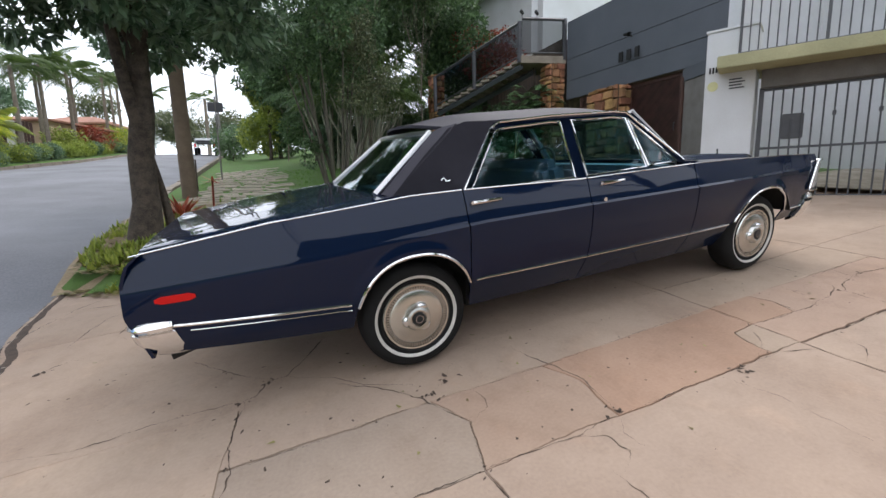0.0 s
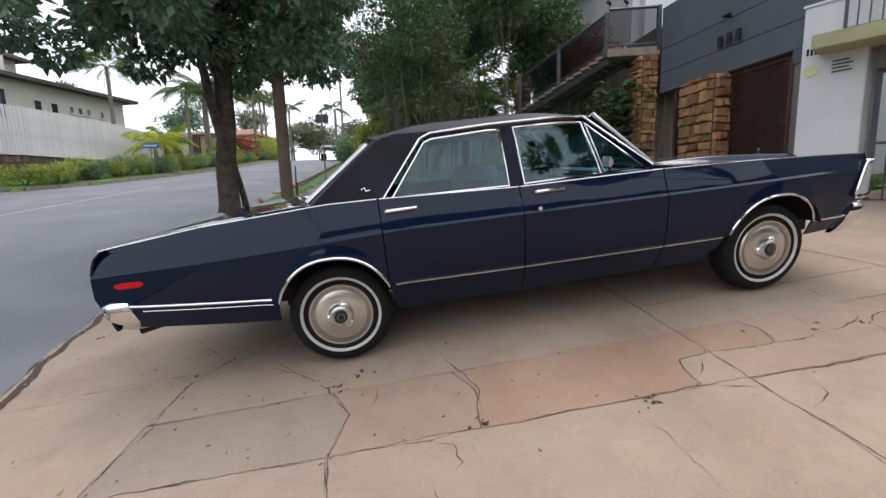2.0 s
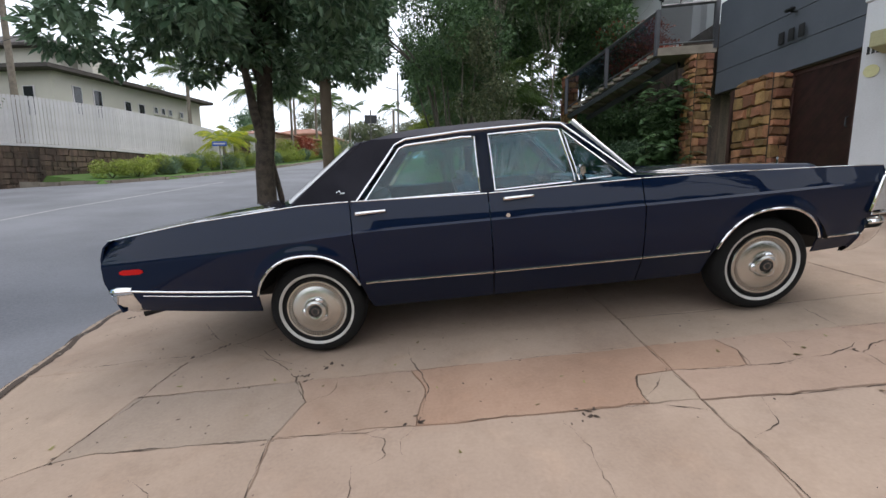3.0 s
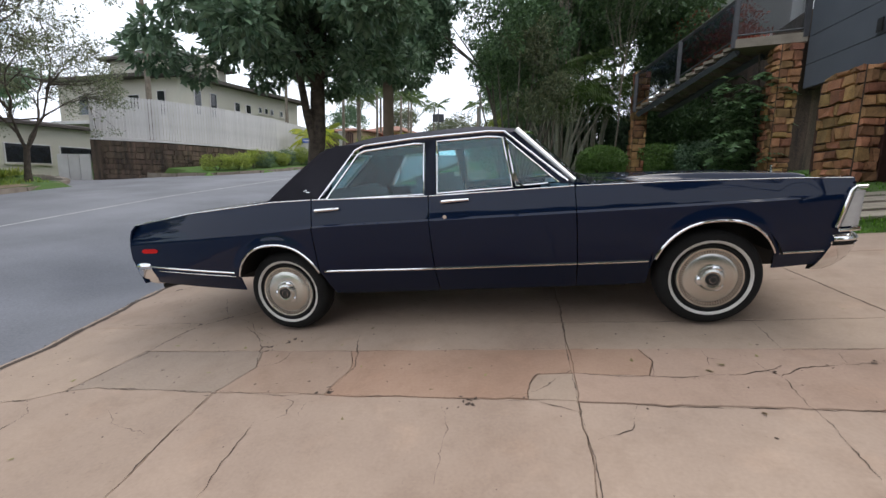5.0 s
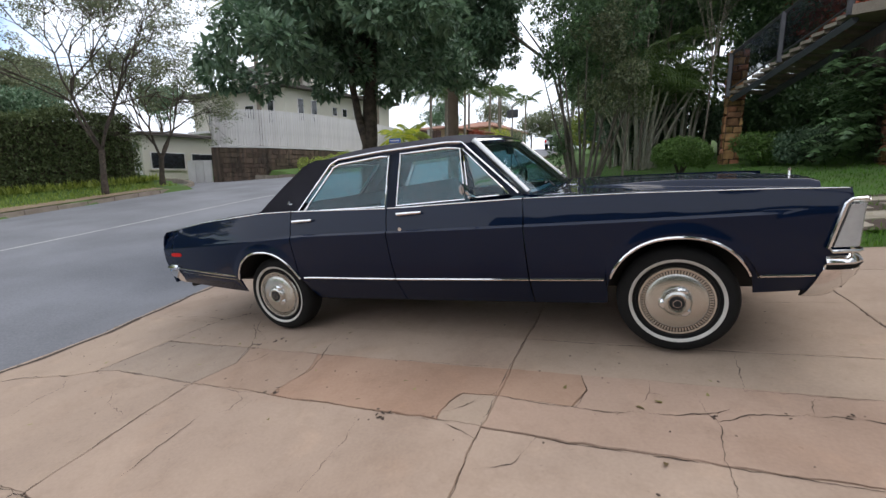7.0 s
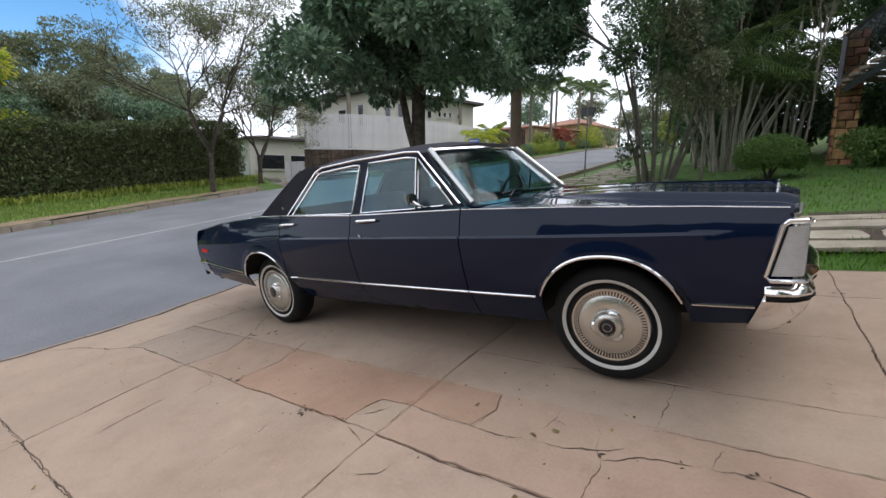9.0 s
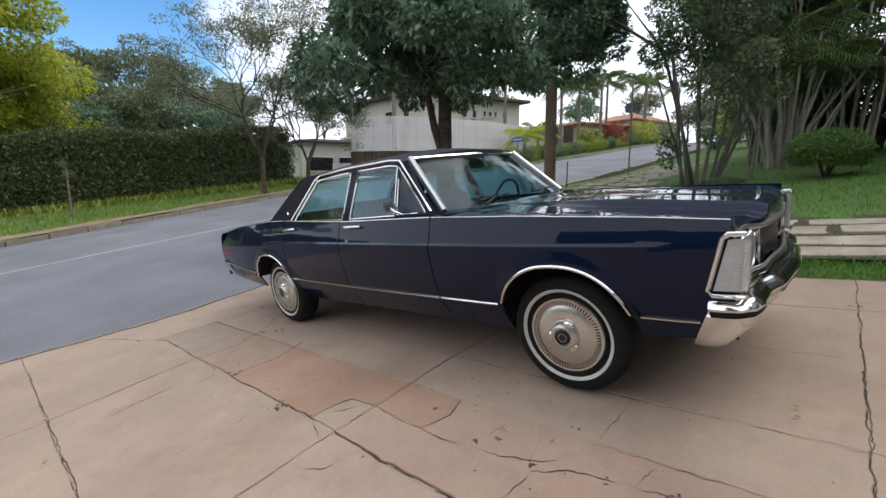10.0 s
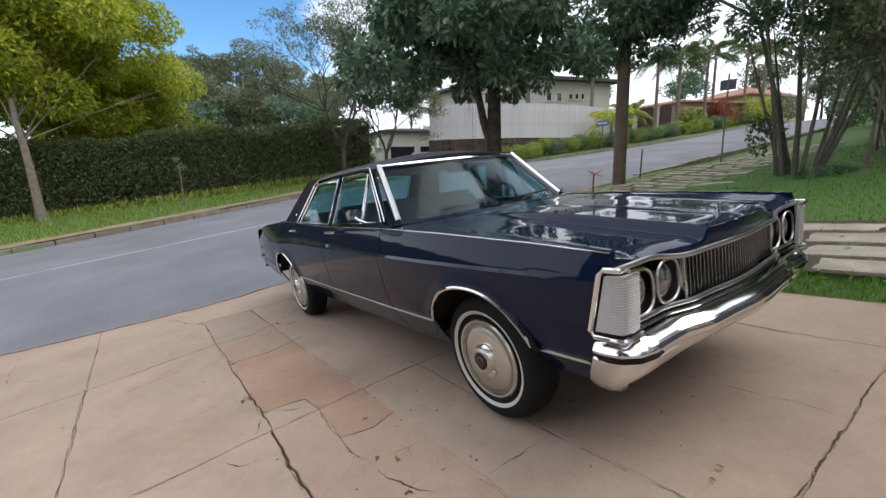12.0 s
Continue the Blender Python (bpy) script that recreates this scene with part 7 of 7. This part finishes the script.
for k in range(120):
    bm = bmesh.new()
    h = r4.uniform(0.25, 2.45)
    split_leaf(bm, (0.25 + r4.normal(-0.25, 0.36), r4.normal(-0.15, 0.25), h), r4.uniform(3.0, 6.0), r4.uniform(0.30, 0.52), r4.uniform(0.4, 0.9))
    part("leaf", bm, LEAF_DK, fern)
# tall dark trees closing the garden; the last, high up, is added to block sky reflections
for k, (x, y, h) in enumerate(((3.0, 20.5, 6.2), (4.0, 18.0, 6.2), (6.8, 16.5, 6.0), (2.3, 22.0, 6.5), (6.0, 22.5, 7.5), (0.2, 27.0, 6.0), (4.5, 12.0, 6.3), (2.8, 12.6, 8.6), (1.9, 14.5, 8.2), (1.3, 18.6, 4.6), (6.7, 14.6, 4.4), (1.0, 24.0, 5.2), (3.6, 16.5, 9.6), (2.4, 10.8, 10.6))):
    tree("garden_tree", x, y, (0.1, 0, h * 0.55), 0.10 if k < 6 else 0.032, ((0, 0, h), (3.4, 2.8, 2.8) if k == 13 else (2.1, 2.1, 2.3) if k < 6 or k > 9 else (2.4, 2.2, 2.6) if k > 6 else (1.8, 1.6, 1.3)), 5500 if k == 2 else 9000 if k < 7 else 15000, 0.24 if k < 6 else 0.19, LEAF_DK, PALEBARK if k > 5 else BARK, "tall dark green garden tree", 80 + k, 26, 0.8, group="garden trees", shell=0.25)

for k in range(12):
    x = 2.1 + 0.55 * k
    shrub("back_shrub", x, 16.2 + 0.9 * math.sin(k * 1.9), 0.9, 0.9, 2.2 + 0.5 * math.sin(k * 2.7), 2200, 0.17, LEAF_DK if k % 3 else LEAF, "dark leafy shrub at the back of the garden", 400 + k, group="back shrubs", lumps=9)

# ---- over the street: hedge, verge trees ----
rng = np.random.default_rng(3)
n = 100000
hv, hf = leaf_cloud([(0, 0, 0)], [1], n, 0.15, rng)
yy = rng.uniform(-26, 10.9, n)
xx = -19.6 + 0.05 * yy
dz, fac = rng.uniform(0, 1, n), rng.uniform(0, 1, n)
lump = np.array([noise.noise((a * 0.8, b * 3.0, 2)) for a, b in zip(yy, dz)])
px = np.where(fac < 0.75, xx + rng.normal(0, 0.07, n) + 0.16 * lump, xx - rng.uniform(0, 1.6, n))
base = np.array([ground(a, b) for a, b in zip(px, yy)])
hgt = 2.95 + 0.12 * np.sin(yy * 0.9) + 0.10 * np.sin(yy * 2.3 + 1) + 0.15 * lump
pz = np.where(fac < 0.75, base + hgt * dz, base + hgt + rng.normal(0, 0.09, n))
off = np.stack([px, yy, pz], 1) - hv.reshape(-1, 4, 3)[:, 0, :]
hv = (hv.reshape(-1, 4, 3) + off[:, None, :]).reshape(-1, 3)
hedge = thing("hedge", None, "tall clipped dark green hedge behind the verge", "hedge", kind="stuff")
raw("hedge_leaves", hv, hf, LEAF_HEDGE, hedge)
# dark sheet behind the leaves stands in for the hedge's shaded depth
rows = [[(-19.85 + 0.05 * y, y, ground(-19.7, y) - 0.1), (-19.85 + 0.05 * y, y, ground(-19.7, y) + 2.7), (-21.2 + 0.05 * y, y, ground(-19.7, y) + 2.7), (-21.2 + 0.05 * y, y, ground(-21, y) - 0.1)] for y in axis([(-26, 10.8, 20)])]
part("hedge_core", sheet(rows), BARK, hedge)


def sparse_tree(x, y, h, seed, label, leaves, spread=2.6, leaf=None):
    """A half-bare spreading tree: many forking twigs, thin tufts of leaves."""
    r5 = np.random.default_rng(seed)
    ob = thing("bare_tree", Matrix.Translation((x, y, ground(x, y) - 0.1)), label, "tree", "verge trees")
    bm = bmesh.new()
    tips = []

    def grow(p, d, L, r, depth):
        q = p + d * L
        m_ = p.lerp(q, 0.5) + Vector(r5.normal(size=3)) * L * 0.05
        tube([p, m_, q], [r, r * 0.85, r * 0.7], 6 if depth > 2 else 3, bm, cap=False)
        if depth == 0:
            tips.append(tuple(q))
            return
        for _ in range(3 if depth > 1 else 2):
            nd = (d + Vector(r5.normal(size=3)) * 0.48 + Vector((0, 0, 0.06))).normalized()
            grow(q, nd, L * r5.uniform(0.62, 0.88), r * 0.62, depth - 1)

    fork = Vector((0.05, 0.03, h * 0.17))
    for k in range(4):
        a = k * 1.6 + r5.uniform(0, 0.5)
        grow(fork, Vector((math.cos(a) * 0.55, math.sin(a) * 0.55, 1)).normalized(), h * 0.205, 0.062, 5)
    tube([(0, 0, 0), (0.02, 0, h * 0.08), fork + Vector((0, 0, 0.08))], [0.15, 0.11, 0.10], 8, bm)
    part("trunk", bm, BARK, ob, smooth=60)
    if leaves:
        v, f = leaf_cloud(tips, [0.28] * len(tips), leaves, 0.11, r5, 0.5)
        raw("leaves", v, f, leaf or LEAF_OLIVE, ob)
    return ob


sparse_tree(-16.6, 7.9, 10.6, 91, "half-bare spreading tree with grey branches on the verge", 22000)
sparse_tree(-17.4, 10.8, 7.4, 92, "half-bare tree with dark trunk at the street corner", 13000)
sap = thing("sapling", Matrix.Translation((-16.4, 0.62, ground(-16.4, 0.62) - 0.05)), "thin young sapling tied to a pale stake", "sapling")
part("stake", tube([(0, 0, 0), (0.02, 0.02, 1.9)], [0.035, 0.025], 6), PALEBARK, sap)
v, f = leaf_cloud([(0, 0.05, 1.7), (0.05, -0.08, 2.05)], [0.2, 0.15], 160, 0.10, np.random.default_rng(4))
raw("leaves", v, f, LEAF_OLIVE, sap)
tree("yellow_tree", -18.3, -4.0, (-0.7, -0.3, 4.6), 0.17, ((-3.6, 0.2, 7.6), (4.2, 6.0, 5.4)), 110000, 0.24, LEAF_YL, PALEBARK, "large yellow-green leafy tree above the hedge", 95, 120, 1.3, shell=0.15, flat=0.7)
tree("yellow_tree", -24.0, -10.0, (0, 0, 4.0), 0.2, ((0, 0, 6.5), (4.0, 4.0, 3.6)), 22000, 0.28, LEAF_YL, PALEBARK, "large yellow-green leafy tree behind the hedge", 96, 44, 1.1, shell=0.3)
tree("yellow_tree", -24.5, -1.0, (0, 0, 3.2), 0.18, ((0, 0, 4.6), (3.2, 4.6, 2.6)), 42000, 0.22, LEAF_YL, PALEBARK, "large yellow-green leafy tree behind the hedge", 97, 60, 1.1, shell=0.3)
for k, (x, y, h) in enumerate(((-36, 2, 8.0), (-40, 8, 9.5), (-34, 9.5, 6.0), (-44, 14, 9.5), (-38, 15, 6.5), (-48, -4, 10.5), (-30, 5, 5.2), (-33, -1, 6.0), (-46, 20, 8), (-52, 7, 12))):
    tree("far_tree", x, y, (0.1, 0, h * 0.6), 0.2, ((0, 0, h), (2.9, 2.9, 1.9)), 6000, 0.26, LEAF_OLIVE, PALEBARK, "grey-green eucalyptus tree beyond the hedge", 100 + k, 22, 1.0, group="eucalyptus trees", shell=0.4, flat=0.55)

for k, (x, y, h) in enumerate(((-27, 3.5, 3.6), (-28, 6.6, 4.2), (-27, 9.6, 3.8), (-31, 12.0, 4.6), (-26, 1.0, 3.4), (-33, 4.5, 5.4))):
    tree("hedge_back_tree", x, y, (0.1, 0, h * 0.5), 0.13, ((0, 0, h), (2.2, 2.3, 1.7)), 6500, 0.22, LEAF_OLIVE if k % 2 else LEAF, BARK, "olive-green tree rising behind the hedge", 120 + k, 24, 0.8, group="trees behind the hedge", shell=0.3)

# ---- houses over the street ----
OCHREWALL = mat("ochre_plaster", (0.66, 0.50, 0.35), 0.85, 0, (0.45, 0.31, 0.20), 0.6, 0.5, 30, 0.2)
FENCE = [(-21.5, 21.0), (-19.2, 15.0), (-16.8, 16.8), (-15.3, 19.5), (-14.5, 24.0), (-14.6, 30.5)]
ret = thing("wall_retaining", None, "dark stained stone retaining wall under the white fence", "wall", kind="structure")
wall_run("wall_core", FENCE, 0.4, 3.05, 0.4, RETSTONE, "", parent=ret)
for (xa, ya), (xb, yb) in zip(FENCE[1:], FENCE[2:4]):
    stone_face(ret, facing(xa, ya, xb, yb, max(0.9, along(min(ya, yb)) - 0.35)), math.hypot(xb - xa, yb - ya), 3.05 - max(0.9, along(min(ya, yb)) - 0.35), int(xa * 10), RETSTONE, 0.26, 0.05)
cope = thing("wall_coping", None, "white coping along the retaining wall", "wall", kind="structure")
wall_run("coping", [(x + 0.05, y - 0.05) for x, y in FENCE], 3.05, 3.16, 0.5, WHITESLAT, "", parent=cope)
fence = thing("slat_fence", None, "white vertical-slat metal fence on the stone wall", "fence", kind="structure")
sl = box(-0.054, -0.015, 0, 0.054, 0.015, 2.0, 0.004)
slat_mesh = None
for (xa, ya), (xb, yb) in zip(FENCE, FENCE[1:]):
    L = math.hypot(xb - xa, yb - ya)
    nsl = round(L / 0.135)
    for k in range(nsl):
        m = facing(xa, ya, xb, yb, 3.2) @ Matrix.Translation(((k + 0.5) * L / nsl, 0.2, 0))
        if slat_mesh is None:
            ob = part("slat", sl, WHITESLAT, fence)
            slat_mesh = ob.data
        else:
            ob = new("slat", slat_mesh)
            ob.parent = fence
        ob.matrix_local = m
    for z in (3.35, 5.05):
        bm = box(0, 0.215, z, L, 0.245, z + 0.05)
        bm.transform(facing(xa, ya, xb, yb, 0))
        part("fence_rail", bm, WHITESLAT, fence)

house = thing("cream_house", None, "cream two-storey house with dark overhanging eaves behind the fence", "house")
HW = [(-32, 24.0), (-21.2, 23.2), (-18.4, 33.5), (-29, 36.5)]
wall_run("wall", HW + HW[:1], 1.2, 7.9, 0.3, CREAMWALL, "", parent=house)


def flat_roof(parent, pts, z, over, thick, rise, material, name="roof"):
    cx, cy = sum(p[0] for p in pts) / len(pts), sum(p[1] for p in pts) / len(pts)
    out = [(cx + (x - cx) * (1 + over / math.hypot(x - cx, y - cy)), cy + (y - cy) * (1 + over / math.hypot(x - cx, y - cy))) for x, y in pts]
    bm = bmesh.new()
    lo = [bm.verts.new((x, y, z)) for x, y in out]
    hi = [bm.verts.new((x, y, z + thick)) for x, y in out]
    rd = [bm.verts.new((cx + (x - cx) * 0.35, cy + (y - cy) * 0.35, z + thick + rise)) for x, y in out]
    n_ = len(out)
    for i in range(n_):
        j = (i + 1) % n_
        bm.faces.new((lo[i], lo[j], hi[j], hi[i]))
        bm.faces.new((hi[i], hi[j], rd[j], rd[i]))
    bm.faces.new(lo[::-1])
    bm.faces.new(rd)
    bmesh.ops.recalc_face_normals(bm, faces=bm.faces[:])
    return part(name, bm, material, parent)


flat_roof(house, HW, 7.9, 1.0, 0.22, 0.9, ROOFTILE)


def window(parent, a, b, u, z, w, h):
    m = facing(*a, *b, z) @ Matrix.Translation((u, 0, 0))
    bm = box(0, -0.06, 0, w, 0.05, h, 0.01)
    bm.transform(m)
    fr = part("window", bm, WHITESLAT, parent)
    bm = box(0.06, -0.075, 0.06, w - 0.06, -0.055, h - 0.06)
    bm.transform(m)
    part("pane", bm, DARKGLASS, fr)
    bm = box(-0.06, -0.12, -0.06, w + 0.06, 0.0, 0.0)
    bm.transform(m)
    part("sill", bm, CREAMWALL, fr)


for u, z, w, h in ((1.0, 5.6, 0.55, 1.7), (2.2, 5.6, 0.55, 1.7), (4.2, 6.3, 0.5, 0.7), (5.2, 6.3, 0.5, 0.7), (6.4, 6.5, 0.35, 0.5), (7.0, 6.5, 0.35, 0.5), (7.6, 6.5, 0.35, 0.5), (8.6, 6.5, 0.35, 0.5)):
    window(house, HW[1], HW[2], u, z, w, h)
for u, z, w, h in ((2.0, 5.6, 0.9, 1.4), (6.5, 5.4, 1.0, 1.5), (9.0, 5.4, 0.7, 1.7)):
    window(house, HW[0], HW[1], u, z, w, h)
bm = box(0.5, -1.0, 4.9, 4.5, 0.0, 5.1)
bm.transform(facing(*HW[0], *HW[1], 0))
part("balcony", bm, WHITESLAT, house)
UB = [(-27.5, 24.2), (-22.2, 23.8), (-21.2, 28.0), (-26.5, 29.0)]
wall_run("upper_wall", UB + UB[:1], 7.9, 9.3, 0.25, CREAMWALL, "", parent=house)
flat_roof(house, UB, 9.3, 0.8, 0.15, 1.0, ROOFTILE)
part("chimney", box(-21.4, 25.4, 7.9, -20.5, 26.2, 9.9, 0.02), CREAMWALL, house, "cream chimney")
yg = thing("yard_gate", None, "pale grey metal gate at the side-street corner", "gate", kind="structure")
for k in range(3):
    bm = box(0.02 + 0.62 * k, 0, 0.85, 0.60 + 0.62 * k, 0.05, 2.35, 0.006)
    bm.transform(facing(-21.3, 15.0, -19.45, 15.15, 0))
    part("gate_panel", bm, WHITESLAT, yg)
wing = thing("corner_house", None, "low white house with garage at the side-street corner", "house")
WG = [(-33, 17.0), (-25.5, 15.2), (-24.5, 20.5), (-32, 22)]
wall_run("wall", WG + WG[:1], 0.8, 4.0, 0.25, CREAMWALL, "", parent=wing)
flat_roof(wing, WG, 4.0, 0.5, 0.16, 0.35, ROOFTILE)
for u, z, w, h in ((0.8, 2.3, 2.2, 1.0), (3.4, 2.3, 1.6, 1.0), (5.6, 2.9, 1.3, 0.8)):
    window(wing, WG[0], WG[1], u, z, w, h)
for u, z, w, h in ((0.4, 1.9, 2.1, 1.1), (2.9, 1.9, 2.1, 1.1)):
    window(wing, WG[1], WG[2], u, z, w, h)
bm = box(5.4, -0.05, 1.0, 7.4, 0.02, 2.5, 0.01)
bm.transform(facing(*WG[0], *WG[1], 0))
part("garage_door", bm, WHITESLAT, wing, "pale grey garage door")
red = thing("red_roof_house", None, "low ochre house with red tiled roof up the street", "house")
RH = [(-21.0, 38.5), (-13.5, 36.5), (-11.5, 42.5), (-19.5, 45)]
wall_run("wall", RH + RH[:1], 3.0, 5.9, 0.25, OCHREWALL, "", parent=red)
flat_roof(red, RH, 5.9, 0.6, 0.12, 0.5, REDTILE)
for a, b in ((RH[0], RH[1]), (RH[1], RH[2])):
    for u in (1.2, 4.2):
        window(red, a, b, u, 4.4, 1.1, 1.1)
left = thing("street_house", None, "ochre house with red tiled roof at the top of the street", "house")
LH = [(-20, 52), (-13.5, 50), (-12, 60), (-19, 61)]
wall_run("wall", LH + LH[:1], 3.5, 7.4, 0.25, OCHREWALL, "", parent=left)
flat_roof(left, LH, 7.4, 0.8, 0.15, 1.0, REDTILE)
SIGNBLUE = mat("sign_blue", (0.03, 0.10, 0.42), 0.5, 0, (0.02, 0.07, 0.32), 8, 0.4, 60, 0.05)
bs = thing("name_sign", Matrix.Translation((-11.9, 23.0, ground(-11.9, 23.0) - 0.05)), "small blue street name sign on a thin pole", "sign")
part("pole", tube([(0, 0, 0), (0, 0, 1.75)], 0.03, 7), GREYBOARD, bs)
part("plate", box(-0.42, -0.02, 1.45, 0.42, 0.02, 1.72, 0.006), SIGNBLUE, bs)
part("lettering", box(-0.34, -0.026, 1.55, 0.34, -0.021, 1.63), WHITESLAT, bs, "pale unreadable bar of lettering")
for u in (1.0, 4.0):
    window(left, LH[1], LH[2], u, 5.4, 1.1, 1.2)

# pale gateposts and a dark boarded fence past the end of the white one
gate = thing("boarded_fence", None, "dark boarded fence between pale gateposts up the street", "fence", kind="structure")
BOARDED = [(-18.0, 34.7), (-16.8, 35.0), (-15.0, 35.2), (-13.9, 35.3)]
for x, y in BOARDED[1:3]:
    z = ground(x, y)
    part("gatepost", join(box(x - 0.2, y - 0.2, z - 0.3, x + 0.2, y + 0.2, z + 1.85, 0.02), box(x - 0.26, y - 0.26, z + 1.85, x + 0.26, y + 0.26, z + 1.97, 0.02)), WHITESLAT, gate, "pale square gatepost with a cap")
for (xa, ya), (xb, yb) in zip(BOARDED, BOARDED[1:]):
    run = math.hypot(xb - xa, yb - ya)
    count = int(run / 0.16)
    for k in range(count):
        bm = box(run * k / count, -0.02, 0, run * (k + 0.9) / count, 0.02, 2.15 - 0.05 * (k % 3), 0.006)
        bm.transform(facing(xa, ya, xb, yb, ground((xa + xb) / 2, (ya + yb) / 2) - 0.15))
        part("board", bm, DARKWOOD, gate)

# shrubs before the fence, palms, far planting
r6 = random.Random(8)
for k in range(34):
    y = 17.6 + 0.95 * k
    shrub("fence_shrub", lerp(y, FAR) - 0.9 - r6.uniform(0, 0.7), y, r6.uniform(0.7, 1.0), r6.uniform(0.7, 1.0), r6.uniform(0.8, 1.15), 2300, 0.095, BOXLEAF if r6.random() < 0.5 else LEAF, "low yellow-green shrub before the fence", 200 + k, group="fence shrubs", lumps=5)
palm("tall_palm", -16.0, 27.6, 6.0, 0.11, 18, 2.8, "tall palm with slender grey trunk before the cream house", 301)
palm("tall_palm", -20.2, 19.7, 9.4, 0.13, 22, 3.3, "tall feathery palm in the fenced garden", 302, z=3.0)
palm("yellow_palm", -12.6, 25.0, 1.7, 0.09, 18, 2.0, "low yellow-green palm on the verge", 303, leaf=LEAF_YL)
palm("yellow_palm", -12.9, 27.4, 1.9, 0.09, 18, 1.9, "low yellow-green palm on the verge", 304, leaf=LEAF_LT)
for k, (x, y, h) in enumerate(((-13.2, 31.5, 5.2), (-12.6, 33.5, 5.6), (-13.4, 35.2, 5.3), (-12.4, 37.5, 5.9), (-12.9, 40.0, 5.5), (-11.8, 43.5, 6.2), (-11.6, 47, 6.0), (-13, 51, 6.6), (-10.8, 56, 6.4))):
    palm("royal_palm", x, y, h, 0.11, 16, 2.5, "royal palm in the row up the street", 310 + k, group="royal palms")
for k, (x, y, s, lf) in enumerate(((-12.2, 34.5, 1.3, LEAF_LT), (-12.0, 39.0, 1.5, LEAF_RED), (-11.6, 42.0, 1.4, LEAF_LT), (-11.7, 45.5, 1.7, LEAF_YL), (-11.4, 49.5, 1.8, LEAF_OLIVE), (-11.5, 54, 2.0, LEAF_DK), (-2.0, 30.5, 1.5, LEAF_DK), (-2.4, 36, 1.6, LEAF_DK), (-1.8, 42, 2.0, LEAF), (-2.4, 48, 2.2, LEAF_DK))):
    shrub("roadside_shrub", x, y, s * 0.9, s * 0.9, s * 1.5, 1500, 0.20, lf, "rounded garden shrub beside the street", 330 + k, group="roadside shrubs", lumps=9)
for k, (x, y, h) in enumerate(((-6.5, 90, 7), (-11, 84, 7), (0, 92, 8), (-2, 100, 8), (-9, 72, 6), (-4, 78, 7), (1, 70, 6.5), (-14, 75, 6), (-20, 70, 7), (6, 60, 7), (3, 48, 6.5), (2, 38, 6), (-26, 62, 7), (-32, 50, 7), (-40, 40, 8), (-48, 32, 9))):
    tree("horizon_tree", x, y, (0, 0, h * 0.5), 0.2, ((0, 0, h * 0.8), (3.2, 3.2, 2.4)), 3500, 0.40, LEAF_OLIVE if k % 3 else LEAF, BARK, "distant rounded tree at the end of the street", 350 + k, 18, 1.2, group="distant trees", shell=0.3)
palm("far_palm", -6.0, 66, 8.0, 0.2, 14, 3.2, "distant feathery palm at the street's crest", 370, group="royal palms")
lp = thing("lamp_pole", Matrix.Translation((-3.4, 44.6, ground(-3.4, 44.6) - 0.1)), "slim grey street pole far up the street", "utility pole")
part("pole", tube([(0, 0, 0), (0, 0, 9)], [0.13, 0.09], 8), GREYBOARD, lp)
part("arm", tube([(0, 0, 7.2), (-1.2, 0, 7.5)], 0.05, 6), GREYBOARD, lp)

# parked car far up the street
fc = thing("parked_car", Matrix.Translation((-4.4, 42.0, road_z(-4.4, 42.0))) @ Matrix.Rotation(math.atan(0.1), 4, "X"), "small silver hatchback parked by the kerb far off", "car")
SILVER = mat("silver_paint", (0.32, 0.33, 0.34), 0.3, 0.5, (0.45, 0.46, 0.47), 4, 0.4, 100, 0.0, coat=0.6)
sec = [(-0.82, 0.35), (-0.85, 0.85), (-0.68, 1.45), (0.68, 1.45), (0.85, 0.85), (0.82, 0.35)]
rows = []
for y, k in ((-1.95, 0.86), (-1.85, 1.0), (-0.9, 1.0), (0.7, 1.0), (1.1, 0.66), (1.9, 0.60), (2.0, 0.5)):
    rows.append([(x, y, 0.35 + (z - 0.35) * (k if z > 0.9 else min(1, k + 0.2))) for x, z in sec])
part("body", sheet(rows), SILVER, fc, smooth=30)
bm = bmesh.new()
bm.faces.new([bm.verts.new(p) for p in ((-0.62, -1.93, 0.95), (0.62, -1.93, 0.95), (0.52, -1.90, 1.32), (-0.52, -1.90, 1.32))])
bmesh.ops.solidify(bm, geom=bm.faces[:], thickness=0.02)
part("rear_window", bm, DARKGLASS, fc)
for s in (-1, 1):
    part("tail_lamp", box(s * 0.72 - 0.08, -1.97, 0.75, s * 0.72 + 0.08, -1.93, 1.0, 0.01), REDLENS, fc)
    for y in (-1.25, 1.25):
        w = lathe([(0.0, -0.1), (0.31, -0.1), (0.32, 0.0), (0.31, 0.1), (0.0, 0.1)], 20)
        bmesh.ops.rotate(w, verts=w.verts[:], cent=(0, 0, 0), matrix=Matrix.Rotation(radians(90), 3, "Z"))
        bmesh.ops.translate(w, verts=w.verts[:], vec=(s * 0.76, y, 0.32))
        part("wheel", w, RUBBER, fc)
